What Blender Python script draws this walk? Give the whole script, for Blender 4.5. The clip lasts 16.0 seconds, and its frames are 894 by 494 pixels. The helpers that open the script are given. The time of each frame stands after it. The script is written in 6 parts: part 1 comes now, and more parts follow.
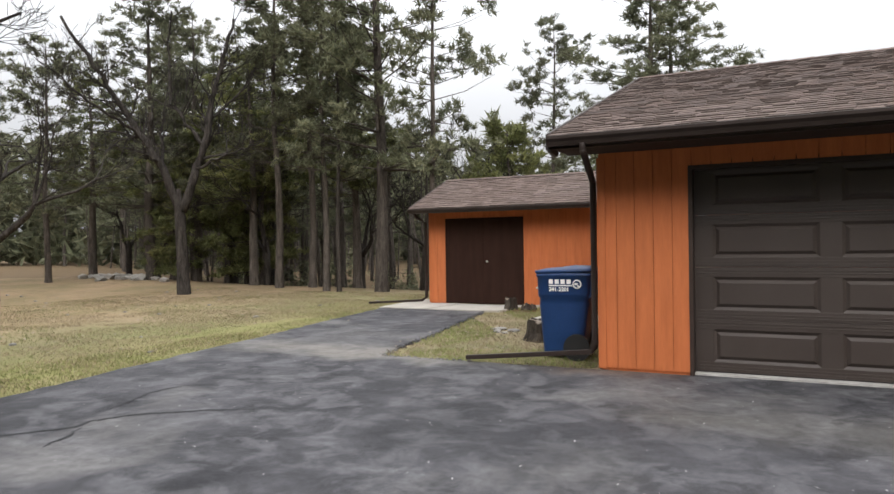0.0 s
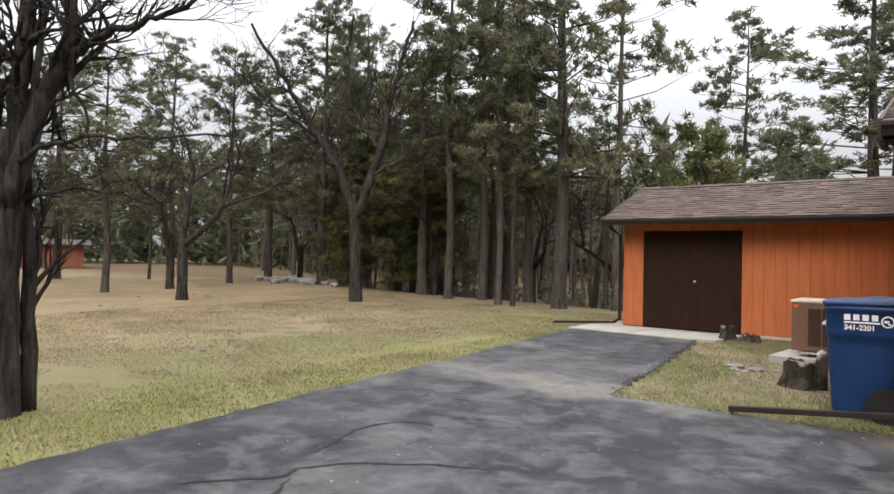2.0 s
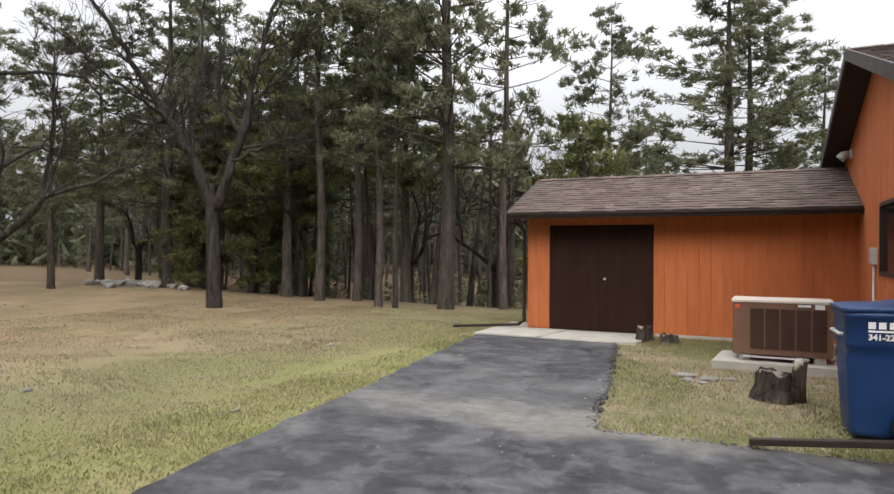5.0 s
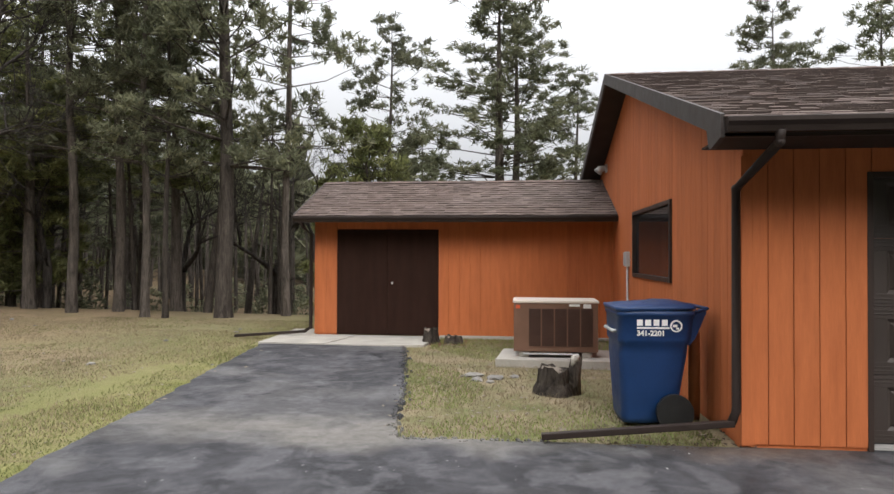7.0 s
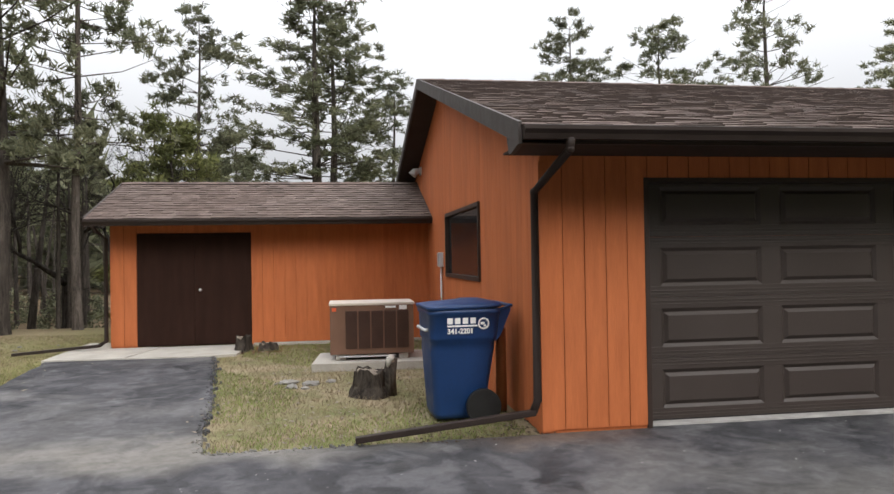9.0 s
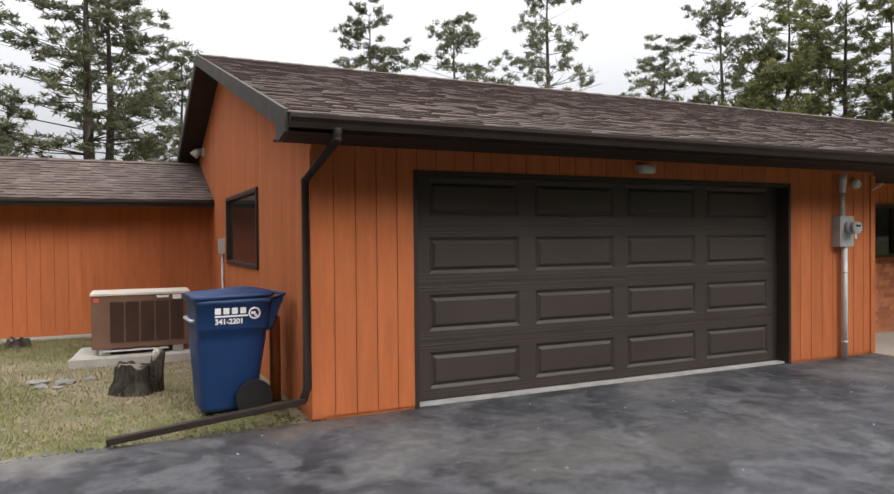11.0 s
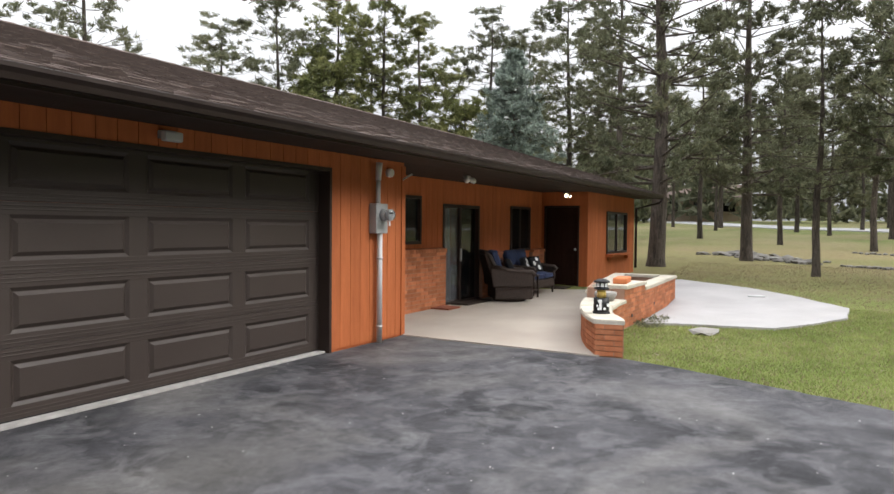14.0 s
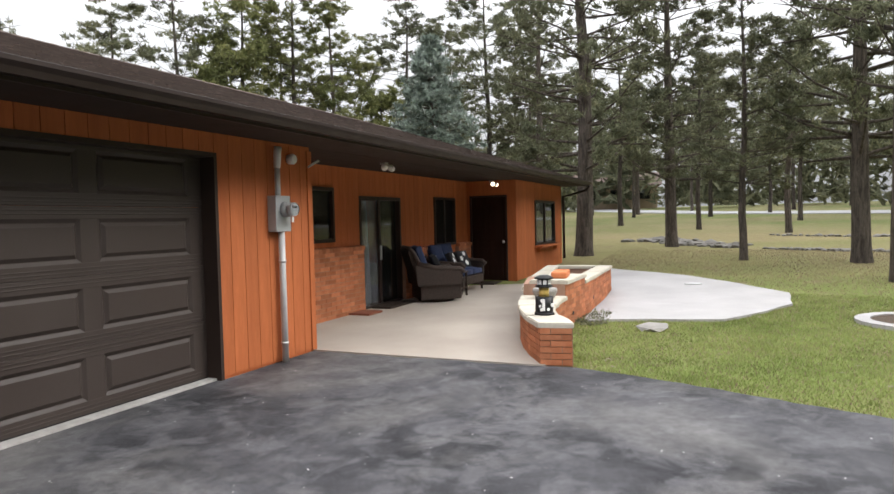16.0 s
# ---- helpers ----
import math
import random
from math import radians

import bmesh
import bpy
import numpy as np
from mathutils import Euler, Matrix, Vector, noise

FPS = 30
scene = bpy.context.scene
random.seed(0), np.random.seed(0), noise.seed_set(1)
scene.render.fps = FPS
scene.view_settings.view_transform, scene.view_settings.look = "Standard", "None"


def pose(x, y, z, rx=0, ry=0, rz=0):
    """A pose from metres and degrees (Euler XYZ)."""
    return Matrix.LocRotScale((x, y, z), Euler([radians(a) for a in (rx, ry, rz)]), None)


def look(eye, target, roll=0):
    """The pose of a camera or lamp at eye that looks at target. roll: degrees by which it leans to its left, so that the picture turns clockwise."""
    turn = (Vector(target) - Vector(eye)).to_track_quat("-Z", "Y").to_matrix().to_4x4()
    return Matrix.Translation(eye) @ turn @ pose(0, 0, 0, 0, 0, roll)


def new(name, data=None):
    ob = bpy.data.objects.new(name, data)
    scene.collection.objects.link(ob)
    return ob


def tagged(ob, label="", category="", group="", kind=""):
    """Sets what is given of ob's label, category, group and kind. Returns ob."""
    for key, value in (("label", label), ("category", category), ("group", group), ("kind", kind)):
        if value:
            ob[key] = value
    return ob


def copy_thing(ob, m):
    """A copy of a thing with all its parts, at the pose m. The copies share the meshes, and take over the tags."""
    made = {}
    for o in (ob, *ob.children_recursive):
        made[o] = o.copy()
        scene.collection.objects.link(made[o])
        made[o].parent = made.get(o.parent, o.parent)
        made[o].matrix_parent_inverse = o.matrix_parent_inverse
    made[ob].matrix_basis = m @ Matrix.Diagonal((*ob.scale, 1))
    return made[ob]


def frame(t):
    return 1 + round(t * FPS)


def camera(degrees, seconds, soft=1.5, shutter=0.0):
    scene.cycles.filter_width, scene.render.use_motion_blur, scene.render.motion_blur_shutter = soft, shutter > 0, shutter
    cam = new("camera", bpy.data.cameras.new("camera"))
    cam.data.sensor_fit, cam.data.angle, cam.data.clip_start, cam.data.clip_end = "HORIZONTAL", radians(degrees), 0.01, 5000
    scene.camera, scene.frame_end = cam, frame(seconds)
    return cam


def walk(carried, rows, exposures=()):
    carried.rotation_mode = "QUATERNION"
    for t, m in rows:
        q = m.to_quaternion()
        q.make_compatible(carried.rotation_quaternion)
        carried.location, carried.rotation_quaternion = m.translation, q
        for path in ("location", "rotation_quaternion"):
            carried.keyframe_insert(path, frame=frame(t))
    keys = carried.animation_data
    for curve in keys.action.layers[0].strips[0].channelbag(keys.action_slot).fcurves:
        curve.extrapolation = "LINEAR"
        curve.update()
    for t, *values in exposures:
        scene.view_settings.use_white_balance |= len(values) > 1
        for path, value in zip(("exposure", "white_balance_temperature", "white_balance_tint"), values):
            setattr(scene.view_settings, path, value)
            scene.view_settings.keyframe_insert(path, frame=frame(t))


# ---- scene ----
cam = camera(66.6, 16.0)
PATH = [
    (0, (1.825, -7.627, 1.43), (0.946, -5.83, 1.422), -0.8),
    (0.5, (1.452, -7.41, 1.425), (0.445, -5.682, 1.414), 0.2),
    (1, (1.072, -7.33, 1.452), (-0.063, -5.684, 1.452), 1.0),
    (1.5, (0.726, -7.222, 1.429), (-0.458, -5.61, 1.448), -0.4),
    (2, (0.28, -6.876, 1.462), (-0.96, -5.306, 1.485), 1.1),
    (2.5, (0.064, -6.81, 1.434), (-1.228, -5.284, 1.463), 0.1),
    (3, (-0.349, -6.644, 1.479), (-1.579, -5.067, 1.495), 0.4),
    (5.5, (-1.591, -5.875, 1.531), (-2.331, -4.017, 1.553), -0.2),
    (6, (-1.656, -5.865, 1.535), (-2.246, -3.955, 1.566), -0.6),
    (6.5, (-1.717, -5.822, 1.518), (-2.101, -3.859, 1.551), 0.3),
    (7, (-1.744, -5.799, 1.549), (-1.977, -3.813, 1.574), 0.2),
    (7.5, (-1.712, -5.736, 1.533), (-1.81, -3.739, 1.565), 0.3),
    (8, (-1.683, -5.736, 1.546), (-1.651, -3.736, 1.578), -0.4),
    (10.5, (-1.514, -5.857, 1.566), (-0.826, -3.979, 1.557), -0.5),
    (11, (-1.4, -5.892, 1.588), (-0.566, -4.074, 1.563), -0.5),
    (11.5, (-1.302, -5.908, 1.573), (-0.306, -4.174, 1.56), 0.1),
    (12, (-1.233, -5.809, 1.586), (-0.07, -4.182, 1.54), -0.1),
    (12.5, (-1.093, -5.662, 1.53), (0.256, -4.186, 1.49), -0.2),
    (13, (-0.936, -5.54, 1.532), (0.581, -4.238, 1.47), -0.9),
    (13.5, (-0.679, -5.37, 1.529), (0.965, -4.232, 1.476), 0.3),
    (14, (-0.451, -5.269, 1.537), (1.287, -4.28, 1.477), 0.5),
    (14.5, (-0.236, -5.113, 1.55), (1.572, -4.259, 1.495), -1.1),
    (15, (0.074, -4.947, 1.537), (1.888, -4.106, 1.488), -0.1),
    (15.5, (0.427, -4.804, 1.51), (2.237, -3.957, 1.448), -0.2),
    (16, (0.724, -4.668, 1.514), (2.563, -3.885, 1.437), -1.4),
]
walk(cam, [(t, look(eye, target, roll)) for t, eye, target, roll in PATH], [(0, 0.32), (5, 0.25), (8, 0.22), (11, 0.25), (13.5, 0.46), (16, 0.5)])

# ---- world, sun, exposure ----
world = bpy.data.worlds.new("overcast_sky")
scene.world = world
world.use_nodes = True
wn, wl = world.node_tree.nodes, world.node_tree.links
wn.clear()
sky = wn.new("ShaderNodeTexSky")
sky.sky_type = "NISHITA"
sky.sun_disc = False
sky.sun_elevation, sky.sun_rotation = radians(40), radians(158)
sky.air_density, sky.dust_density, sky.ozone_density = 1.0, 6.0, 1.0
bleach = wn.new("ShaderNodeHueSaturation")
bleach.inputs["Saturation"].default_value = 0.12
cloud = wn.new("ShaderNodeMix")
cloud.data_type = "RGBA"
cloud.inputs[0].default_value = 0.72
cloud.inputs[7].default_value = (11.2, 11.4, 11.9, 1)
coord = wn.new("ShaderNodeTexCoord")
split = wn.new("ShaderNodeSeparateXYZ")
wl.new(coord.outputs["Generated"], split.inputs[0])
overhead = wn.new("ShaderNodeMapRange")
overhead.inputs["From Min"].default_value, overhead.inputs["From Max"].default_value = 0.0, 1.0
overhead.inputs["To Min"].default_value, overhead.inputs["To Max"].default_value = 0.34, 2.8
wl.new(split.outputs[2], overhead.inputs["Value"])
grade = wn.new("ShaderNodeVectorMath")
grade.operation = "SCALE"
bg = wn.new("ShaderNodeBackground")
bg.inputs["Strength"].default_value = 0.098
wout = wn.new("ShaderNodeOutputWorld")
wl.new(sky.outputs[0], bleach.inputs["Color"])
wl.new(bleach.outputs[0], cloud.inputs[6])
wl.new(cloud.outputs[2], grade.inputs[0])
wl.new(overhead.outputs[0], grade.inputs["Scale"])
wl.new(grade.outputs[0], bg.inputs["Color"])
wl.new(bg.outputs[0], wout.inputs[0])

sun = new("sun", bpy.data.lights.new("sun", "SUN"))
sun.data.energy, sun.data.angle, sun.data.color = 0.9, radians(22), (1.0, 0.96, 0.9)
sun.matrix_world = look((4, -10, 9.0), (0, 0, 0))


# ---- materials ----
class Nodes:
    """A small builder for node materials."""

    def __init__(self, name):
        self.m = bpy.data.materials.new(name)
        self.m.use_nodes = True
        self.n, self.l = self.m.node_tree.nodes, self.m.node_tree.links
        self.b = self.n["Principled BSDF"]
        self.pos = self.n.new("ShaderNodeNewGeometry").outputs["Position"]

    def link(self, a, b):
        self.l.new(a, b)

    def scaled(self, sx, sy, sz):
        mp = self.n.new("ShaderNodeMapping")
        mp.inputs["Scale"].default_value = (sx, sy, sz)
        self.link(self.pos, mp.inputs["Vector"])
        return mp.outputs[0]

    def noise(self, scale, detail=4, rough=0.55, vec=None, distort=0.0):
        t = self.n.new("ShaderNodeTexNoise")
        t.inputs["Scale"].default_value, t.inputs["Detail"].default_value = scale, detail
        t.inputs["Roughness"].default_value, t.inputs["Distortion"].default_value = rough, distort
        self.link(vec or self.pos, t.inputs["Vector"])
        return t.outputs["Fac"]

    def ramp(self, fac, lo, hi, a=0.0, b=1.0):
        r = self.n.new("ShaderNodeMapRange")
        r.inputs["From Min"].default_value, r.inputs["From Max"].default_value = lo, hi
        r.inputs["To Min"].default_value, r.inputs["To Max"].default_value = a, b
        self.link(fac, r.inputs["Value"])
        return r.outputs[0]

    def mix(self, fac, a, b, mode="MIX"):
        x = self.n.new("ShaderNodeMix")
        x.data_type, x.blend_type = "RGBA", mode
        for v, i in ((fac, 0), (a, 6), (b, 7)):
            if isinstance(v, (int, float)):
                x.inputs[i].default_value = v
            elif isinstance(v, tuple):
                x.inputs[i].default_value = (*v, 1)
            else:
                self.link(v, x.inputs[i])
        return x.outputs[2]

    def value(self, col, fac, lo, hi):
        h = self.n.new("ShaderNodeHueSaturation")
        self.link(self.ramp(fac, 0, 1, lo, hi), h.inputs["Value"])
        self.link(col, h.inputs["Color"])
        return h.outputs[0]

    def random(self):
        return self.n.new("ShaderNodeObjectInfo").outputs["Random"]

    def island(self):
        return self.n.new("ShaderNodeNewGeometry").outputs["Random Per Island"]

    def bump(self, fac, strength, distance=0.01):
        b = self.n.new("ShaderNodeBump")
        b.inputs["Strength"].default_value, b.inputs["Distance"].default_value = strength, distance
        self.link(fac, b.inputs["Height"])
        self.link(b.outputs[0], self.b.inputs["Normal"])

    def done(self, col, rough=0.8, metal=0.0, spec=0.3):
        self.link(col, self.b.inputs["Base Color"])
        if isinstance(rough, (int, float)):
            self.b.inputs["Roughness"].default_value = rough
        else:
            self.link(rough, self.b.inputs["Roughness"])
        self.b.inputs["Metallic"].default_value = metal
        self.b.inputs["Specular IOR Level"].default_value = spec
        return self.m


def plain(name, a, b, scale=6, rough=0.7, metal=0.0, spec=0.3, bump=0.15, fine=90, stretch=(1, 1, 1), vary=0.0, per_island=0.0):
    """Two close colours, mottled at two scales, with fine relief."""
    k = Nodes(name)
    vec = k.scaled(*stretch)
    col = k.mix(k.ramp(k.noise(scale, vec=vec), 0.3, 0.7), a, b)
    grain = k.noise(fine, 3, vec=vec)
    col = k.value(col, grain, 0.86, 1.14)
    if vary:
        col = k.value(col, k.random(), 1 - vary, 1 + vary)
    if per_island:
        col = k.value(col, k.island(), 1 - per_island, 1 + per_island)
    k.bump(grain, bump)
    return k.done(col, k.ramp(k.noise(scale * 2), 0.2, 0.8, max(0.02, rough - 0.1), min(1, rough + 0.1)), metal, spec)


def make_asphalt():
    k = Nodes("asphalt")
    warped = k.n.new("ShaderNodeVectorMath")
    warped.operation = "MULTIPLY_ADD"
    tex = k.n.new("ShaderNodeTexNoise")
    tex.inputs["Scale"].default_value, tex.inputs["Detail"].default_value = 1.3, 5
    k.link(k.pos, tex.inputs["Vector"])
    k.link(tex.outputs["Color"], warped.inputs[0])
    warped.inputs[1].default_value = (1.6, 1.6, 0)
    k.link(k.pos, warped.inputs[2])
    col = k.mix(k.ramp(k.noise(0.9, 6, 0.6), 0.36, 0.6), (0.016, 0.016, 0.0185), (0.060, 0.0585, 0.064))
    blot = k.ramp(k.noise(2.6, 6, 0.62, None, 0.5), 0.47, 0.6)
    col = k.mix(k.ramp(blot, 0, 1, 0, 0.6), col, (0.118, 0.115, 0.122))
    tar = k.ramp(k.noise(1.7, 5, 0.6, k.scaled(1, 1, 1.7), 0.8), 0.56, 0.62)
    col = k.mix(k.ramp(tar, 0, 1, 0, 0.6), col, (0.025, 0.025, 0.028))
    dust = k.ramp(k.noise(0.42, 5, 0.62, k.scaled(1, 1.4, 1), 0.6), 0.52, 0.72)
    col = k.mix(dust, col, (0.14, 0.134, 0.131))
    streak = k.ramp(k.noise(1.1, 6, 0.65, k.scaled(1, 1.3, 1), 0.5), 0.6, 0.7)
    col = k.mix(k.ramp(streak, 0, 1, 0, 0.4), col, (0.20, 0.197, 0.20))
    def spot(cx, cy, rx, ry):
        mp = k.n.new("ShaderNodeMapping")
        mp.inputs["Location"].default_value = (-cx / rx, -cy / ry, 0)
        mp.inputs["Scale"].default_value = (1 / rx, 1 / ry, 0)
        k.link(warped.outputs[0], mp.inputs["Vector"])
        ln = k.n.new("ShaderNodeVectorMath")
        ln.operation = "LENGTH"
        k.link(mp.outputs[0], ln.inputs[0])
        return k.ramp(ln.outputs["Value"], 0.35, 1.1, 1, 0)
    # sandy wash-out at the mouth of the side drive, an old spill before the garage, and two near-black patches
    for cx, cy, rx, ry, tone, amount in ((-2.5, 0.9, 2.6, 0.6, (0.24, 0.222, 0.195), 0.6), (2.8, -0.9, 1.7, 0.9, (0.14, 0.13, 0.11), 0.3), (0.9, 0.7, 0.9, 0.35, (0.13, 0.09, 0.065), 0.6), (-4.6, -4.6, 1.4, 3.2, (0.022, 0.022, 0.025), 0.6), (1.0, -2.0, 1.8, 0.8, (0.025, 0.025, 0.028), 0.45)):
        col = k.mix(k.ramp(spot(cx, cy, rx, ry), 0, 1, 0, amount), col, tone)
    mid = k.noise(9, 6, 0.75)
    col = k.value(col, mid, 0.25, 1.7)
    speck = k.noise(170, 2, 0.7)
    col = k.value(col, speck, 0.55, 1.45)
    chips = k.ramp(k.noise(38, 2, 0.5), 0.74, 0.78)
    col = k.mix(k.ramp(chips, 0, 1, 0, 0.5), col, (0.24, 0.23, 0.22))
    rough_map = k.ramp(k.noise(0.8, 5, 0.6), 0.3, 0.7, 0.62, 0.9)
    k.bump(speck, 0.55, 0.006)
    return k.done(col, rough_map, 0, 0.35)


def make_lawn(name="lawn_soil"):
    k = Nodes(name)
    patch = k.ramp(k.noise(0.28, 6, 0.62), 0.38, 0.62)
    col = k.mix(patch, (0.26, 0.207, 0.132), (0.185, 0.182, 0.085))
    sep = k.n.new("ShaderNodeSeparateXYZ")
    k.link(k.pos, sep.inputs[0])
    # greener on the patio side, dry and needle-strewn towards the woods
    straw = k.mix(k.ramp(k.noise(0.5, 5, 0.65), 0.38, 0.62), (0.30, 0.215, 0.135), (0.215, 0.17, 0.095))
    col = k.mix(k.ramp(sep.outputs[0], -8.0, -13.0), col, straw)
    fresh = k.mix(k.ramp(k.noise(0.9, 5, 0.65), 0.38, 0.62), (0.25, 0.225, 0.105), (0.19, 0.195, 0.066))
    col = k.mix(k.ramp(sep.outputs[0], -8.5, -6.0), col, fresh)
    east = k.ramp(sep.outputs[0], 4, 8)
    col = k.mix(east, col, k.mix(k.ramp(k.noise(0.35, 5), 0.35, 0.65), (0.20, 0.215, 0.075), (0.145, 0.185, 0.05)))
    far_east = k.ramp(sep.outputs[0], 15, 20)
    dry = k.mix(k.ramp(k.noise(0.16, 5, 0.6, k.scaled(1, 0.5, 1)), 0.4, 0.62), (0.25, 0.195, 0.115), (0.19, 0.175, 0.08))
    col = k.mix(k.ramp(far_east, 0, 1, 0, 0.75), col, dry)
    out_far = k.ramp(sep.outputs[0], 30, 40)
    col = k.mix(out_far, col, k.mix(k.ramp(k.noise(0.09, 5, 0.6), 0.4, 0.6), (0.13, 0.15, 0.055), (0.21, 0.185, 0.10)))
    scuff = k.ramp(k.noise(1.4, 6, 0.68, k.scaled(1, 1.6, 1), 0.6), 0.54, 0.66)
    col = k.mix(k.ramp(scuff, 0, 1, 0, 0.55), col, (0.16, 0.12, 0.078))
    bare = k.ramp(k.noise(0.6, 4, 0.6), 0.6, 0.74)
    col = k.mix(k.ramp(bare, 0, 1, 0, 0.6), col, (0.24, 0.18, 0.12))
    far = k.ramp(sep.outputs[1], 9.5, 15)
    west = k.ramp(sep.outputs[0], 2, -6)
    both = k.n.new("ShaderNodeMath")
    both.operation = "MULTIPLY"
    k.link(far, both.inputs[0])
    k.link(west, both.inputs[1])
    col = k.mix(both.outputs[0], col, (0.12, 0.085, 0.05))
    gar = k.n.new("ShaderNodeMath")
    gar.operation = "MULTIPLY"
    k.link(k.ramp(sep.outputs[0], -3.9, -3.4), gar.inputs[0])
    k.link(k.ramp(sep.outputs[0], 1.0, 0.5), gar.inputs[1])
    gar2 = k.n.new("ShaderNodeMath")
    gar2.operation = "MULTIPLY"
    k.link(gar.outputs[0], gar2.inputs[0])
    k.link(k.ramp(sep.outputs[1], -0.6, -0.2), gar2.inputs[1])
    col = k.mix(gar2.outputs[0], col, k.mix(k.ramp(k.noise(1.3, 5, 0.65), 0.4, 0.62), (0.29, 0.235, 0.155), (0.165, 0.165, 0.075)))
    fine = k.noise(34, 4, 0.7)
    col = k.value(col, fine, 0.55, 1.45)
    k.bump(fine, 0.8, 0.03)
    return k.done(col, 0.95, 0, 0.1)


def make_shingle():
    k = Nodes("roof_shingle")
    col = k.mix(k.ramp(k.noise(3.2, 4), 0.35, 0.65), (0.105, 0.074, 0.062), (0.155, 0.113, 0.095))
    col = k.mix(k.ramp(k.noise(0.5, 4), 0.4, 0.7, 0, 0.4), col, (0.14, 0.12, 0.11))
    col = k.mix(k.ramp(k.island(), 0.5, 0.75, 0, 0.7), col, (0.066, 0.051, 0.047))
    col = k.value(col, k.random(), 0.8, 1.2)
    col = k.mix(k.ramp(k.random(), 0.6, 1, 0, 0.35), col, (0.16, 0.124, 0.112))
    col = k.value(col, k.noise(5.5, 3, 0.6, k.scaled(1.2, 2.5, 3)), 0.45, 1.55)
    col = k.value(col, k.noise(14, 3, 0.6, k.scaled(1, 2, 2)), 0.55, 1.45)
    grit = k.noise(220, 2, 0.7)
    col = k.value(col, grit, 0.7, 1.3)
    k.bump(grit, 0.5, 0.004)
    return k.done(col, 0.92, 0, 0.2)


def make_siding():
    k = Nodes("orange_stain")
    vec = k.scaled(6, 6, 0.7)
    col = k.mix(k.ramp(k.noise(2.2, 5, 0.6, vec), 0.3, 0.7), (0.39, 0.112, 0.037), (0.49, 0.145, 0.050))
    col = k.mix(k.ramp(k.noise(0.7, 4), 0.5, 0.8, 0, 0.35), col, (0.42, 0.138, 0.060))
    grain = k.noise(28, 5, 0.65, k.scaled(5, 5, 0.35))
    col = k.value(col, grain, 0.82, 1.18)
    col = k.value(col, k.random(), 0.93, 1.07)
    k.bump(grain, 0.35, 0.006)
    return k.done(col, 0.72, 0, 0.25)


def make_bark(name, a, b, apart=0.35):
    k = Nodes(name)
    vec = k.scaled(9, 9, 1.6)
    rid = k.noise(1.4, 6, 0.7, vec, 0.8)
    col = k.mix(k.ramp(rid, 0.35, 0.65), a, b)
    col = k.value(col, k.noise(30, 3), 0.75, 1.25)
    col = k.value(col, k.random(), 1 - apart, 1 + apart * 0.7)
    k.bump(rid, 1.0, 0.06)
    return k.done(col, 0.95, 0, 0.1)


def make_needles(name, a, b, spread=0.42):
    k = Nodes(name)
    col = k.mix(k.ramp(k.noise(0.55, 4, 0.6), 0.35, 0.65), a, b)
    col = k.value(col, k.ramp(k.noise(2.3, 3, 0.6), 0.3, 0.7), 1 - spread, 1 + spread)
    col = k.value(col, k.island(), 1 - spread, 1 + spread)
    col = k.value(col, k.random(), 0.8, 1.2)
    tr = k.n.new("ShaderNodeBsdfTranslucent")
    k.link(col, tr.inputs["Color"])
    sh = k.n.new("ShaderNodeMixShader")
    sh.inputs[0].default_value = 0.5
    k.done(col, 0.6, 0, 0.2)
    k.link(k.b.outputs[0], sh.inputs[1])
    k.link(tr.outputs[0], sh.inputs[2])
    k.link(sh.outputs[0], k.n["Material Output"].inputs["Surface"])
    return k.m


def make_glass(name, tint, rough=0.03):
    k = Nodes(name)
    k.b.inputs["Transmission Weight"].default_value = 0.85
    k.b.inputs["IOR"].default_value = 1.45
    col = k.mix(k.noise(1.5, 2), tint, tuple(c * 0.85 for c in tint))
    return k.done(col, rough, 0, 0.5)


def make_brick():
    k = Nodes("brick_face")
    col = k.mix(k.ramp(k.noise(7, 5, 0.6), 0.3, 0.7), (0.40, 0.135, 0.062), (0.52, 0.215, 0.11))
    col = k.value(col, k.random(), 0.72, 1.22)
    grit = k.noise(120, 3, 0.7)
    col = k.value(col, grit, 0.8, 1.2)
    k.bump(grit, 0.5, 0.004)
    return k.done(col, 0.9, 0, 0.2)


def make_lamp_glow(name, colour, power):
    k = Nodes(name)
    k.b.inputs["Emission Color"].default_value = (*colour, 1)
    k.b.inputs["Emission Strength"].default_value = power
    return k.m


ASPHALT, LAWN, SHINGLE, SIDING = make_asphalt(), make_lawn(), make_shingle(), make_siding()
BRICK = make_brick()
# dark butt faces: the shadow line under each course, put into the colour
SHINGLE_SHADE = plain("shingle_shade_line", (0.055, 0.042, 0.037), (0.085, 0.065, 0.057), 8, 0.95, bump=0.3)
MORTAR = plain("mortar", (0.30, 0.17, 0.115), (0.38, 0.235, 0.17), 8, 0.95)
CONCRETE = plain("patio_concrete", (0.34, 0.295, 0.25), (0.43, 0.38, 0.325), 0.9, 0.85, bump=0.25, fine=60)
PALE_CONCRETE = plain("pale_concrete", (0.34, 0.327, 0.322), (0.42, 0.405, 0.40), 1.1, 0.85, bump=0.2, fine=60)
PAD_CONCRETE = plain("pad_concrete", (0.34, 0.32, 0.28), (0.46, 0.43, 0.38), 3, 0.9, bump=0.4, fine=60)
CAPSTONE = plain("cap_stone", (0.46, 0.42, 0.34), (0.58, 0.535, 0.45), 4, 0.85, bump=0.5, fine=35)
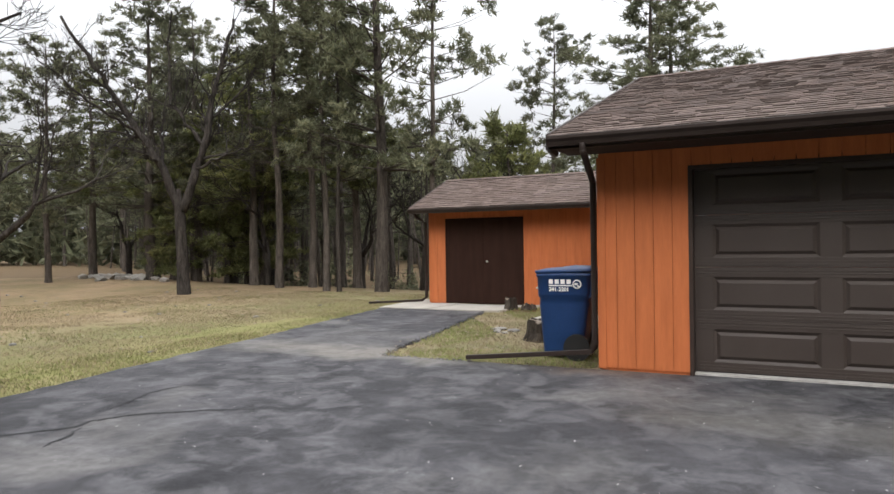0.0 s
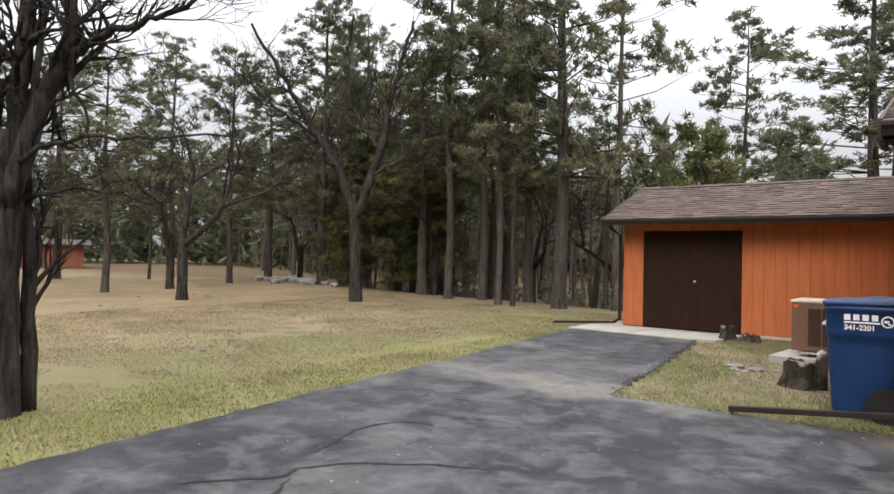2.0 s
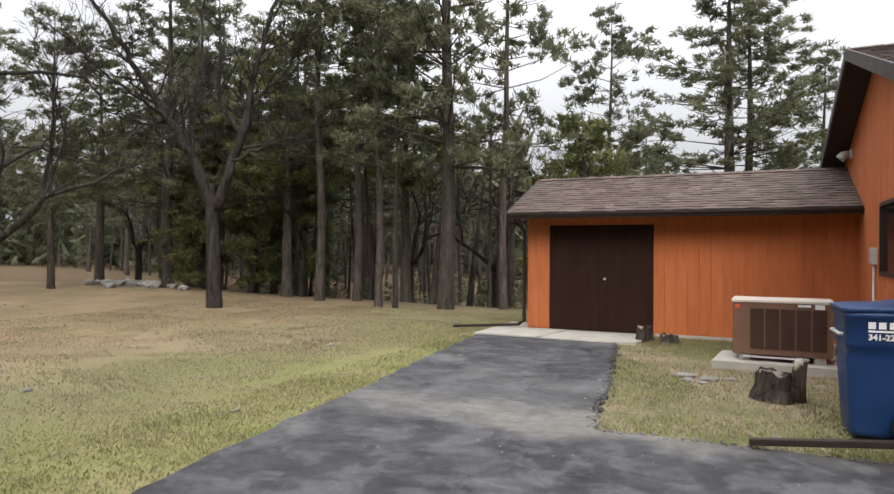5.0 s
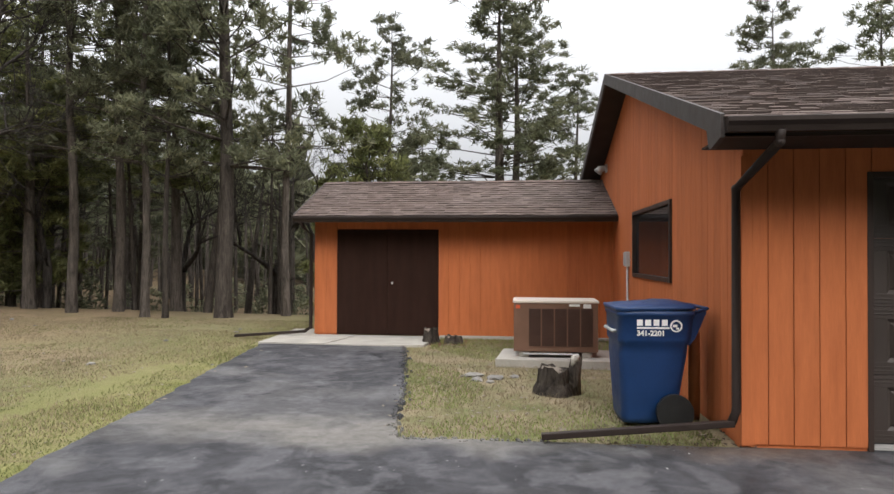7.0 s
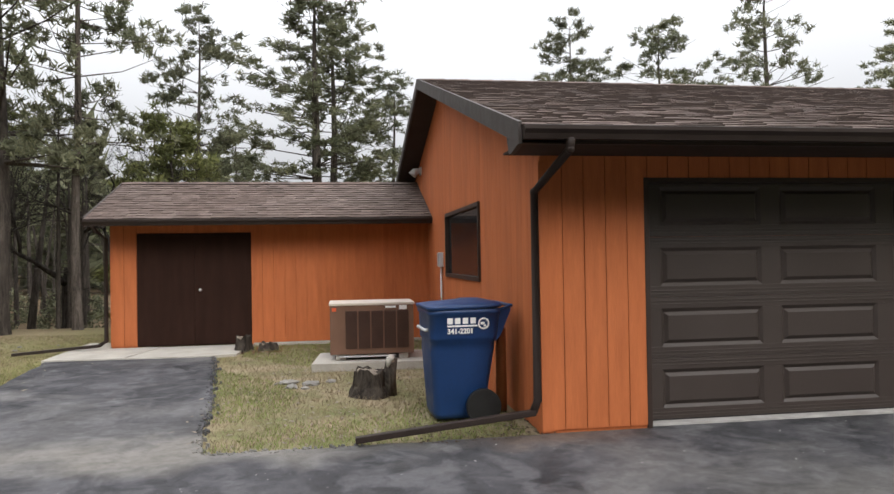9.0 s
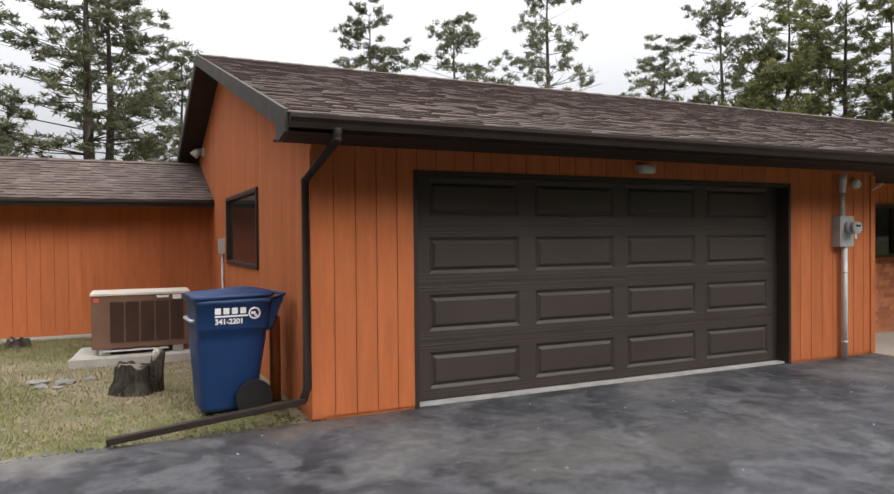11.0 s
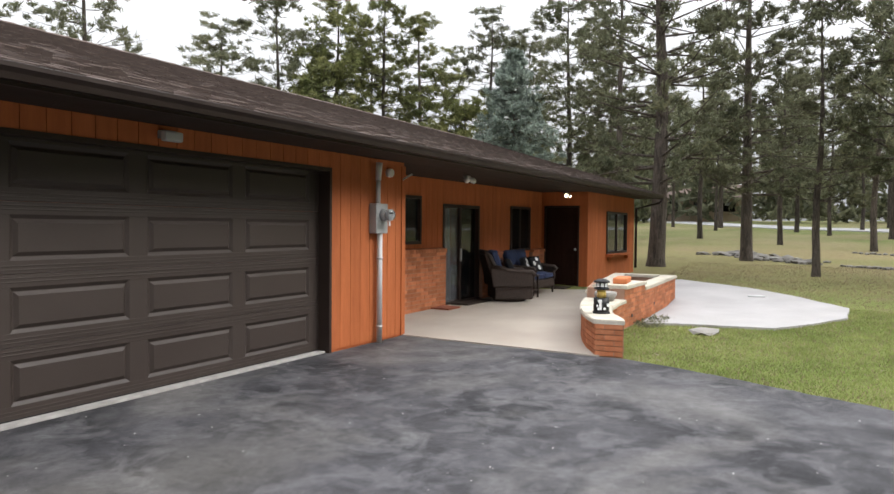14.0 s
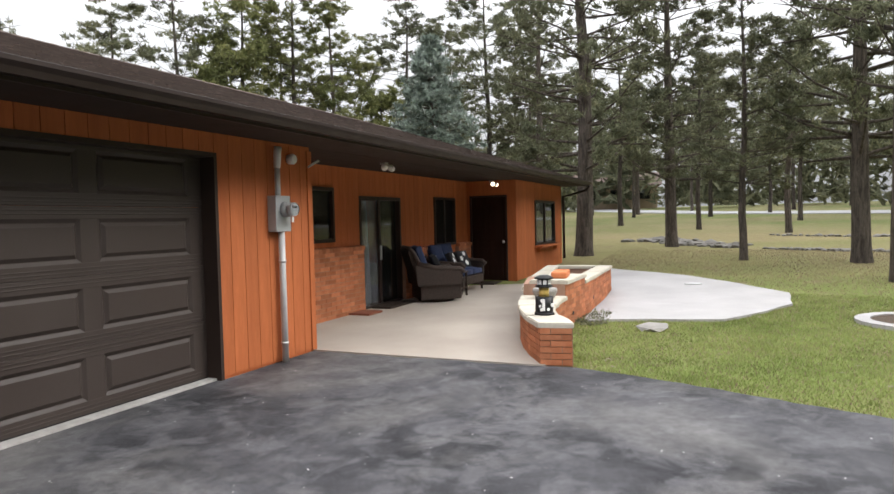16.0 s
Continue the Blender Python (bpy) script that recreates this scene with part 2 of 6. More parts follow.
BROWN = plain("dark_brown_paint", (0.030, 0.019, 0.015), (0.042, 0.027, 0.021), 3, 0.55, bump=0.1)
GUTTER = plain("brown_gutter_metal", (0.024, 0.016, 0.0135), (0.034, 0.024, 0.020), 4, 0.5, 0.0, 0.2, bump=0.05)
FASCIA = plain("faded_brown_fascia", (0.042, 0.034, 0.031), (0.060, 0.048, 0.043), 4, 0.6, bump=0.1)
SOFFIT = plain("brown_soffit", (0.030, 0.019, 0.015), (0.042, 0.027, 0.021), 3, 0.85)
DOOR_STEEL = plain("brown_door_steel", (0.044, 0.0325, 0.0275), (0.053, 0.04, 0.034), 2, 0.5, 0.0, 0.4, bump=0.06, fine=140)
SHED_DOOR = plain("brown_shed_door", (0.021, 0.0095, 0.0065), (0.029, 0.0135, 0.0095), 2, 0.8, 0.0, 0.1, bump=0.2, stretch=(4, 4, 0.6))
WHITE_SEAL = plain("pale_threshold", (0.30, 0.285, 0.265), (0.44, 0.42, 0.40), 7, 0.8)
GALV = plain("galvanised_steel", (0.45, 0.45, 0.445), (0.56, 0.56, 0.55), 9, 0.5, 0.15, 0.5, bump=0.05)
GREY_BOX = plain("grey_enamel", (0.30, 0.31, 0.31), (0.38, 0.39, 0.39), 6, 0.5, 0.1, 0.4, bump=0.05)
GLASS = make_glass("window_glass", (0.12, 0.125, 0.13))
CLEAR = make_glass("clear_glass", (0.62, 0.65, 0.67))
# near-black colour stands in for the darkness of the rooms behind the glass
UNLIT_ROOM = plain("unlit_room_tone", (0.02, 0.018, 0.016), (0.03, 0.026, 0.023), 3, 0.9)
BIN_BLUE = plain("blue_plastic", (0.006, 0.030, 0.10), (0.009, 0.040, 0.135), 3, 0.45, 0, 0.45, bump=0.1, fine=60)
BLACK = plain("black_plastic", (0.012, 0.012, 0.012), (0.02, 0.02, 0.02), 5, 0.5)
WHITE = plain("white_print", (0.75, 0.75, 0.74), (0.82, 0.82, 0.81), 9, 0.6, bump=0.02)
YELLOW = plain("yellow_paint", (0.62, 0.42, 0.10), (0.70, 0.50, 0.16), 9, 0.6)
AC_TAN = plain("tan_enamel", (0.145, 0.078, 0.05), (0.185, 0.10, 0.066), 4, 0.5, 0.0, 0.4, bump=0.05)
AC_TOP = plain("pale_enamel", (0.52, 0.45, 0.38), (0.62, 0.55, 0.47), 4, 0.5, bump=0.05)
AC_GRILLE = plain("brown_grille", (0.06, 0.032, 0.023), (0.085, 0.046, 0.033), 5, 0.6)
RED = plain("red_sticker", (0.55, 0.08, 0.03), (0.62, 0.11, 0.04), 5, 0.5)
WICKER = plain("dark_wicker", (0.028, 0.019, 0.015), (0.055, 0.037, 0.028), 40, 0.6, bump=0.8, fine=120)
CUSHION = plain("blue_cushion", (0.028, 0.04, 0.085), (0.04, 0.055, 0.115), 6, 0.95, bump=0.3)
FLOWER = plain("black_floral_cloth", (0.02, 0.02, 0.022), (0.03, 0.03, 0.033), 6, 0.95)
TERRACOTTA = plain("terracotta", (0.52, 0.16, 0.06), (0.6, 0.21, 0.09), 6, 0.85)
ROCK = plain("grey_rock", (0.16, 0.15, 0.135), (0.28, 0.265, 0.245), 3, 0.9, bump=0.8, fine=25, vary=0.2, per_island=0.2)
SOIL = plain("dark_soil", (0.05, 0.035, 0.025), (0.085, 0.06, 0.04), 8, 0.98, bump=0.8)
CURTAIN = plain("pale_curtain", (0.42, 0.42, 0.41), (0.55, 0.55, 0.54), 4, 0.95, stretch=(5, 5, 0.3))
MAT_RED = plain("rust_doormat", (0.20, 0.07, 0.04), (0.27, 0.10, 0.06), 20, 0.98)
PIPE_RUST = plain("painted_pipe", (0.30, 0.095, 0.03), (0.36, 0.12, 0.045), 6, 0.7)
BARK_PINE = make_bark("pine_bark", (0.04, 0.034, 0.029), (0.125, 0.105, 0.09))
BARK_BARE = make_bark("oak_bark", (0.015, 0.0125, 0.011), (0.078, 0.068, 0.06), 0.06)
STUMP_BARK = make_bark("stump_bark", (0.025, 0.02, 0.017), (0.13, 0.108, 0.088))
PALE_SPLIT = plain("pale_split_wood", (0.42, 0.38, 0.33), (0.56, 0.52, 0.46), 9, 0.9, bump=0.6, stretch=(4, 4, 1))
WOOD_CUT = plain("weathered_wood", (0.20, 0.165, 0.13), (0.32, 0.27, 0.22), 6, 0.95, bump=0.8, stretch=(5, 5, 1))
NEEDLES = make_needles("pine_needles", (0.116, 0.126, 0.078), (0.178, 0.178, 0.11))
NEEDLES_YOUNG = make_needles("young_pine_needles", (0.125, 0.14, 0.055), (0.19, 0.192, 0.08))
NEEDLES_BLUE = make_needles("blue_spruce_needles", (0.15, 0.185, 0.155), (0.24, 0.28, 0.245))
GRASS_DRY = make_needles("dry_grass", (0.25, 0.20, 0.13), (0.34, 0.275, 0.18), 0.18)
GRASS_GREEN = make_needles("green_grass", (0.15, 0.165, 0.062), (0.22, 0.22, 0.095), 0.18)
GRASS_LUSH = make_needles("lush_grass", (0.165, 0.205, 0.062), (0.25, 0.28, 0.10), 0.2)
ROAD_GREY = plain("far_road", (0.30, 0.30, 0.31), (0.36, 0.36, 0.37), 0.5, 0.9)
OLD_ORANGE = plain("faded_orange_siding", (0.19, 0.072, 0.042), (0.24, 0.095, 0.058), 1, 0.9, stretch=(3, 3, 0.5))
HOUSE_TAN = plain("tan_siding", (0.36, 0.28, 0.20), (0.42, 0.33, 0.25), 1, 0.9)
LAMP_ON = make_lamp_glow("lit_lamp", (1.0, 0.82, 0.55), 3.5)


# ---- building helpers ----
def part(name, bm, material, parent=None, label=""):
    """Links a bmesh as one mesh object under a thing or a part."""
    me = bpy.data.meshes.new(name)
    bm.normal_update()
    bm.to_mesh(me)
    bm.free()
    me.materials.append(material)
    ob = new(name, me)
    ob.parent = parent
    if label:
        tagged(ob, label)
    return ob


def solid(name, verts, faces, material, parent=None, smooth=False, edge=None):
    """An object straight from vertices and faces; with edge, every third of six faces takes that material."""
    me = bpy.data.meshes.new(name)
    me.from_pydata(verts, [], faces)
    if smooth:
        me.shade_smooth()
    me.materials.append(material)
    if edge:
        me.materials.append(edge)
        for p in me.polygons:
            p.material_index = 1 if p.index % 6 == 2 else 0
    ob = new(name, me)
    ob.parent = parent
    return ob


def thing(name, label, category, group="", kind=""):
    return tagged(new(name), label, category, group, kind)


def box(bm, x0, x1, y0, y1, z0, z1, bevel=0.0, m=None):
    vs = [bm.verts.new((x, y, z)) for x in (x0, x1) for y in (y0, y1) for z in (z0, z1)]
    fs = [bm.faces.new([vs[i] for i in f]) for f in ((0, 1, 3, 2), (4, 6, 7, 5), (0, 4, 5, 1), (2, 3, 7, 6), (0, 2, 6, 4), (1, 5, 7, 3))]
    if bevel:
        es = list({e for f in fs for e in f.edges})
        r = bmesh.ops.bevel(bm, geom=es, offset=bevel, segments=2, affect="EDGES", profile=0.6)
        vs = list({v for f in r["faces"] for v in f.verts} | {v for v in vs if v.is_valid})
    if m is not None:
        bmesh.ops.transform(bm, matrix=m, verts=vs)
    return vs


def boxed(*args, bevel=0.0):
    bm = bmesh.new()
    box(bm, *args, bevel=bevel)
    return bm


def tube(bm, pts, radii, sides=8, cap=True):
    """A tapered tube along points."""
    pts = [Vector(p) for p in pts]
    rings = []
    for i, p in enumerate(pts):
        d = (pts[min(i + 1, len(pts) - 1)] - pts[max(i - 1, 0)]).normalized()
        a = d.orthogonal() if abs(d.z) > 0.95 else d.cross(Vector((0, 0, 1)))
        a = Vector((1, 0, 0)).cross(d).normalized() if abs(d.z) > 0.95 else a.normalized()
        b = d.cross(a)
        rings.append([bm.verts.new(p + (a * math.cos(t) + b * math.sin(t)) * radii[i]) for t in (2 * math.pi * j / sides for j in range(sides))])
    for r, s in zip(rings, rings[1:]):
        for j in range(sides):
            bm.faces.new((r[j], r[(j + 1) % sides], s[(j + 1) % sides], s[j])).smooth = True
    if cap:
        bm.faces.new(rings[0][::-1])
        bm.faces.new(rings[-1])


def tubed(pts, radii, sides=8):
    bm = bmesh.new()
    if isinstance(radii, (int, float)):
        radii = [radii] * len(pts)
    tube(bm, pts, radii, sides)
    return bm


def prism(bm, poly, z0, z1):
    """An upright prism on a polygon; z0 and z1 may be functions of x, y."""
    lo = [bm.verts.new((x, y, z0(x, y) if callable(z0) else z0)) for x, y in poly]
    hi = [bm.verts.new((x, y, z1(x, y) if callable(z1) else z1)) for x, y in poly]
    n = len(poly)
    for i in range(n):
        bm.faces.new((lo[i], lo[(i + 1) % n], hi[(i + 1) % n], hi[i]))
    top = bm.faces.new(hi)
    bot = bm.faces.new(lo[::-1])
    bmesh.ops.triangulate(bm, faces=[top, bot])
    bmesh.ops.recalc_face_normals(bm, faces=bm.faces[:])


def rough_edge(poly, step, amount, seed=0):
    """The polygon with its edges cut into short steps and jittered."""
    out = []
    rnd = random.Random(seed)
    for (x0, y0), (x1, y1) in zip(poly, poly[1:] + poly[:1]):
        n = max(1, int(math.hypot(x1 - x0, y1 - y0) / step))
        for i in range(n):
            f = i / n
            j = amount if i else amount * 0.3
            out.append((x0 + (x1 - x0) * f + rnd.uniform(-j, j), y0 + (y1 - y0) * f + rnd.uniform(-j, j)))
    return out


def smooth(a, b, v):
    f = min(1, max(0, (v - a) / (b - a)))
    return f * f * (3 - 2 * f)


def ground_z(x, y):
    """Height of the land: flat round the house, rising gently to the east, with a low mound in the west."""
    z = -0.025
    z += 0.035 * max(0, x - 13) * (1 - smooth(60, 120, x)) + 0.035 * 70 * smooth(60, 120, x)
    z += 0.30 * math.exp(-(((x + 24) / 8) ** 2 + ((y - 11) / 7) ** 2))
    near_woods = smooth(10, 22, y) * smooth(2, -8, x)
    z -= 0.9 * near_woods * smooth(-40, -14, x)
    out = smooth(5.2, 9, abs(x - 1.0)) if x < 1 else smooth(8, 12, x)
    z += 0.05 * out * noise.noise((x * 0.35, y * 0.35, 0))
    return z


# ---- land ----
def axis_steps(lo, hi, fine_lo, fine_hi, step):
    v, out = fine_lo, []
    while v <= fine_hi:
        out.append(v)
        v += step
    d = step
    while out[-1] < hi:
        d *= 1.25
        out.append(out[-1] + d)
    d = step
    while out[0] > lo:
        d *= 1.25
        out.insert(0, out[0] - d)
    return out


gx, gy = axis_steps(-900, 900, -32, 40, 0.6), axis_steps(-900, 900, -20, 30, 0.6)
gverts = [(x, y, ground_z(x, y)) for x in gx for y in gy]
gn = len(gy)
gfaces = [(i * gn + j, (i + 1) * gn + j, (i + 1) * gn + j + 1, i * gn + j + 1) for i in range(len(gx) - 1) for j in range(gn - 1)]
ground = tagged(solid("ground", gverts, gfaces, LAWN, smooth=True), "lawn of dry straw-coloured and green grass", "ground", kind="structure")

DRIVE = [(-4.2, -18), (-4.4, -8), (-4.75, -5.4), (-4.95, -3.8), (-5.22, -2.2), (-5.45, -0.6), (-5.62, 0.9), (-5.98, 3.0), (-6.25, 5.0), (-6.38, 5.72),
         (-3.84, 5.66), (-3.5, 3.9), (-3.15, 1.9), (-2.93, 0.3), (-2.85, -0.08), (-1.5, -0.06), (0.0, -0.02), (0.0, 0.2), (7.52, 0.2), (7.52, 0.0),
         (7.46, -2.78), (7.5, -3.14), (7.15, -4.2), (6.72, -5.1), (6.4, -5.9), (5.9, -7.5), (5.5, -10), (5.2, -18)]
bm = bmesh.new()
prism(bm, rough_edge(DRIVE, 0.16, 0.028, 3), -0.12, 0.0)
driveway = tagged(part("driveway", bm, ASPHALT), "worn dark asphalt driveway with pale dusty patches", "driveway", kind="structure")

bm = bmesh.new()
prism(bm, [(7.53, 0.0), (7.53, 1.25), (15.9, 1.25), (15.9, 0.05), (20.1, 0.05), (20.1, -0.2), (14.6, -1.2), (9.2, -2.2), (8.6, -2.45), (8.1, -2.68), (7.47, -2.86)], -0.15, lambda x, y: 0.014 + 0.007 * max(0, x - 8))
patio = tagged(part("patio", bm, CONCRETE), "beige concrete porch floor", "patio", kind="structure")

SLAB = [(10.6, -2.62), (10.95, -3.55), (11.15, -4.5), (12.1, -5.05), (13.1, -5.5), (14.4, -5.54), (15.6, -4.7), (16.9, -3.6), (18.4, -1.75), (17.9, -1.2), (14.6, -1.05), (14.4, -2.3)]
bm = bmesh.new()
prism(bm, rough_edge(SLAB, 0.4, 0.02, 5), lambda x, y: ground_z(x, y) - 0.15, lambda x, y: ground_z(x, y) + 0.04)
tagged(part("terrace_slab", bm, PALE_CONCRETE), "pale grey concrete terrace slab in the lawn", "slab", kind="structure")

for pts in ([(-6.42, 5.68), (-6.5, 7.9), (-5.86, 7.9), (-5.86, 6.99), (-4.98, 6.99), (-5.22, 5.66)], [(-5.19, 5.64), (-4.95, 6.99), (-3.35, 6.99), (-3.5, 5.75), (-3.9, 5.62)]):
    bm = bmesh.new()
    prism(bm, pts, -0.12, 0.022 if pts[0][0] < -6 else 0.018)
    tagged(part("entrance_slab", bm, PAD_CONCRETE), "weathered concrete slab before the shed door", "slab", kind="structure")

# ---- house: plan ----
HX0, HX1, HY1 = 0.0, 20.15, 10.7
EAVE_Y, EAVE_Z, RIDGE_Y, RIDGE_Z = -0.73, 2.55, 5.34, 4.46
ROOF_X0, ROOF_X1 = -0.34, 20.5
SKEW = -0.0227 * (RIDGE_Y - EAVE_Y)
WALL_TOP = 2.42
PITCH = (RIDGE_Z - EAVE_Z) / (RIDGE_Y - EAVE_Y)


def roof_under(y):
    """Height of the underside of the main roof."""
    return EAVE_Z + PITCH * (min(y, 2 * RIDGE_Y - y) - EAVE_Y) - 0.16


def clad(wall, axis, at, out, a0, a1, z0, top, holes=(), width=0.2, gap=0.007, thick=0.014):
    """Upright boards on a wall: along x or y, at a plane, facing out (+1 or -1), round the holes (a0, a1, z0, z1)."""
    cuts = {a0, a1}
    for h in holes:
        cuts |= {h[0], h[1]}
    n = max(1, round((a1 - a0) / width))
    cuts |= {a0 + (a1 - a0) * i / n for i in range(n + 1)}
    cuts = sorted(c for c in cuts if a0 <= c <= a1)
    edges = [cuts[0]]
    for c in cuts[1:]:
        if c - edges[-1] > 0.02:
            edges.append(c)
    for l, r in zip(edges, edges[1:]):
        mid = (l + r) / 2
        spans = [(z0, None)]
        for h in holes:
            if h[0] - 1e-4 <= mid <= h[1] + 1e-4:
                spans = [(z0, h[2]), (h[3], None)]
        for lo, hi in spans:
            tl = hi if hi is not None else top(l)
            tr = hi if hi is not None else top(r)
            if min(tl, tr) - lo < 0.03:
                continue
            l2, r2, p, q = l + gap / 2, r - gap / 2, at, at + out * thick
            if axis == "x":
                vs = [(l2, p, lo), (r2, p, lo), (r2, p, tr), (l2, p, tl), (l2, q, lo), (r2, q, lo), (r2, q, tr), (l2, q, tl)]
            else:
                vs = [(p, l2, lo), (p, r2, lo), (p, r2, tr), (p, l2, tl), (q, l2, lo), (q, r2, lo), (q, r2, tr), (q, l2, tl)]
            solid("board", vs, [(0, 1, 2, 3), (4, 7, 6, 5), (0, 4, 5, 1), (1, 5, 6, 2), (2, 6, 7, 3), (3, 7, 4, 0)], SIDING, wall)


def wall_with_holes(name, label, axis, p0, p1, a0, a1, z0, z1, holes=(), material=None):
    """A thick wall between two planes, with openings through it."""
    bm = bmesh.new()
    def put(l, r, lo, hi):
        if r - l > 1e-4 and hi - lo > 1e-4:
            box(bm, *((l, r, p0, p1) if axis == "x" else (p0, p1, l, r)), lo, hi)
    last = a0
    for h in sorted(holes):
        put(last, h[0], z0, z1)
        put(h[0], h[1], z0, h[2])
        put(h[0], h[1], h[3], z1)
        last = h[1]
    put(last, a1, z0, z1)
    return tagged(part(name, bm, material or SIDING), label, "wall", kind="structure")


GARAGE_DOOR = (0.99, 5.94, -0.1, 2.28)
w = wall_with_holes("wall_garage_front", "orange board siding round the garage door", "x", 0.0, 0.2, 0.0, 7.55, -0.05, WALL_TOP, [GARAGE_DOOR])
clad(w, "x", -0.002, -1, 0.0, 0.99, 0.03, lambda a: WALL_TOP)
clad(w, "x", -0.002, -1, 5.94, 7.55, 0.03, lambda a: WALL_TOP)
clad(w, "x", -0.002, -1, 0.99, 5.94, 2.2, lambda a: WALL_TOP)

GABLE_WINDOW = (2.44, 4.94, 1.235, 2.225)
w = wall_with_holes("wall_gable", "orange board siding of the gable end", "y", 0.02, 0.2, 0.2, HY1, -0.05, WALL_TOP, [GABLE_WINDOW])
bm = bmesh.new()
vs = [bm.verts.new(v) for v in ((0.02, 0.0, WALL_TOP), (0.02, HY1, WALL_TOP), (0.02, RIDGE_Y, roof_under(RIDGE_Y)), (0.2, 0.0, WALL_TOP), (0.2, HY1, WALL_TOP), (0.2, RIDGE_Y, roof_under(RIDGE_Y)))]
for f in ((0, 2, 1), (3, 4, 5), (0, 3, 5, 2), (1, 2, 5, 4), (0, 1, 4, 3)):
    bm.faces.new([vs[i] for i in f])
part("gable_backing", bm, SIDING, w)
clad(w, "y", 0.018, -1, -0.016, 7.04, 0.03, lambda a: roof_under(max(a, 0.0)) + 0.02, [GABLE_WINDOW])
clad(w, "y", 0.018, -1, 7.04, HY1, 2.2, lambda a: roof_under(a) + 0.02)
w.rotation_euler.z = radians(1.3)

PORCH_Y = 1.2
PORCH_HOLES = [(8.55, 9.92, 1.22, 2.08), (10.72, 12.25, 0.06, 1.97), (13.8, 14.95, 0.98, 2.02)]
w = wall_with_holes("wall_porch", "orange board siding at the back of the porch", "x", PORCH_Y, PORCH_Y + 0.2, 7.55, 15.95, -0.05, WALL_TOP, PORCH_HOLES)
clad(w, "x", PORCH_Y - 0.002, -1, 7.75, 10.72, 1.14, lambda a: WALL_TOP, [PORCH_HOLES[0]])
clad(w, "x", PORCH_Y - 0.002, -1, 10.72, 12.25, 1.97, lambda a: WALL_TOP)
clad(w, "x", PORCH_Y - 0.002, -1, 12.25, 15.73, 1.0, lambda a: WALL_TOP, [PORCH_HOLES[2]])

tagged(part("wall_garage_side", boxed(7.35, 7.552, 0.2, PORCH_Y, -0.05, WALL_TOP), SIDING), "orange return wall of the garage", "wall", kind="structure")

w = wall_with_holes("wall_entry", "orange wall round the entrance door", "y", 15.75, 15.95, 0.2, PORCH_Y, -0.05, WALL_TOP, [(0.2, 1.12, 0.06, 2.08)])
WING_WINDOW = (17.3, 19.3, 0.84, 1.98)
w = wall_with_holes("wall_wing", "orange board siding of the bedroom wing", "x", 0.0, 0.2, 15.75, HX1, -0.3, WALL_TOP, [WING_WINDOW])
clad(w, "x", -0.002, -1, 15.75, HX1, 0.1, lambda a: WALL_TOP, [WING_WINDOW])
w = wall_with_holes("wall_east", "orange siding of the far gable end", "y", HX1 - 0.2, HX1, 0.2, HY1, -0.3, WALL_TOP)
bm = bmesh.new()
prism_pts = ((HX1 - 0.2, 0.0, WALL_TOP), (HX1 - 0.2, HY1, WALL_TOP), (HX1 - 0.2, RIDGE_Y, roof_under(RIDGE_Y)), (HX1, 0.0, WALL_TOP), (HX1, HY1, WALL_TOP), (HX1, RIDGE_Y, roof_under(RIDGE_Y)))
vs = [bm.verts.new(v) for v in prism_pts]
for f in ((0, 1, 2), (3, 5, 4), (0, 2, 5, 3), (1, 4, 5, 2), (0, 3, 4, 1)):
    bm.faces.new([vs[i] for i in f])
part("gable_backing", bm, SIDING, w)
wall_with_holes("wall_back", "orange back wall of the house", "x", HY1 - 0.2, HY1, 0.2, HX1 - 0.2, -0.3, WALL_TOP)
tagged(part("house_floor", boxed(0.2, 19.95, 1.4, 10.5, -0.1, 0.03), UNLIT_ROOM), "house floor, near-black to stand for unlit rooms", "floor", kind="structure")
tagged(part("house_ceiling", boxed(0.2, 19.95, 0.2, 10.5, 2.44, 2.5), UNLIT_ROOM), "house ceiling, near-black to stand for unlit rooms", "ceiling", kind="structure")


# ---- roofs ----
def roof_slab(name, label, x0, x1, y_e, z_e, y_r, z_r, thick=0.1, skew=0.0, skew_eave=0.0):
    """One sloping roof deck from the eave up to the ridge."""
    bm = bmesh.new()
    pts = [(x0 + skew_eave, y_e, z_e), (x1, y_e, z_e), (x1, y_r, z_r), (x0 + skew, y_r, z_r)]
    hi = [bm.verts.new(p) for p in pts]
    lo = [bm.verts.new((p[0], p[1], p[2] - thick)) for p in pts]
    bm.faces.new(hi)
    bm.faces.new(lo[::-1])
    for i in range(4):
        bm.faces.new((lo[i], lo[(i + 1) % 4], hi[(i + 1) % 4], hi[i]))
    bmesh.ops.recalc_face_normals(bm, faces=bm.faces[:])
    return tagged(part(name, bm, SHINGLE), label, "roof", kind="structure")


BOX_FACES = [(0, 1, 2, 3), (4, 7, 6, 5), (0, 4, 5, 1), (1, 5, 6, 2), (2, 6, 7, 3), (3, 7, 4, 0)]


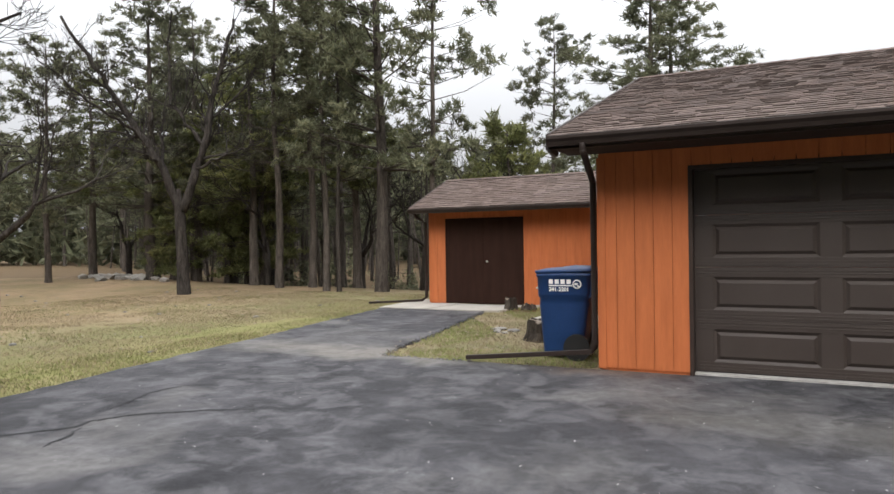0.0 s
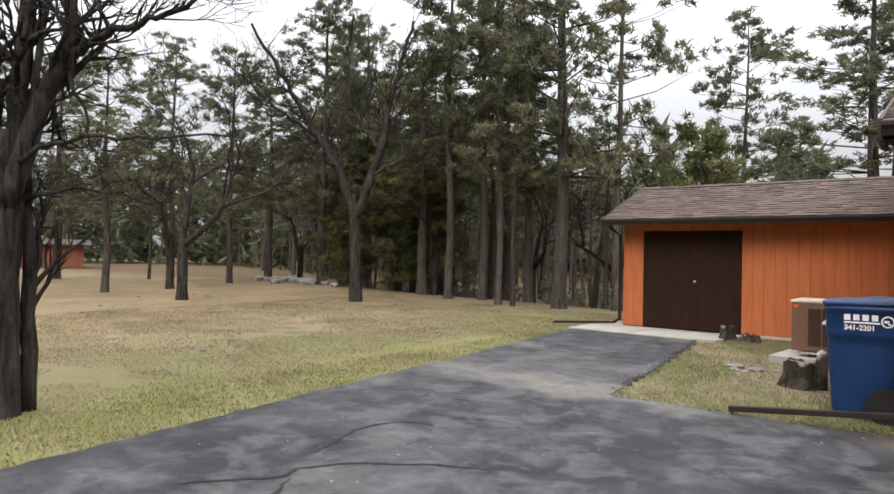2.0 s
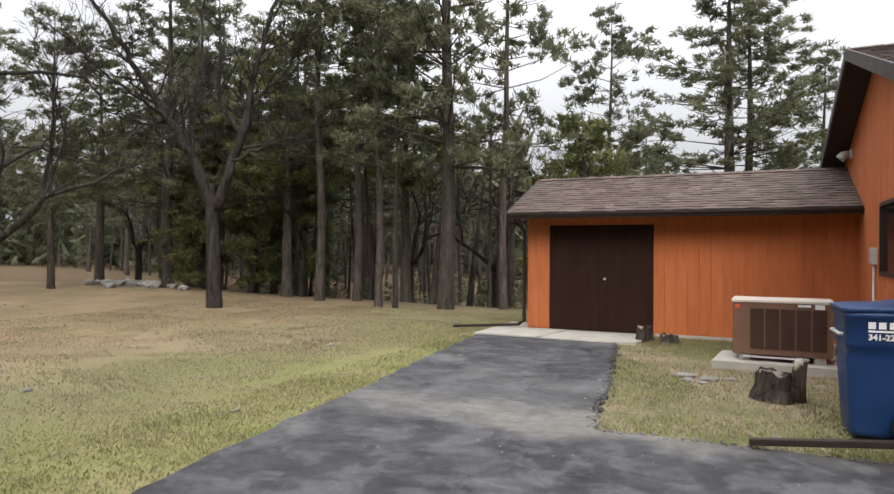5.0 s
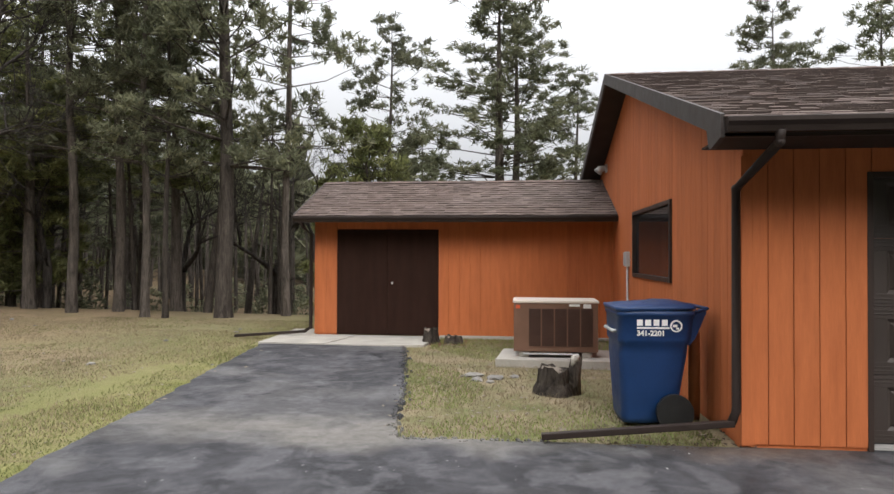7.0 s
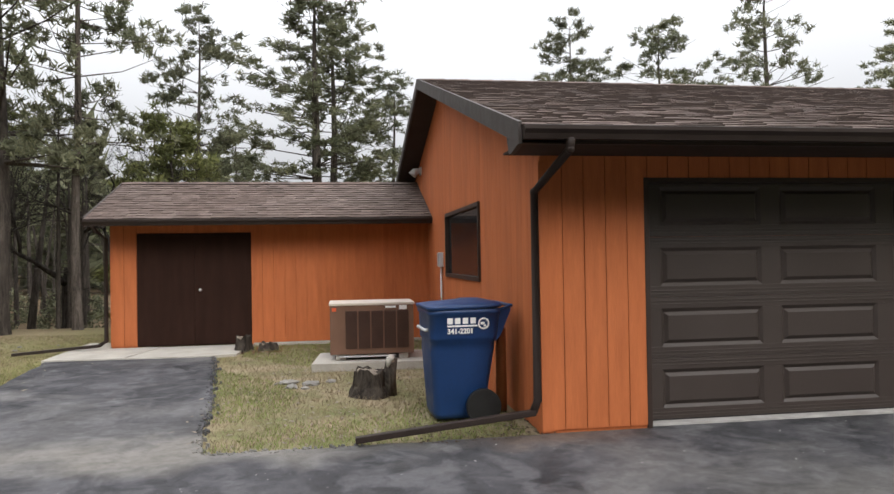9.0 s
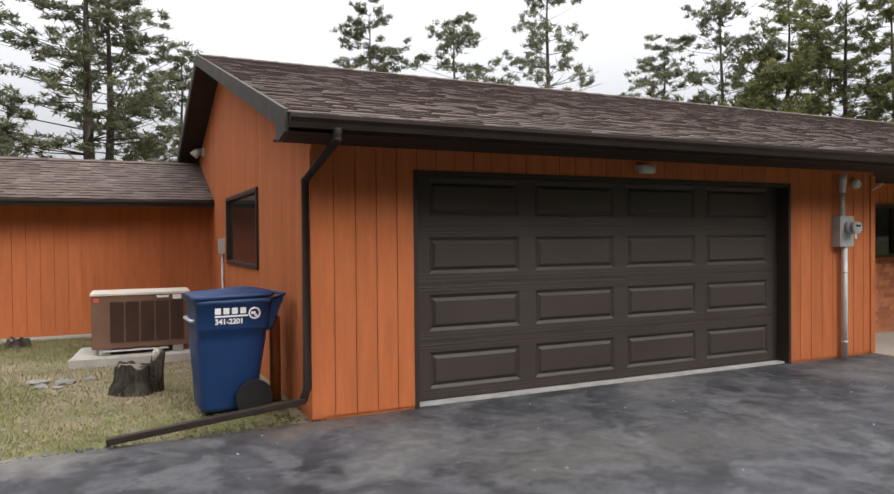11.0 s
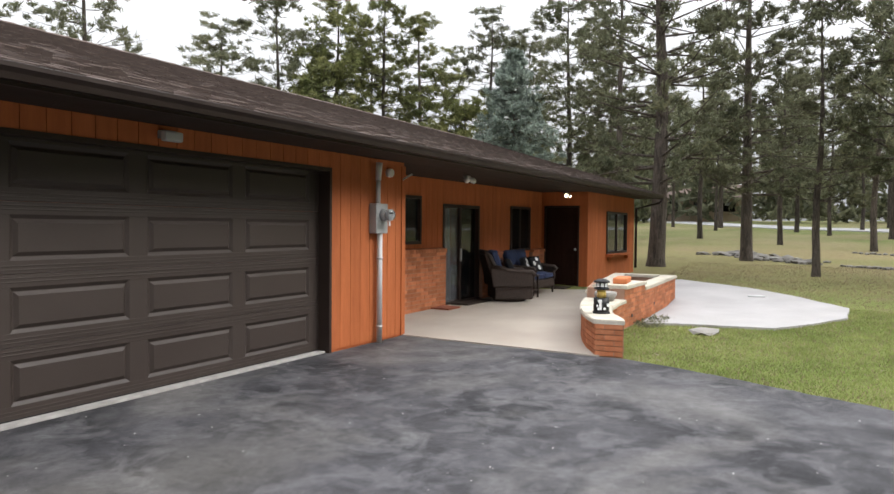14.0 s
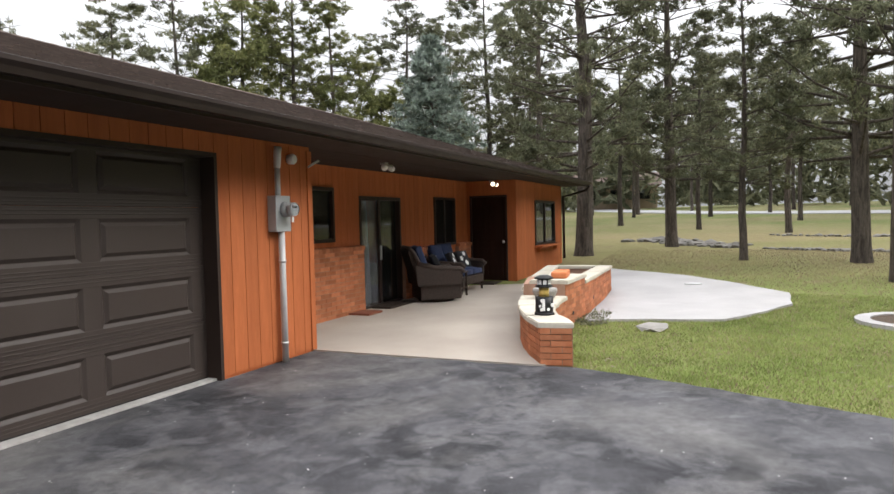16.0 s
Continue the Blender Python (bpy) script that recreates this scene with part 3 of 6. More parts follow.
def shingles(deck, x0, x1, y_e, z_e, y_r, z_r, near, tab=0.19, course=0.142, seed=1, skew=0.0):
    """Lapped shingle tabs on a deck: those within the stretch near are parts, the rest one joined mesh."""
    rnd = random.Random(seed)
    run, rise = y_r - y_e, z_r - z_e
    length = math.hypot(run, rise)
    u, nrm = Vector((0, run / length, rise / length)), Vector((0, -rise / length, run / length))
    base = Vector((0, y_e, z_e))
    verts, faces, shared = [], [], {}
    rows = int(length / course)
    for r in range(rows + 1):
        s0 = r * course - 0.012
        s1 = min(length, s0 + course + 0.03)
        left = x0 + skew * r / rows
        x = left - rnd.uniform(0, tab)
        while x < x1 - 0.02:
            wdt = tab * rnd.uniform(0.75, 1.3)
            a, b = max(x, left) + 0.003, min(x + wdt, x1) - 0.003
            x += wdt
            if b - a < 0.04:
                continue
            t = rnd.choice((0.011, 0.015, 0.02))
            drop = rnd.uniform(-0.006, 0.006)
            quad = [(a, s0 + drop, 0.002), (b, s0 + drop, 0.002), (b, s1, 0.001), (a, s1, 0.001), (a, s0 + drop, t), (b, s0 + drop, t), (b, s1, 0.004), (a, s1, 0.004)]
            pts = [base + u * q[1] + nrm * q[2] + Vector((q[0], 0, 0)) for q in quad]
            # each tab's lower face is coloured dark as its course shadow
            if near[0] <= a and b <= near[1] and r < near[2]:
                solid("shingle", pts, BOX_FACES, SHINGLE, deck, edge=SHINGLE_SHADE)
            else:
                k = len(verts)
                verts.extend(pts)
                faces.extend(tuple(i + k for i in f) for f in BOX_FACES)
    if verts:
        rest = solid("shingle_field", verts, faces, SHINGLE, deck, edge=SHINGLE_SHADE)
        tagged(rest, kind="stuff")


roof_front = roof_slab("roof_front", "low-pitched brown asphalt-shingle roof over garage and porch", ROOF_X0, ROOF_X1, EAVE_Y, EAVE_Z, RIDGE_Y, RIDGE_Z, skew=SKEW)
roof_back = roof_slab("roof_back", "brown shingle roof behind the ridge", ROOF_X0, ROOF_X1, 2 * RIDGE_Y - EAVE_Y, EAVE_Z, RIDGE_Y, RIDGE_Z, skew=SKEW, skew_eave=2 * SKEW)

SH_X0, SH_EY, SH_EZ, SH_RY, SH_RZ = -6.08, 6.54, 2.29, 8.6, 3.11
shed_roof = roof_slab("roof_shed_front", "brown shingle roof of the shed", SH_X0, -0.02, SH_EY, SH_EZ, SH_RY, SH_RZ)
roof_slab("roof_shed_back", "brown shingle roof of the shed, far slope", SH_X0, -0.02, 2 * SH_RY - SH_EY, SH_EZ, SH_RY, SH_RZ)

# ridge caps
for x0, x1, y, z in ((ROOF_X0 + SKEW, ROOF_X1, RIDGE_Y, RIDGE_Z), (SH_X0, -0.02, SH_RY, SH_RZ)):
    bm = bmesh.new()
    n = int((x1 - x0) / 0.2)
    for i in range(n):
        a = x0 + (x1 - x0) * i / n
        b = a + (x1 - x0) / n + 0.03
        lift = 0.004 * (i % 2)
        vs = [bm.verts.new(p) for p in ((a, y - 0.14, z - 0.03 + lift), (a, y, z + 0.022 + lift), (a, y + 0.14, z - 0.03 + lift), (b, y - 0.14, z - 0.026 + lift), (b, y, z + 0.03 + lift), (b, y + 0.14, z - 0.026 + lift))]
        for f in ((0, 3, 4, 1), (1, 4, 5, 2), (0, 1, 2), (5, 4, 3), (0, 2, 5, 3)):
            bm.faces.new([vs[j] for j in f])
    tagged(part("ridge_cap", bm, SHINGLE), "row of brown shingles along the ridge", "ridge cap", kind="structure")

# soffits, fascias, gutters
tagged(part("soffit", boxed(ROOF_X0 + 0.02, ROOF_X1 - 0.02, EAVE_Y + 0.03, -0.018, 2.42, 2.435), SOFFIT), "dark brown boarded soffit of the eave", "soffit", kind="structure")
tagged(part("soffit", boxed(7.56, 15.74, 0.0, PORCH_Y - 0.018, 2.422, 2.437), SOFFIT), "dark brown porch ceiling", "soffit", kind="structure")
tagged(part("fascia", boxed(ROOF_X0, ROOF_X1, EAVE_Y, EAVE_Y + 0.03, 2.405, EAVE_Z - 0.012), BROWN), "dark brown fascia board", "fascia", kind="structure")


def gutter(name, x0, x1, y, z, label):
    """A K-shaped gutter along x, open above, with a rolled lip."""
    prof = [(0.0, 0.0), (0.0, -0.1), (-0.075, -0.1), (-0.09, -0.06), (-0.115, -0.03), (-0.115, 0.0), (-0.105, 0.004), (-0.10, -0.006), (-0.105, -0.028), (-0.08, -0.058), (-0.068, -0.094), (-0.008, -0.094), (-0.008, 0.0)]
    bm = bmesh.new()
    a = [bm.verts.new((x0, y + p, z + q)) for p, q in prof]
    b = [bm.verts.new((x1, y + p, z + q)) for p, q in prof]
    n = len(prof)
    for i in range(n):
        bm.faces.new((a[i], a[(i + 1) % n], b[(i + 1) % n], b[i]))
    for x in (x0, x1):
        cap = [bm.verts.new((x, y + p, z + q)) for p, q in prof[:6]]
        bm.faces.new(cap)
    bmesh.ops.recalc_face_normals(bm, faces=bm.faces[:])
    return tagged(part(name, bm, GUTTER), label, "gutter", kind="structure")


gutter("gutter", ROOF_X0, ROOF_X1, EAVE_Y - 0.002, EAVE_Z - 0.02, "dark brown metal gutter along the eave")
gutter("gutter", SH_X0, -0.02, SH_EY - 0.002, SH_EZ - 0.03, "dark brown metal gutter on the shed eave")


def rake(name, x, y_e, z_e, y_r, z_r, deep, thick, label, skew=0.0):
    """Sloping trim boards along a gable."""
    for s in (1, -1):
        bm = bmesh.new()
        ye = y_e if s == 1 else 2 * y_r - y_e
        lean = 0 if s == 1 else 2 * skew
        pts = [(lean, ye, z_e + 0.02), (skew, y_r, z_r + 0.02), (skew, y_r, z_r - deep), (lean, ye, z_e - deep)]
        vs = [bm.verts.new((xx + o, a, b)) for xx in (x - thick, x) for o, a, b in pts]
        for f in BOX_FACES:
            bm.faces.new([vs[i] for i in f])
        bmesh.ops.recalc_face_normals(bm, faces=bm.faces[:])
        tagged(part(name, bm, FASCIA), label, "trim", kind="structure")


rake("rake_board", ROOF_X0, EAVE_Y - 0.02, EAVE_Z, RIDGE_Y, RIDGE_Z, 0.15, 0.03, "weathered brown rake board on the gable", SKEW)
rake("rake_board", ROOF_X1 + 0.035, EAVE_Y, EAVE_Z, RIDGE_Y, RIDGE_Z, 0.17, 0.035, "brown rake board on the far gable")
rake("rake_board", SH_X0, SH_EY, SH_EZ, SH_RY, SH_RZ, 0.15, 0.03, "brown rake board on the shed gable")
# boxed end of the eave at the gable
bm = bmesh.new()
pts = [(EAVE_Y - 0.02, EAVE_Z - 0.145), (-0.36, EAVE_Z + PITCH * 0.37 - 0.152), (-0.43, 2.365), (-0.5, 2.36)]
vs = [bm.verts.new((xx, a, b)) for xx in (ROOF_X0 - 0.03, ROOF_X0 + 0.01) for a, b in pts]
for f in BOX_FACES:
    bm.faces.new([vs[i] for i in f])
bmesh.ops.recalc_face_normals(bm, faces=bm.faces[:])
tagged(part("eave_return", bm, FASCIA), "weathered brown eave end board", "trim", kind="structure")
# gable soffits
for s in (1, -1):
    bm = bmesh.new()
    ye = EAVE_Y if s == 1 else 2 * RIDGE_Y - EAVE_Y
    lean = 0 if s == 1 else 2 * SKEW
    pts = [(ROOF_X0 + 0.004 + lean, ye, EAVE_Z - 0.115), (0.0, ye, EAVE_Z - 0.115), (0.0, RIDGE_Y, RIDGE_Z - 0.115), (ROOF_X0 + 0.004 + SKEW, RIDGE_Y, RIDGE_Z - 0.115)]
    hi = [bm.verts.new(p) for p in pts]
    lo = [bm.verts.new((p[0], p[1], p[2] - 0.02)) for p in pts]
    bm.faces.new(hi), bm.faces.new(lo[::-1])
    for i in range(4):
        bm.faces.new((lo[i], lo[(i + 1) % 4], hi[(i + 1) % 4], hi[i]))
    bmesh.ops.recalc_face_normals(bm, faces=bm.faces[:])
    tagged(part("gable_soffit", bm, SOFFIT), "dark brown soffit under the gable overhang", "soffit", kind="structure")

# ---- shed ----
SHED_Y, SHED_X = 7.05, -5.82
SHED_DOOR_HOLE = (-5.39, -3.41, -0.1, 2.05)
SHED_TOP = 2.2
w = wall_with_holes("wall_shed_front", "orange board siding of the shed", "x", SHED_Y, SHED_Y + 0.15, SHED_X, 0.0, -0.1, SHED_TOP, [SHED_DOOR_HOLE])
clad(w, "x", SHED_Y - 0.002, -1, SHED_X, -5.39, 0.04, lambda a: SHED_TOP)
clad(w, "x", SHED_Y - 0.002, -1, -3.41, -0.01, 0.04, lambda a: SHED_TOP)
clad(w, "x", SHED_Y - 0.002, -1, -5.39, -3.41, 2.05, lambda a: SHED_TOP)
w = wall_with_holes("wall_shed_side", "orange board siding on the shed's end", "y", SHED_X + 0.002, SHED_X + 0.15, SHED_Y + 0.15, 10.15, -0.1, SHED_TOP)
clad(w, "y", SHED_X, -1, SHED_Y - 0.016, 10.15, 0.04, lambda a: SH_EZ - 0.12 + 0.398 * (min(a, 2 * SH_RY - a) - SH_EY))
wall_with_holes("wall_shed_back", "orange back wall of the shed", "x", 10.0, 10.15, SHED_X + 0.15, 0.0, -0.1, SHED_TOP)
tagged(part("soffit", boxed(SH_X0 + 0.02, -0.02, SH_EY + 0.02, SHED_Y - 0.018, 2.19, 2.202), SOFFIT), "brown soffit of the shed eave", "soffit", kind="structure")
tagged(part("fascia", boxed(SH_X0, -0.02, SH_EY, SH_EY + 0.025, 2.17, SH_EZ - 0.012), BROWN), "dark brown fascia of the shed", "fascia", kind="structure")
tagged(part("foundation", boxed(-3.38, -0.02, SHED_Y - 0.05, SHED_Y - 0.004, -0.1, 0.035), PAD_CONCRETE), "grey concrete footing of the shed", "foundation", kind="structure")


# ---- trees ----
def add_tri_tufts(centres, dirs, n, length, width, rnd, verts, faces, ball=0.1):
    """Bundles of narrow blades round each centre, leaning along its direction."""
    for c, d in zip(centres, dirs):
        for _ in range(n):
            v = Vector((rnd.gauss(0, 1), rnd.gauss(0, 1), rnd.gauss(0, 1))).normalized() + d * 0.25 + Vector((0, 0, 0.3))
            v.normalize()
            side = v.cross(Vector((rnd.gauss(0, 1), rnd.gauss(0, 1), rnd.gauss(0, 1)))).normalized() * width * rnd.uniform(0.7, 1.3)
            o = c + Vector((rnd.gauss(0, ball), rnd.gauss(0, ball), rnd.gauss(0, ball * 0.7)))
            l = length * rnd.uniform(0.6, 1.2)
            k = len(verts)
            verts.extend((o - v * l * 0.25 - side, o - v * l * 0.1 + side, o + v * l))
            faces.append((k, k + 1, k + 2))


def conifer(label, height, crown_from, radius, trunk_r, whorls, per_whorl, tufts, seed, needles, shape="pine", blades=10, blade=0.38, blade_w=0.023, category="tree"):
    """A conifer: tapered trunk with limbs, and a crown of many needle tufts."""
    rnd = random.Random(seed)
    ob = thing("pine_tree" if shape == "pine" else "spruce_tree", label, category)
    bend = [Vector((rnd.uniform(-0.12, 0.12), rnd.uniform(-0.12, 0.12), 0)) for _ in range(6)]
    def axis(h):
        f = h / height * 5
        i = min(4, int(f))
        return bend[i].lerp(bend[i + 1], f - i) * min(1, f) + Vector((0, 0, h))
    def rad(h):
        return max(0.015, trunk_r * (1 - h / height) ** 0.8 + (0.18 * trunk_r * math.exp(-h / 0.2)))
    bm = bmesh.new()
    hs = [-0.3, 0.0, 0.2, 0.5, 1.2] + [height * f for f in (0.15, 0.28, 0.42, 0.56, 0.7, 0.84, 0.97)]
    hs = sorted(hs)
    tube(bm, [axis(max(h, 0)) + Vector((0, 0, min(h, 0))) for h in hs], [rad(max(h, 0)) for h in hs], 9)
    verts, faces = [], []
    for k in range(whorls):
        f = (k + rnd.uniform(-0.3, 0.3)) / whorls
        h = height * (crown_from + (0.985 - crown_from) * max(0, f))
        g = (h / height - crown_from) / (1 - crown_from)
        if shape == "pine":
            reach = radius * (0.55 + 0.45 * math.sin(min(1, g * 1.6 + 0.2) * math.pi * 0.5)) * (1 - max(0, g) ** 1.9) ** 0.8 + 0.25
        else:
            reach = radius * (1 - g) + 0.1
        for j in range(per_whorl):
            az = rnd.uniform(0, 2 * math.pi) if shape == "pine" else 2 * math.pi * (j + rnd.uniform(-0.2, 0.2)) / per_whorl + k
            r = reach * rnd.uniform(0.55, 1.12)
            out = Vector((math.cos(az), math.sin(az), 0))
            start = axis(min(h, height * 0.98))
            lift = (rnd.uniform(-0.15, 0.45) + 0.35 * g) if shape == "pine" else rnd.uniform(-0.25, -0.05) + 0.5 * g
            p1 = start + out * r * 0.5 + Vector((0, 0, lift * r * 0.35))
            p2 = start + out * r + Vector((0, 0, lift * r * (1.0 if shape == "pine" else 0.8)))
            tube(bm, [start, p1, p2], [max(0.012, rad(h) * 0.24), max(0.009, rad(h) * 0.15), 0.006], 4, cap=False)
            centres, dirs = [], []
            m = max(3, int(tufts * (0.4 + 0.6 * r / radius)))
            side_on = Vector((-out.y, out.x, 0))
            if shape == "pine":
                # needles sit in puffs towards the branch ends
                for q in range(max(2, round(m / 3.4))):
                    s = 1.02 - 0.62 * rnd.random() ** 1.3
                    base = start.lerp(p1, s * 2) if s < 0.5 else p1.lerp(p2, s * 2 - 1)
                    puff = base + side_on * rnd.gauss(0, 0.2 * r * (1.25 - s)) + Vector((0, 0, abs(rnd.gauss(0, 0.07 * r))))
                    for _ in range(3):
                        centres.append(puff + Vector((rnd.gauss(0, 0.17), rnd.gauss(0, 0.17), rnd.gauss(0.05, 0.1))))
                        dirs.append((out + Vector((0, 0, 0.6))).normalized())
                add_tri_tufts(centres, dirs, round(blades * 2.2), blade * 0.58, blade_w * 1.15, rnd, verts, faces, 0.07)
                continue
            for q in range(m):
                s = rnd.uniform(0.3, 1.03) ** 0.7
                base = start.lerp(p1, s * 2) if s < 0.5 else p1.lerp(p2, s * 2 - 1)
                side = side_on * rnd.gauss(0, 0.2 * r * (1.1 - s))
                centres.append(base + side + Vector((0, 0, rnd.uniform(-0.12, 0.04))))
                dirs.append((out + side * 0.6).normalized())
            add_tri_tufts(centres, dirs, blades, blade, blade_w, rnd, verts, faces, 0.05)
    part("trunk", bm, BARK_PINE, ob)
    solid("crown", verts, faces, needles, ob)
    return ob


def bare_tree(label, stems, trunk_h, trunk_r, spread, seed, depth=6, lean=(0, 0)):
    """A leafless broadleaf tree, forking into finer and finer twigs."""
    rnd = random.Random(seed)
    ob = thing("bare_tree", label, "tree")
    bm = bmesh.new()
    twigs = bmesh.new()
    def grow(p, d, length, r, level):
        pts, rs = [p], [r]
        q, dd = p, d.copy()
        n = 4 if level > 2 else 3
        for i in range(n):
            dd = (dd + Vector((rnd.gauss(0, 0.16), rnd.gauss(0, 0.16), rnd.gauss(0.03, 0.1)))).normalized()
            q = q + dd * length / n
            pts.append(q)
            rs.append(r * (1 - 0.42 * (i + 1) / n))
        tube(bm if level > 2 else twigs, pts, rs, 8 if level >= depth else (5 if level > 2 else 3), cap=level >= depth)
        if level == 0:
            return
        kids = rnd.choice((2, 3)) if level > 2 else 2
        for i in range(kids):
            ang = rnd.uniform(0.25, 0.75) * spread
            ax = dd.orthogonal()
            ax.rotate(Matrix.Rotation(rnd.uniform(0, 2 * math.pi), 3, dd))
            nd = dd.copy()
            nd.rotate(Matrix.Rotation(ang, 3, ax))
            nd.z += 0.12
            grow(q, nd.normalized(), length * rnd.uniform(0.62, 0.85), max(0.008, rs[-1] * rnd.uniform(0.7, 0.92)), level - 1)
        for i in range(2 if level > 1 else 1):
            at = pts[rnd.randint(1, len(pts) - 1)]
            nd = (dd + Vector((rnd.gauss(0, 0.8), rnd.gauss(0, 0.8), rnd.uniform(-0.1, 0.5)))).normalized()
            grow(at, nd, length * 0.5, max(0.007, rs[-1] * 0.4), max(0, level - 3))
    base = Vector((0, 0, -0.2))
    top = Vector((lean[0], lean[1], trunk_h))
    hs = [i / 22 for i in range(23)]
    n0 = len(bm.verts)
    tube(bm, [base.lerp(top, f) for f in hs], [trunk_r * (1 + 0.45 * math.exp(-f * 9) - 0.1 * f) * (1 - 0.5 * smooth(0.72, 1.0, f)) for f in hs], 20)
    bm.verts.ensure_lookup_table()
    for v in bm.verts[n0:]:
        c = base.lerp(top, (v.co.z + 0.2) / (trunk_h + 0.2))
        f = 1 + 0.16 * noise.noise((v.co.x * 9 + seed, v.co.y * 9, v.co.z * 1.6)) + 0.06 * noise.noise((v.co.x * 24, v.co.y * 24, v.co.z * 5))
        v.co = Vector((c.x + (v.co.x - c.x) * f, c.y + (v.co.y - c.y) * f, v.co.z))
    for s in range(stems):
        az = 2 * math.pi * (s + rnd.uniform(-0.2, 0.2)) / stems
        d = Vector((math.cos(az) * 0.65 * spread, math.sin(az) * 0.65 * spread, 1)).normalized()
        grow(top - Vector((0, 0, 0.6)) + Vector((d.x, d.y, 0)) * trunk_r * 0.5, d, 2.1 * rnd.uniform(0.85, 1.15), trunk_r * 0.74, depth)
    part("trunk", bm, BARK_BARE, ob)
    part("crown", twigs, BARK_BARE, ob)
    return ob


def stand(ob, x, y, size=1.0, turn=0.0, tall=None):
    """Plants a tree; tall stretches its height."""
    ob.location = (x, y, ground_z(x, y))
    ob.rotation_euler = (0, 0, radians(turn))
    ob.scale = (size, size, tall or size)
    return ob


def plant(ob, x, y, size=1.0, turn=0.0, tall=None):
    c = copy_thing(ob, pose(x, y, ground_z(x, y), 0, 0, turn))
    c.scale = (size, size, tall or size)
    return c


P_TALL = "tall ponderosa pine with an open dark-green crown"
P_OPEN = "slender pine with a sparse tufted crown"
P_WOOD = "woodland pine with a bare lower trunk"
P_YOUNG = "bushy young pine with yellowish-green needles"
tall_pine = stand(conifer(P_TALL, 15, 0.25, 3.1, 0.21, 21, 4, 12, 11, NEEDLES), -9.2, 10.3, 1.0, 40)
open_pine = stand(conifer(P_OPEN, 13, 0.26, 2.9, 0.15, 19, 4, 12, 12, NEEDLES), -7.7, 23.6, 1.0, 0)
wood_pine = stand(conifer(P_WOOD, 13, 0.33, 2.4, 0.14, 17, 4, 9, 13, NEEDLES), -13.6, 10.8, 1.0, 0)
young_pine = stand(conifer(P_YOUNG, 6.0, 0.08, 1.7, 0.1, 16, 4, 11, 14, NEEDLES_YOUNG), -17.5, 13.5, 1.0, 0)
broad_pine = stand(conifer("broad ponderosa pine with drooping dark limbs", 14, 0.19, 3.7, 0.28, 21, 4, 15, 15, NEEDLES), 22.3, -0.2, 1.0, 0)
lime_pine = stand(conifer("pine with light yellow-green needles", 14, 0.35, 2.4, 0.18, 20, 4, 12, 16, NEEDLES_YOUNG), 30.1, 16.1, 1.0, 0)
spruce = stand(conifer("blue spruce with a dense conical crown", 9.2, 0.04, 4.0, 0.16, 30, 11, 14, 17, NEEDLES_BLUE, "spruce", 9, 0.24, 0.035), 27.6, 7.4, 1.0, 0)

# skyline behind the house
for src, x, y, s, turn, h in ((tall_pine, -2.8, 21.2, 1.1, 70, 0.84), (tall_pine, -2.2, 22.0, 0.9, 200, 0.78), (open_pine, 0.5, 25, 0.8, 30, 0.72), (open_pine, 10.0, 28.3, 0.95, 110, 1.03), (open_pine, 14.0, 26.6, 1.0, 200, 0.98),
                              (tall_pine, 17.2, 22.6, 0.8, 130, 0.95), (open_pine, 25.6, 23.6, 1.0, 20, 0.9), (open_pine, 26.2, 20.2, 1.0, 160, 1.03), (lime_pine, 28.2, 17.9, 0.9, 90, 0.92),
                              (young_pine, 26.2, 17.0, 1.5, 50, 1.5), (lime_pine, 31.2, 14.5, 0.9, 240, 0.86), (open_pine, 36.7, 12.9, 1.1, 300, 1.02), (open_pine, 36.6, 8.0, 1.1, 75, 1.05),
                              (tall_pine, 33.5, 4.2, 0.85, 190, 0.95), (young_pine, 31, 11.5, 1.4, 10, 1.2), (open_pine, 33, 19, 1.0, 45, 0.9), (young_pine, 24.5, 10.5, 1.0, 80, 0.9)):
    plant(src, x, y, s * 1.2, turn, h * 1.04)

# east lawn
for src, x, y, s, turn, h in ((broad_pine, 25.5, -2.6, 0.75, 80, 0.85), (open_pine, 21.0, -4.85, 0.75, 140, 0.62), (broad_pine, 20.1, -7.5, 0.8, 200, 0.95), (tall_pine, 16.4, -7.6, 0.78, 320, 1.0),
                              (wood_pine, 32.7, -6.7, 1.0, 0, 0.7), (wood_pine, 36, -3, 0.9, 30, 0.75), (wood_pine, 41, 1.5, 1.1, 60, 0.85), (wood_pine, 44, -8, 1.0, 90, 0.75), (wood_pine, 40, -13, 0.8, 10, 0.65),
                              (wood_pine, 38, 6, 1.0, 0, 0.85), (wood_pine, 47, 5, 1.1, 140, 0.8), (wood_pine, 52, -3, 1.1, 120, 0.85), (wood_pine, 50, -15, 1.1, 70, 0.75), (tall_pine, 60, 3, 1.0, 0, 0.8),
                              (wood_pine, 58, -20, 1.0, 200, 1.0), (wood_pine, 63, -9, 1.1, 20, 1.1), (tall_pine, 55, 12, 1.0, 240, 1.0), (wood_pine, 45, 14, 1.1, 50, 1.1), (wood_pine, 48, -5, 0.9, 10, 0.8), (wood_pine, 54, 2.5, 0.9, 100, 0.8), (wood_pine, 57, -7, 1.0, 200, 0.8), (wood_pine, 61, 7, 1.0, 300, 0.85), (wood_pine, 66, -1, 1.0, 50, 0.85), (wood_pine, 70, -14, 1.0, 150, 0.85), (wood_pine, 46, -11, 0.8, 250, 0.7)):
    plant(src, x, y, s, turn, h)

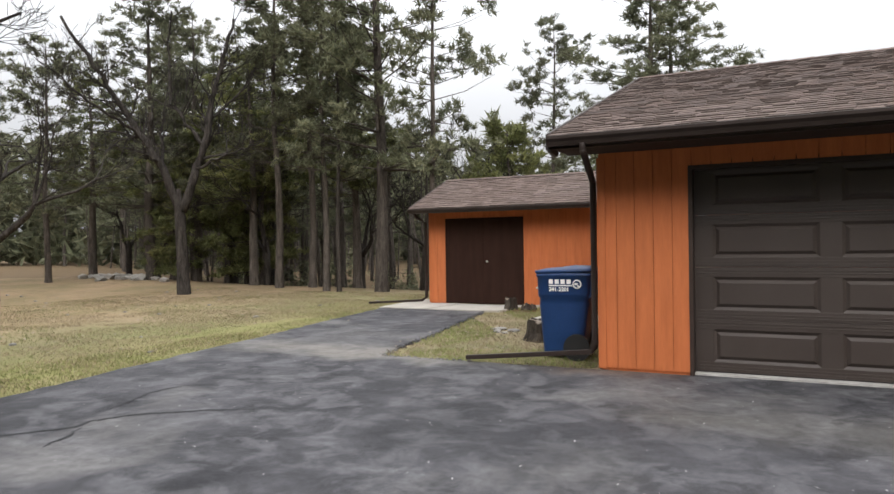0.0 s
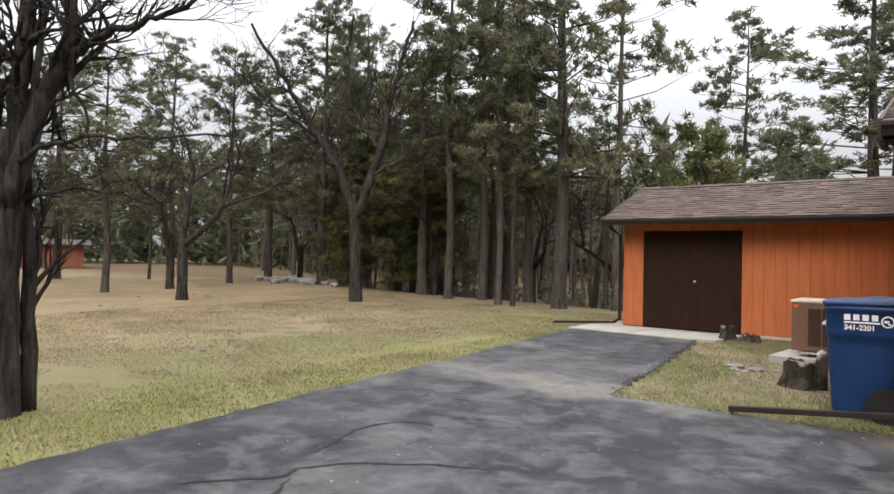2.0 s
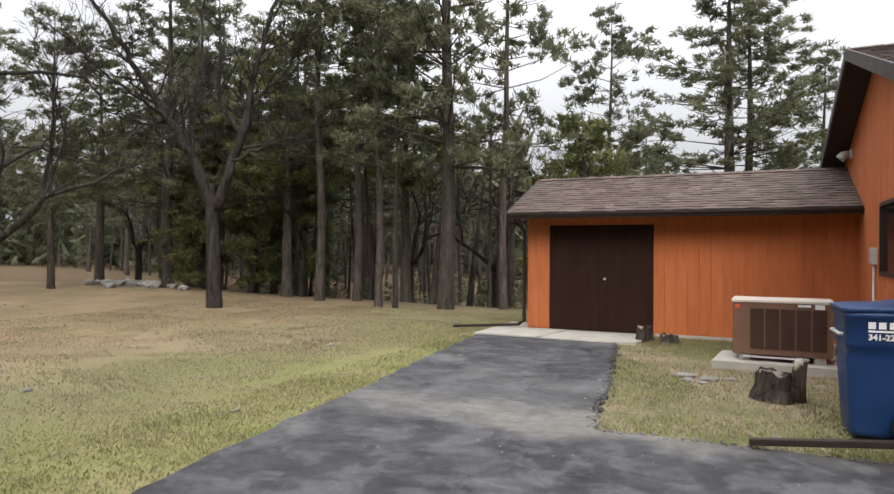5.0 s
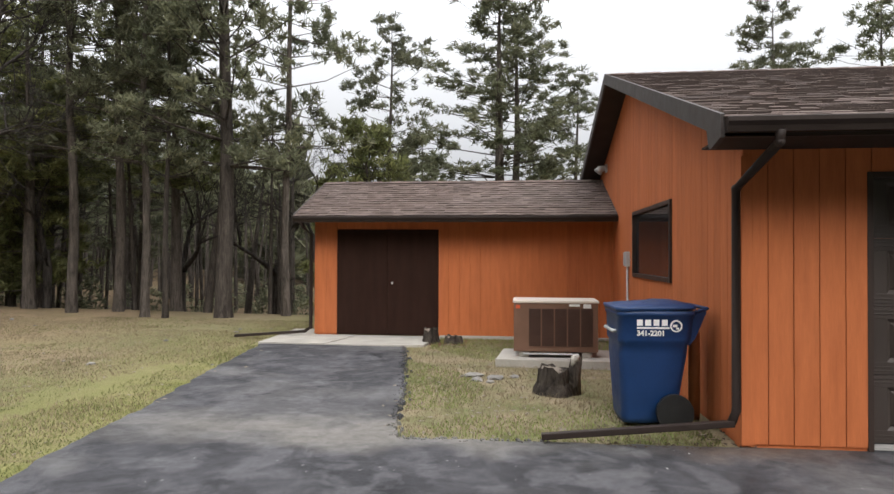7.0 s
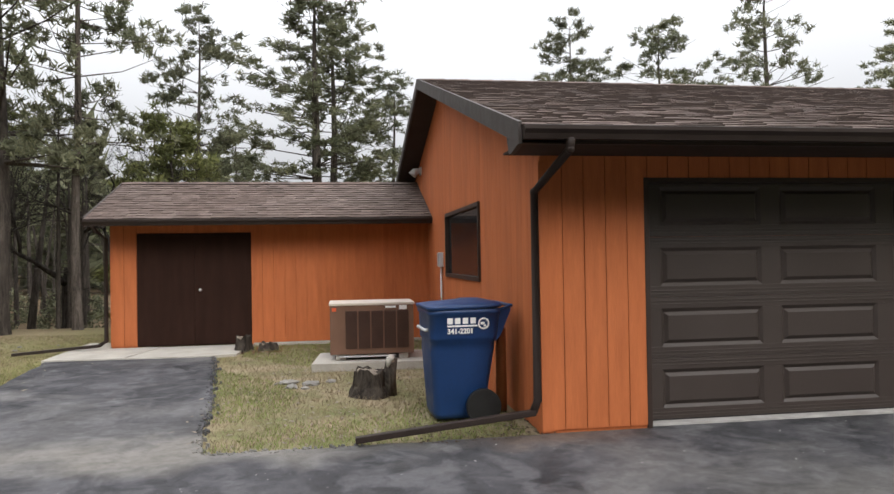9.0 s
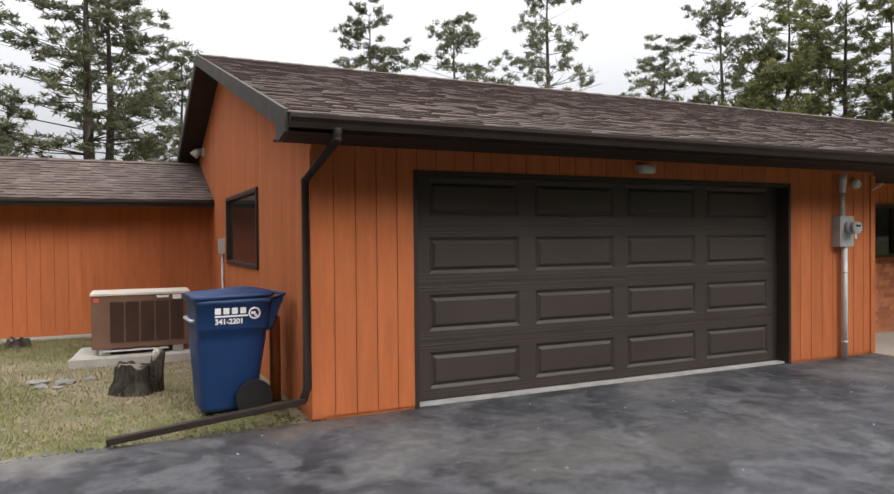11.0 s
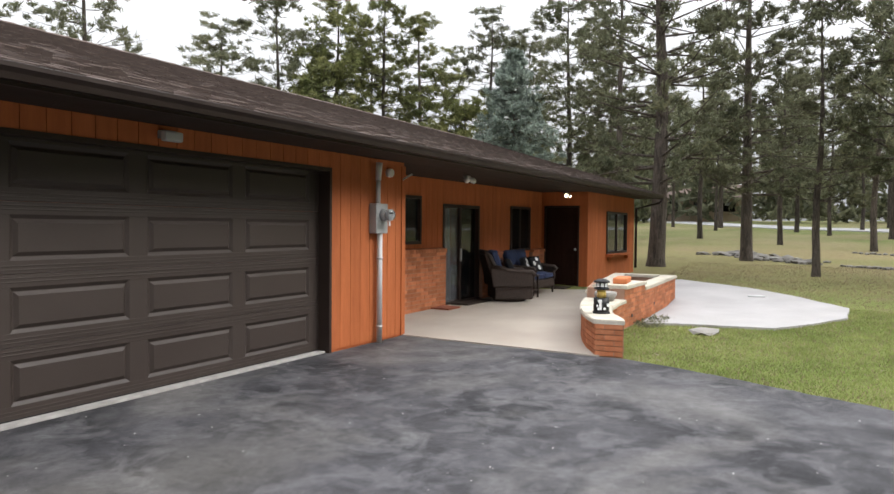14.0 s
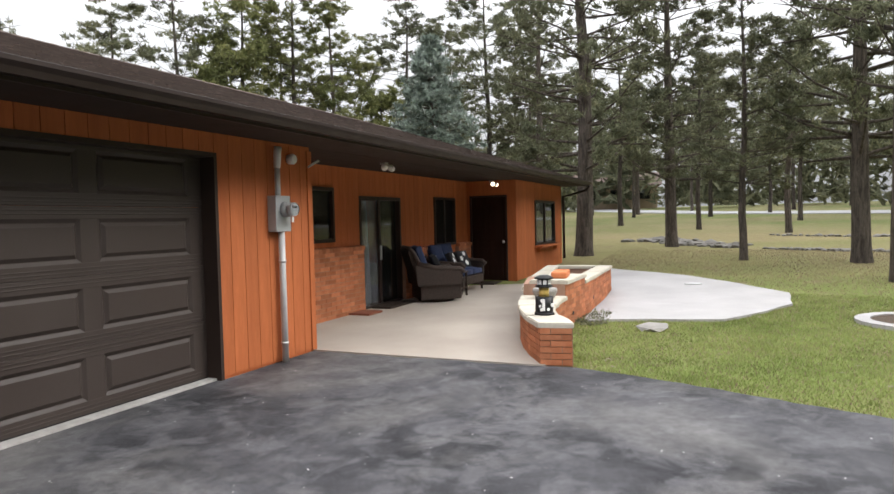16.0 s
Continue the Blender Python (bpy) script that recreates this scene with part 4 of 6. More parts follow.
# west woods
rw = random.Random(7)
spots = [(-9.2, 10.3), (-13.6, 10.8), (-7.7, 23.6), (-17.5, 13.5)]
for src, x, y, s, turn, h in ((wood_pine, -11.2, 10.2, 0.8, 10, 0.9), (wood_pine, -8.1, 11.7, 0.85, 100, 0.95), (wood_pine, -10.5, 9.9, 0.55, 200, 0.8), (wood_pine, -12.8, 11.6, 1.0, 300, 1.0), (tall_pine, -15.0, 16.4, 0.9, 0, 0.8), (young_pine, -19.5, 12.2, 1.1, 120, 1.0),
                              (tall_pine, -19.5, 12.8, 0.9, 70, 0.74), (tall_pine, -22.8, 14.6, 0.9, 170, 0.78), (open_pine, -17.3, 14.4, 0.9, 10, 0.85), (young_pine, -6.6, 14.5, 1.1, 0, 1.0), (tall_pine, -24, 16, 0.9, 0, 0.72), (open_pine, -27, 19, 1.0, 50, 0.9), (tall_pine, -20, 18.5, 0.9, 150, 0.78), (open_pine, -22, 14.5, 0.9, 250, 0.68), (wood_pine, -21.9, 3.5, 0.9, 0, 0.6), (wood_pine, -27.2, 7.8, 0.5, 0, 0.55), (open_pine, -22.5, 8.5, 0.8, 0, 0.7),
                              (young_pine, -16.2, 13.0, 1.2, 30, 1.15), (lime_pine, -15.6, 11.8, 1.0, 0, 0.62), (lime_pine, -12.0, 13.2, 1.0, 90, 0.68), (lime_pine, -18.6, 13.6, 1.0, 200, 0.62), (lime_pine, -24.5, 11.8, 1.0, 300, 0.62), (tall_pine, -20.5, 11.4, 1.0, 250, 0.78), (open_pine, -29, 9.8, 1.0, 90, 0.85), (tall_pine, -33, 6.5, 0.9, 20, 0.7), (open_pine, -31, 3.2, 1.0, 160, 0.7)):
    plant(src, x, y, s, turn, h)
    spots.append((x, y))
tries = 0
while len(spots) < 50 and tries < 4000:
    tries += 1
    x, y = rw.uniform(-62, -3), rw.uniform(9, 50)
    edge = 10.2 if x > -14 else 10.2 + (-14 - x) * 0.45
    if y < edge or any((x - a) ** 2 + (y - b) ** 2 < 5.0 for a, b in spots) or (x > -6 and y < 24):
        continue
    spots.append((x, y))
    near_edge = y - edge < 7
    src = rw.choice((wood_pine, wood_pine, open_pine, wood_pine) if near_edge else (wood_pine, tall_pine, open_pine))
    s = rw.uniform(0.8, 1.15)
    plant(src, x, y, s, rw.uniform(0, 360), s * rw.uniform(0.75, 1.0) * (0.76 if x < -12 else 0.95))
for _ in range(26):
    x, y = rw.uniform(-70, -28), rw.uniform(-12, 20)
    if y > 10 + (-14 - x) * 0.45 or x > -36 or 7 < y < 19:
        continue
    plant(rw.choice((wood_pine, open_pine, young_pine)), x, y, rw.uniform(0.8, 1.1), rw.uniform(0, 360), rw.uniform(0.7, 0.95))

# bare trees on the west lawn
def limbed_tree(label, x, y, trunk, girth, limbs, seed, twigs=16, reach=1.0):
    """A leafless tree from a trunk line and main limbs, (across, back, up) each, with side branches and twigs grown on them."""
    rnd = random.Random(seed)
    ob = thing("bare_tree", label, "tree")
    def jitter(k):
        return Vector((rnd.gauss(0, k), rnd.gauss(0, k), rnd.gauss(0, k)))
    def along(pts, f):
        f *= len(pts) - 1
        i = min(len(pts) - 2, int(f))
        return pts[i].lerp(pts[i + 1], f - i), (pts[i + 1] - pts[i]).normalized()
    def branch(bm, p, d, length, r, level):
        pts = [p]
        for i in range(4):
            d = (d + jitter(0.17) + Vector((0, 0, 0.1))).normalized()
            pts.append(pts[-1] + d * length / 4)
        tube(bm, pts, [max(0.003, r * (1 - 0.2 * i)) for i in range(5)], 5 if r > 0.02 else 3, cap=False)
        if level:
            for _ in range(3 if level > 1 else 4):
                q, e = along(pts, rnd.uniform(0.3, 1.0))
                branch(bm, q, (e + jitter(0.5)).normalized(), length * rnd.uniform(0.45, 0.7), r * 0.55, level - 1)
    bm = bmesh.new()
    line = [Vector(p) for p in trunk]
    hs = [i / 24 for i in range(25)]
    tube(bm, [along(line, f)[0] for f in hs], [girth * (1 + 0.5 * math.exp(-f * 11) - 0.12 * f) * (1 - 0.6 * smooth(0.74, 1, f)) for f in hs], 22)
    for v in bm.verts:
        c = along(line, min(1, max(0, (v.co.z - line[0].z) / (line[-1].z - line[0].z))))[0]
        f = 1 + 0.2 * noise.noise((v.co.x * 8 + seed, v.co.y * 8, v.co.z * 1.3)) + 0.09 * noise.noise((v.co.x * 26, v.co.y * 26, v.co.z * 6))
        v.co = Vector((c.x + (v.co.x - c.x) * f, c.y + (v.co.y - c.y) * f, v.co.z))
    part("trunk", bm, BARK_BARE, ob)
    crown = bmesh.new()
    for pts, r in limbs:
        pts = [Vector(p) for p in pts]
        n = len(pts)
        fine = []
        for i in range(4 * (n - 1) + 1):
            q = along(pts, i / (4 * (n - 1)))[0]
            fine.append(q + (jitter(0.025 * reach) if i else Vector()))
        bm = tubed(fine, [max(0.006, r * (1 - 0.72 * i / (len(fine) - 1))) for i in range(len(fine))], 8)
        part("limb", bm, BARK_BARE, ob)
        for _ in range(twigs if r > 0.03 else (twigs // 2 if r > 0.015 else 1)):
            f = rnd.uniform(0.22, 1.0)
            q, e = along(fine, f)
            length = reach * rnd.uniform(0.5, 1.1) * (1.25 - 0.6 * f) * (1.0 if r > 0.03 else 0.6)
            branch(crown, q, (e * 0.8 + jitter(0.55)).normalized(), length, max(0.006, r * (1 - 0.8 * f) * 0.5), 2 if r > 0.03 else 1)
    part("crown", crown, BARK_BARE, ob)
    ob.matrix_world = Matrix.Translation((x, y, ground_z(x, y))) @ Matrix.Rotation(math.atan2(0.7, 0.72), 4, "Z")
    return ob


# both face the drive: across runs north-east, back north-west
limbed_tree("leafless oak with a forked grey trunk on the lawn", -14.5, 7.4, ((0.05, 0, -0.2), (0, 0, 1.5), (-0.06, 0, 3.2)), 0.175,
            ((((-0.04, 0, 2.5), (-0.5, 0.1, 3.85), (-1.1, 0.2, 4.8), (-1.75, 0.3, 5.8), (-2.3, 0.2, 6.8), (-3.2, 0.1, 8.2)), 0.14),
             (((0.02, 0, 2.5), (0.47, -0.1, 3.85), (0.8, -0.1, 4.9), (0.95, 0, 6.0), (1.25, 0.1, 7.3), (1.6, 0.2, 8.6)), 0.14),
             (((0.7, -0.1, 4.5), (0.2, 0.3, 5.2), (-0.25, 0.5, 5.9), (-0.35, 0.6, 7.4), (-0.2, 0.5, 8.8)), 0.07),
             (((0.4, -0.1, 3.8), (1.1, -0.5, 4.1), (1.7, -0.8, 4.3), (2.4, -1.0, 4.6)), 0.05),
             (((-1.2, 0.2, 4.9), (-1.9, -0.4, 5.3), (-2.8, -0.7, 6.0), (-3.6, -0.8, 6.7)), 0.05),
             (((0.9, 0, 5.4), (1.7, 0.5, 6.2), (2.2, 0.7, 7.2)), 0.05),
             (((-0.5, 0.1, 3.9), (-0.6, 1.0, 5.0), (-0.4, 1.5, 6.6)), 0.06)), 21, 24, 1.35)
limbed_tree("old leafless tree with several dark stems", -6.62, -4.62, ((0, 0, -0.2), (0.01, 0, 1.2), (0.05, 0, 2.55)), 0.2,
            ((((-0.05, 0, 1.7), (-0.07, 0, 2.75), (-0.11, 0.05, 3.5), (-0.15, 0.1, 5.8)), 0.11),
             (((0.07, 0.05, 1.7), (0.11, 0.08, 2.75), (0.14, 0.1, 3.4), (0.2, 0.2, 4.6), (0.15, 0.3, 6.0)), 0.12),
             (((0.09, -0.05, 1.8), (0.42, -0.08, 2.85), (0.6, -0.1, 3.2), (0.66, -0.1, 3.6), (0.75, 0, 5.4)), 0.105),
             (((0.62, -0.1, 3.2), (0.86, -0.2, 3.3), (1.18, -0.3, 3.45), (1.56, -0.4, 3.54), (2.1, -0.5, 3.75)), 0.05),
             (((0.15, -0.1, 2.25), (0.7, -0.3, 2.46), (1.3, -0.4, 2.44), (2.1, -0.5, 2.5)), 0.026),
             (((0.15, 0, 1.9), (0.62, 0.2, 2.08), (0.97, 0.3, 2.04), (1.25, 0.4, 1.95)), 0.02),
             (((0.6, -0.1, 3.1), (0.78, -0.15, 2.8), (0.86, -0.2, 2.42), (0.98, -0.2, 2.1)), 0.022),
             (((-0.1, 0, 2.3), (-0.3, 0, 2.7), (-0.6, 0.1, 3.3), (-0.9, 0.1, 4.4)), 0.07),
             (((0.2, 0.22, -0.1), (0.21, 0.2, 1.2), (0.2, 0.1, 2.4), (0.3, 0.2, 3.8)), 0.085)), 23, 20, 0.66)
oak_small = stand(bare_tree("small leafless oak with crooked branches", 2, 2.2, 0.15, 1.2, 22), -17.85, 3.8, 1.0, 0)

for x, y, s, turn in ((-21, 16.5, 1.0, 20), (-25, 14, 0.9, 100), (-18, 15.5, 0.9, 200), (-12, 13.5, 0.8, 310), (-7.5, 13, 0.8, 60), (-15.5, 12.4, 0.8, 140), (-29, 19, 1.1, 0), (-10, 16, 0.9, 230), (-21.5, 5.5, 0.9, 150), (-28, 3.5, 0.9, 270), (-24, -1.5, 1.0, 330)):
    plant(oak_small, x, y, s, turn, s * 0.95)

# ---- openings ----
def window_in(name, label, axis, plane, out, a0, a1, z0, z1, mullions=(), sill=False, glass=None):
    """A dark-framed window in a wall: frame bars, panes and an optional sill."""
    win = thing(name, label, "window", kind="structure")
    def bar(nm, l, r, lo, hi, p0=-0.03, p1=0.1, mat=BROWN, bev=0.004):
        q = sorted((plane + out * -p0, plane - out * p1))
        bm = boxed(*((l, r, *q) if axis == "x" else (*q, l, r)), lo, hi, bevel=bev)
        return part(nm, bm, mat, win)
    f = 0.055
    bar("window_frame", a0, a1, z1 - f, z1)
    bar("window_frame", a0, a1, z0, z0 + f)
    bar("window_frame", a0, a0 + f, z0 + f, z1 - f)
    bar("window_frame", a1 - f, a1, z0 + f, z1 - f)
    stops = [a0 + f, *mullions, a1 - f]
    for m in mullions:
        bar("mullion", m - 0.025, m + 0.025, z0 + f, z1 - f, -0.01, 0.08)
    for l, r in zip(stops, stops[1:]):
        bar("pane", l, r, z0 + f, z1 - f, -0.0 - 0.03 + 0.05, 0.036, glass or GLASS, 0)
    if sill:
        bar("window_sill", a0 - 0.06, a1 + 0.06, z0 - 0.06, z0, -0.2, 0.0, SIDING, 0.006)
        for c in (a0 + 0.15, a1 - 0.15):
            bar("bracket", c - 0.03, c + 0.03, z0 - 0.16, z0 - 0.06, -0.1, 0.0, SIDING, 0.004)
    return win


gable_window = window_in("window_1", "dark-framed window in the gable wall", "y", 0.004, -1, *GABLE_WINDOW)
gable_window.rotation_euler.z = radians(1.3)
window_in("window_2", "dark kitchen window over the brick wainscot", "x", PORCH_Y - 0.016, -1, 8.55, 9.92, 1.22, 2.08, (9.25,))
window_in("window_3", "dark window behind the porch seats", "x", PORCH_Y - 0.016, -1, 13.8, 14.95, 0.98, 2.02, (14.37,))
window_in("window_4", "dark sliding window of the bedroom wing", "x", -0.016, -1, 17.3, 19.3, 0.84, 1.98, (18.3,), True)

slider = thing("door_1", "dark-framed sliding glass porch door, curtain behind", "door", kind="structure")
for nm, a in (("frame", (10.72, 12.25, 1.17, 1.3, 1.91, 1.97)), ("frame", (10.72, 10.78, 1.17, 1.3, 0.06, 1.91)), ("frame", (12.19, 12.25, 1.17, 1.3, 0.06, 1.91)), ("track", (10.72, 12.25, 1.15, 1.3, 0.03, 0.07)),
              ("stile", (11.42, 11.5, 1.2, 1.25, 0.07, 1.91)), ("stile", (11.5, 11.57, 1.24, 1.29, 0.07, 1.91))):
    part(nm, boxed(*a, bevel=0.004), BROWN, slider)
part("pane", boxed(10.78, 11.42, 1.25, 1.256, 0.07, 1.91), CLEAR, slider)
part("pane", boxed(11.57, 12.19, 1.265, 1.271, 0.07, 1.91), GLASS, slider)
part("handle", boxed(11.44, 11.47, 1.17, 1.2, 0.85, 1.1, bevel=0.006), GALV, slider)
bm = bmesh.new()
prev = None
for i in range(41):
    x = 10.8 + 0.48 * i / 40
    y = 1.34 + 0.025 * math.sin(i * 1.05) + 0.008 * math.sin(i * 2.3)
    cur = (bm.verts.new((x, y, 0.08)), bm.verts.new((x - 0.1 * (i / 40), y, 1.9)))
    if prev:
        bm.faces.new((prev[0], cur[0], cur[1], prev[1])).smooth = True
    prev = cur
curtain = part("curtain", bm, CURTAIN)
sol = curtain.modifiers.new("thickness", "SOLIDIFY")
sol.thickness = 0.004
tagged(curtain, "pale folded curtain behind the sliding door", "curtain")

entry = thing("door_2", "dark brown panelled entrance door, shut", "door", kind="structure")
part("leaf", boxed(15.79, 15.84, 0.24, 1.08, 0.08, 2.04, bevel=0.004), SHED_DOOR, entry)
for z0, z1 in ((0.2, 0.85), (1.0, 1.85)):
    for y0, y1 in ((0.33, 0.62), (0.70, 0.99)):
        part("panel", boxed(15.775, 15.792, y0, y1, z0, z1, bevel=0.007), SHED_DOOR, entry)
for a in ((15.73, 15.86, 0.2, 0.24, 0.06, 2.08), (15.73, 15.86, 1.08, 1.12, 0.06, 2.08), (15.73, 15.86, 0.24, 1.08, 2.04, 2.08), (15.73, 15.86, 0.24, 1.08, 0.05, 0.08)):
    part("frame", boxed(*a, bevel=0.004), BROWN, entry)
bm = bmesh.new()
bmesh.ops.create_uvsphere(bm, u_segments=12, v_segments=8, radius=0.032, matrix=pose(15.74, 0.3, 1.0))
part("handle", bm, GALV, entry, "dull metal knob")

# sectional garage door
gd = thing("garage_door", "dark brown steel garage door with raised panels, closed", "garage door")
COLS = ((1.18, 2.19), (2.38, 3.39), (3.57, 4.58), (4.75, 5.76))
for s in range(4):
    z0, z1 = 0.029 + 0.558 * s, 0.029 + 0.558 * (s + 1)
    lo, hi = z0 + 0.104, z0 + 0.455
    bm = bmesh.new()
    box(bm, 0.995, 5.935, 0.178, 0.19, z0 + 0.001, z1 - 0.001)
    box(bm, 0.995, 5.935, 0.15, 0.18, z0 + 0.002, lo, 0.003)
    box(bm, 0.995, 5.935, 0.15, 0.18, hi, z1 - 0.002, 0.003)
    edges = [0.995] + [v for c in COLS for v in c] + [5.935]
    for l, r in zip(edges[::2], edges[1::2]):
        box(bm, l, r, 0.1502, 0.18, lo, hi)
    sec = part("section", bm, DOOR_STEEL, gd)
    for g in (0.026, 0.056, 0.49, 0.52):
        part("rib", boxed(1.0, 5.93, 0.1455, 0.152, z0 + g, z0 + g + 0.012, bevel=0.003), DOOR_STEEL, sec)
    for a, b in COLS:
        bm = bmesh.new()
        rings = []
        for inset, dep in ((0.0, 0.1495), (0.028, 0.1685), (0.034, 0.1685), (0.064, 0.147), (0.068, 0.1465)):
            rings.append([bm.verts.new((x, dep, z)) for x, z in ((a + inset, lo + inset), (b - inset, lo + inset), (b - inset, hi - inset), (a + inset, hi - inset))])
        for r, q in zip(rings, rings[1:]):
            for i in range(4):
                bm.faces.new((r[i], r[(i + 1) % 4], q[(i + 1) % 4], q[i]))
        bm.faces.new(rings[-1])
        part("panel", bm, DOOR_STEEL, sec)
part("weather_seal", boxed(1.0, 5.93, 0.148, 0.188, 0.004, 0.034), BLACK, gd)
tagged(part("threshold", boxed(0.99, 5.94, 0.04, 0.2, -0.05, 0.022, bevel=0.006), WHITE_SEAL), "pale worn concrete threshold of the garage", "threshold", kind="structure")
for a in ((0.955, 1.0, -0.022, 0.2, 0.0, 2.23), (5.93, 5.975, -0.022, 0.2, 0.0, 2.23), (1.0, 5.93, -0.022, 0.14, 2.185, 2.23)):
    tagged(part("door_jamb", boxed(*a, bevel=0.004), BROWN), "dark brown trim round the garage door", "trim", kind="structure")

# shed door: two flat leaves
sd = thing("shed_door", "plain dark brown double shed door, shut", "door")
for l, r in ((-5.385, -4.402), (-4.398, -3.415)):
    part("leaf", boxed(l, r, 7.03, 7.07, 0.03, 2.04, bevel=0.004), SHED_DOOR, sd)
bm = bmesh.new()
bmesh.ops.create_uvsphere(bm, u_segments=10, v_segments=6, radius=0.025, matrix=pose(-4.3, 7.0, 1.02))
tube(bm, [(-4.3, 7.035, 1.02), (-4.3, 7.0, 1.02)], [0.01, 0.01], 8)
part("knob", bm, GALV, sd, "small metal knob")


# ---- downspouts ----
def downspout(label, pts, radius=0.04, ext=None):
    ds = thing("downspout", label, "downspout")
    part("pipe", tubed(pts, radius, 8), GUTTER, ds)
    for p in pts[1:-1]:
        bm = bmesh.new()
        bmesh.ops.create_uvsphere(bm, u_segments=10, v_segments=8, radius=radius * 1.04, matrix=Matrix.Translation(p))
        part("elbow", bm, GUTTER, ds)
    if ext:
        a, b = Vector(ext[0]), Vector(ext[1])
        m = look(a, b)
        bm = bmesh.new()
        l = (b - a).length
        box(bm, -0.034, 0.034, -0.026, 0.026, -l, 0, 0.007)
        bmesh.ops.transform(bm, matrix=m, verts=bm.verts[:])
        part("extension", bm, GUTTER, ds, "long trough lying on the ground")
    return ds


downspout("dark brown metal downspout at the garage corner, long ground extension", [(0.03, -0.79, 2.45), (0.03, -0.76, 2.36), (-0.055, -0.03, 2.1), (-0.055, -0.03, 0.30), (-0.1, -0.05, 0.2)], 0.037, ((-0.08, -0.05, 0.2), (-1.62, -0.08, 0.05)))
downspout("dark brown downspout at the shed corner", [(-5.95, 6.47, 2.18), (-5.93, 6.6, 2.08), (-5.89, 6.98, 1.95), (-5.89, 6.98, 0.16), (-6.0, 6.95, 0.08)], 0.036, ((-5.98, 6.95, 0.08), (-7.2, 6.45, 0.03)))
downspout("dark brown downspout at the far end of the eave", [(20.42, -0.8, 2.44), (20.4, -0.7, 2.3), (20.22, -0.06, 2.12), (20.22, -0.06, 0.35)], 0.04)

# ---- wheeled bin ----
wb = thing("wheeled_bin", "blue plastic wheeled rubbish bin with white lettering", "rubbish bin")
bm = bmesh.new()
rings = []
for z, w0, d0, off in ((0.02, 0.46, 0.47, -0.02), (0.07, 0.48, 0.50, -0.02), (0.45, 0.55, 0.575, -0.005), (0.66, 0.59, 0.62, 0.005), (0.74, 0.60, 0.62, 0.01), (0.765, 0.645, 0.655, 0.012), (0.80, 0.655, 0.66, 0.014), (1.0, 0.68, 0.68, 0.02), (1.01, 0.705, 0.705, 0.02), (1.055, 0.705, 0.705, 0.02)):
    ring = []
    rr = 0.07
    for cx, cy, a0 in ((1, 1, 0), (-1, 1, 90), (-1, -1, 180), (1, -1, 270)):
        for k in range(5):
            a = radians(a0 + 22.5 * k)
            ring.append(bm.verts.new((off + cx * (d0 / 2 - rr) + rr * math.cos(a), cy * (w0 / 2 - rr) + rr * math.sin(a), z)))
    rings.append(ring)
for r, q in zip(rings, rings[1:]):
    for i in range(20):
        bm.faces.new((r[i], r[(i + 1) % 20], q[(i + 1) % 20], q[i])).smooth = True
bm.faces.new(rings[0][::-1])
bm.faces.new(rings[-1])
body = part("body", bm, BIN_BLUE, wb)
bm = bmesh.new()
rings = []
for z, grow in ((1.057, 0.0), (1.085, 0.012), (1.10, -0.01), (1.118, -0.1), (1.128, -0.25)):
    ring = []
    for cx, cy, a0 in ((1, 1, 0), (-1, 1, 90), (-1, -1, 180), (1, -1, 270)):
        for k in range(5):
            a = radians(a0 + 22.5 * k)
            ring.append(bm.verts.new((0.02 + cx * max(0.03, 0.288 + grow) + 0.07 * math.cos(a), cy * max(0.03, 0.285 + grow) + 0.07 * math.sin(a), z + 0.012 * cx * (grow <= 0))))
    rings.append(ring)
for r, q in zip(rings, rings[1:]):
    for i in range(20):
        bm.faces.new((r[i], r[(i + 1) % 20], q[(i + 1) % 20], q[i])).smooth = True
bm.faces.new(rings[-1])
bm.faces.new(rings[0][::-1])
part("lid", bm, BIN_BLUE, wb)
part("handle", tubed([(0.36, -0.30, 1.04), (0.48, -0.29, 1.075), (0.48, 0.29, 1.075), (0.36, 0.30, 1.04)], 0.017, 8), BIN_BLUE, wb)
for s in (-1, 1):
    bm = bmesh.new()
    vs = [bm.verts.new((x, s * 0.28 + o, z)) for o in (-0.014, 0.014) for x, z in ((0.32, 0.74), (0.37, 0.80), (0.47, 1.03), (0.47, 1.07), (0.32, 1.05))]
    for f in ((0, 1, 2, 3, 4), (9, 8, 7, 6, 5), (0, 5, 6, 1), (1, 6, 7, 2), (2, 7, 8, 3), (3, 8, 9, 4)):
        bm.faces.new([vs[i] for i in f])
    bmesh.ops.recalc_face_normals(bm, faces=bm.faces[:])
    part("gusset", bm, BIN_BLUE, wb)
part("catch_bar", tubed([(-0.31, -0.2, 0.86), (-0.345, -0.19, 0.86), (-0.345, 0.19, 0.86), (-0.31, 0.2, 0.86)], 0.016, 8), GALV, wb, "grey lifting bar")
for s in (-1, 1):
    wh = part("wheel", tubed([(0.18, s * 0.33 - 0.03, 0.14), (0.18, s * 0.33 + 0.03, 0.14)], [0.165, 0.165], 24), BLACK, wb, "black rubber wheel")
    part("hub", tubed([(0.18, s * 0.33 - 0.034, 0.14), (0.18, s * 0.33 + 0.034, 0.14)], [0.06, 0.06], 16), BLACK, wh)
part("axle", tubed([(0.18, -0.33, 0.14), (0.18, 0.33, 0.14)], 0.014, 8), GALV, wb)
FACE = pose(-0.16, -0.337, 0.86, 92.4, 0, 0)
bm = bmesh.new()
for i in range(4):
    box(bm, 0.074 * i, 0.074 * i + 0.052, 0.062, 0.117, 0, 0.003)
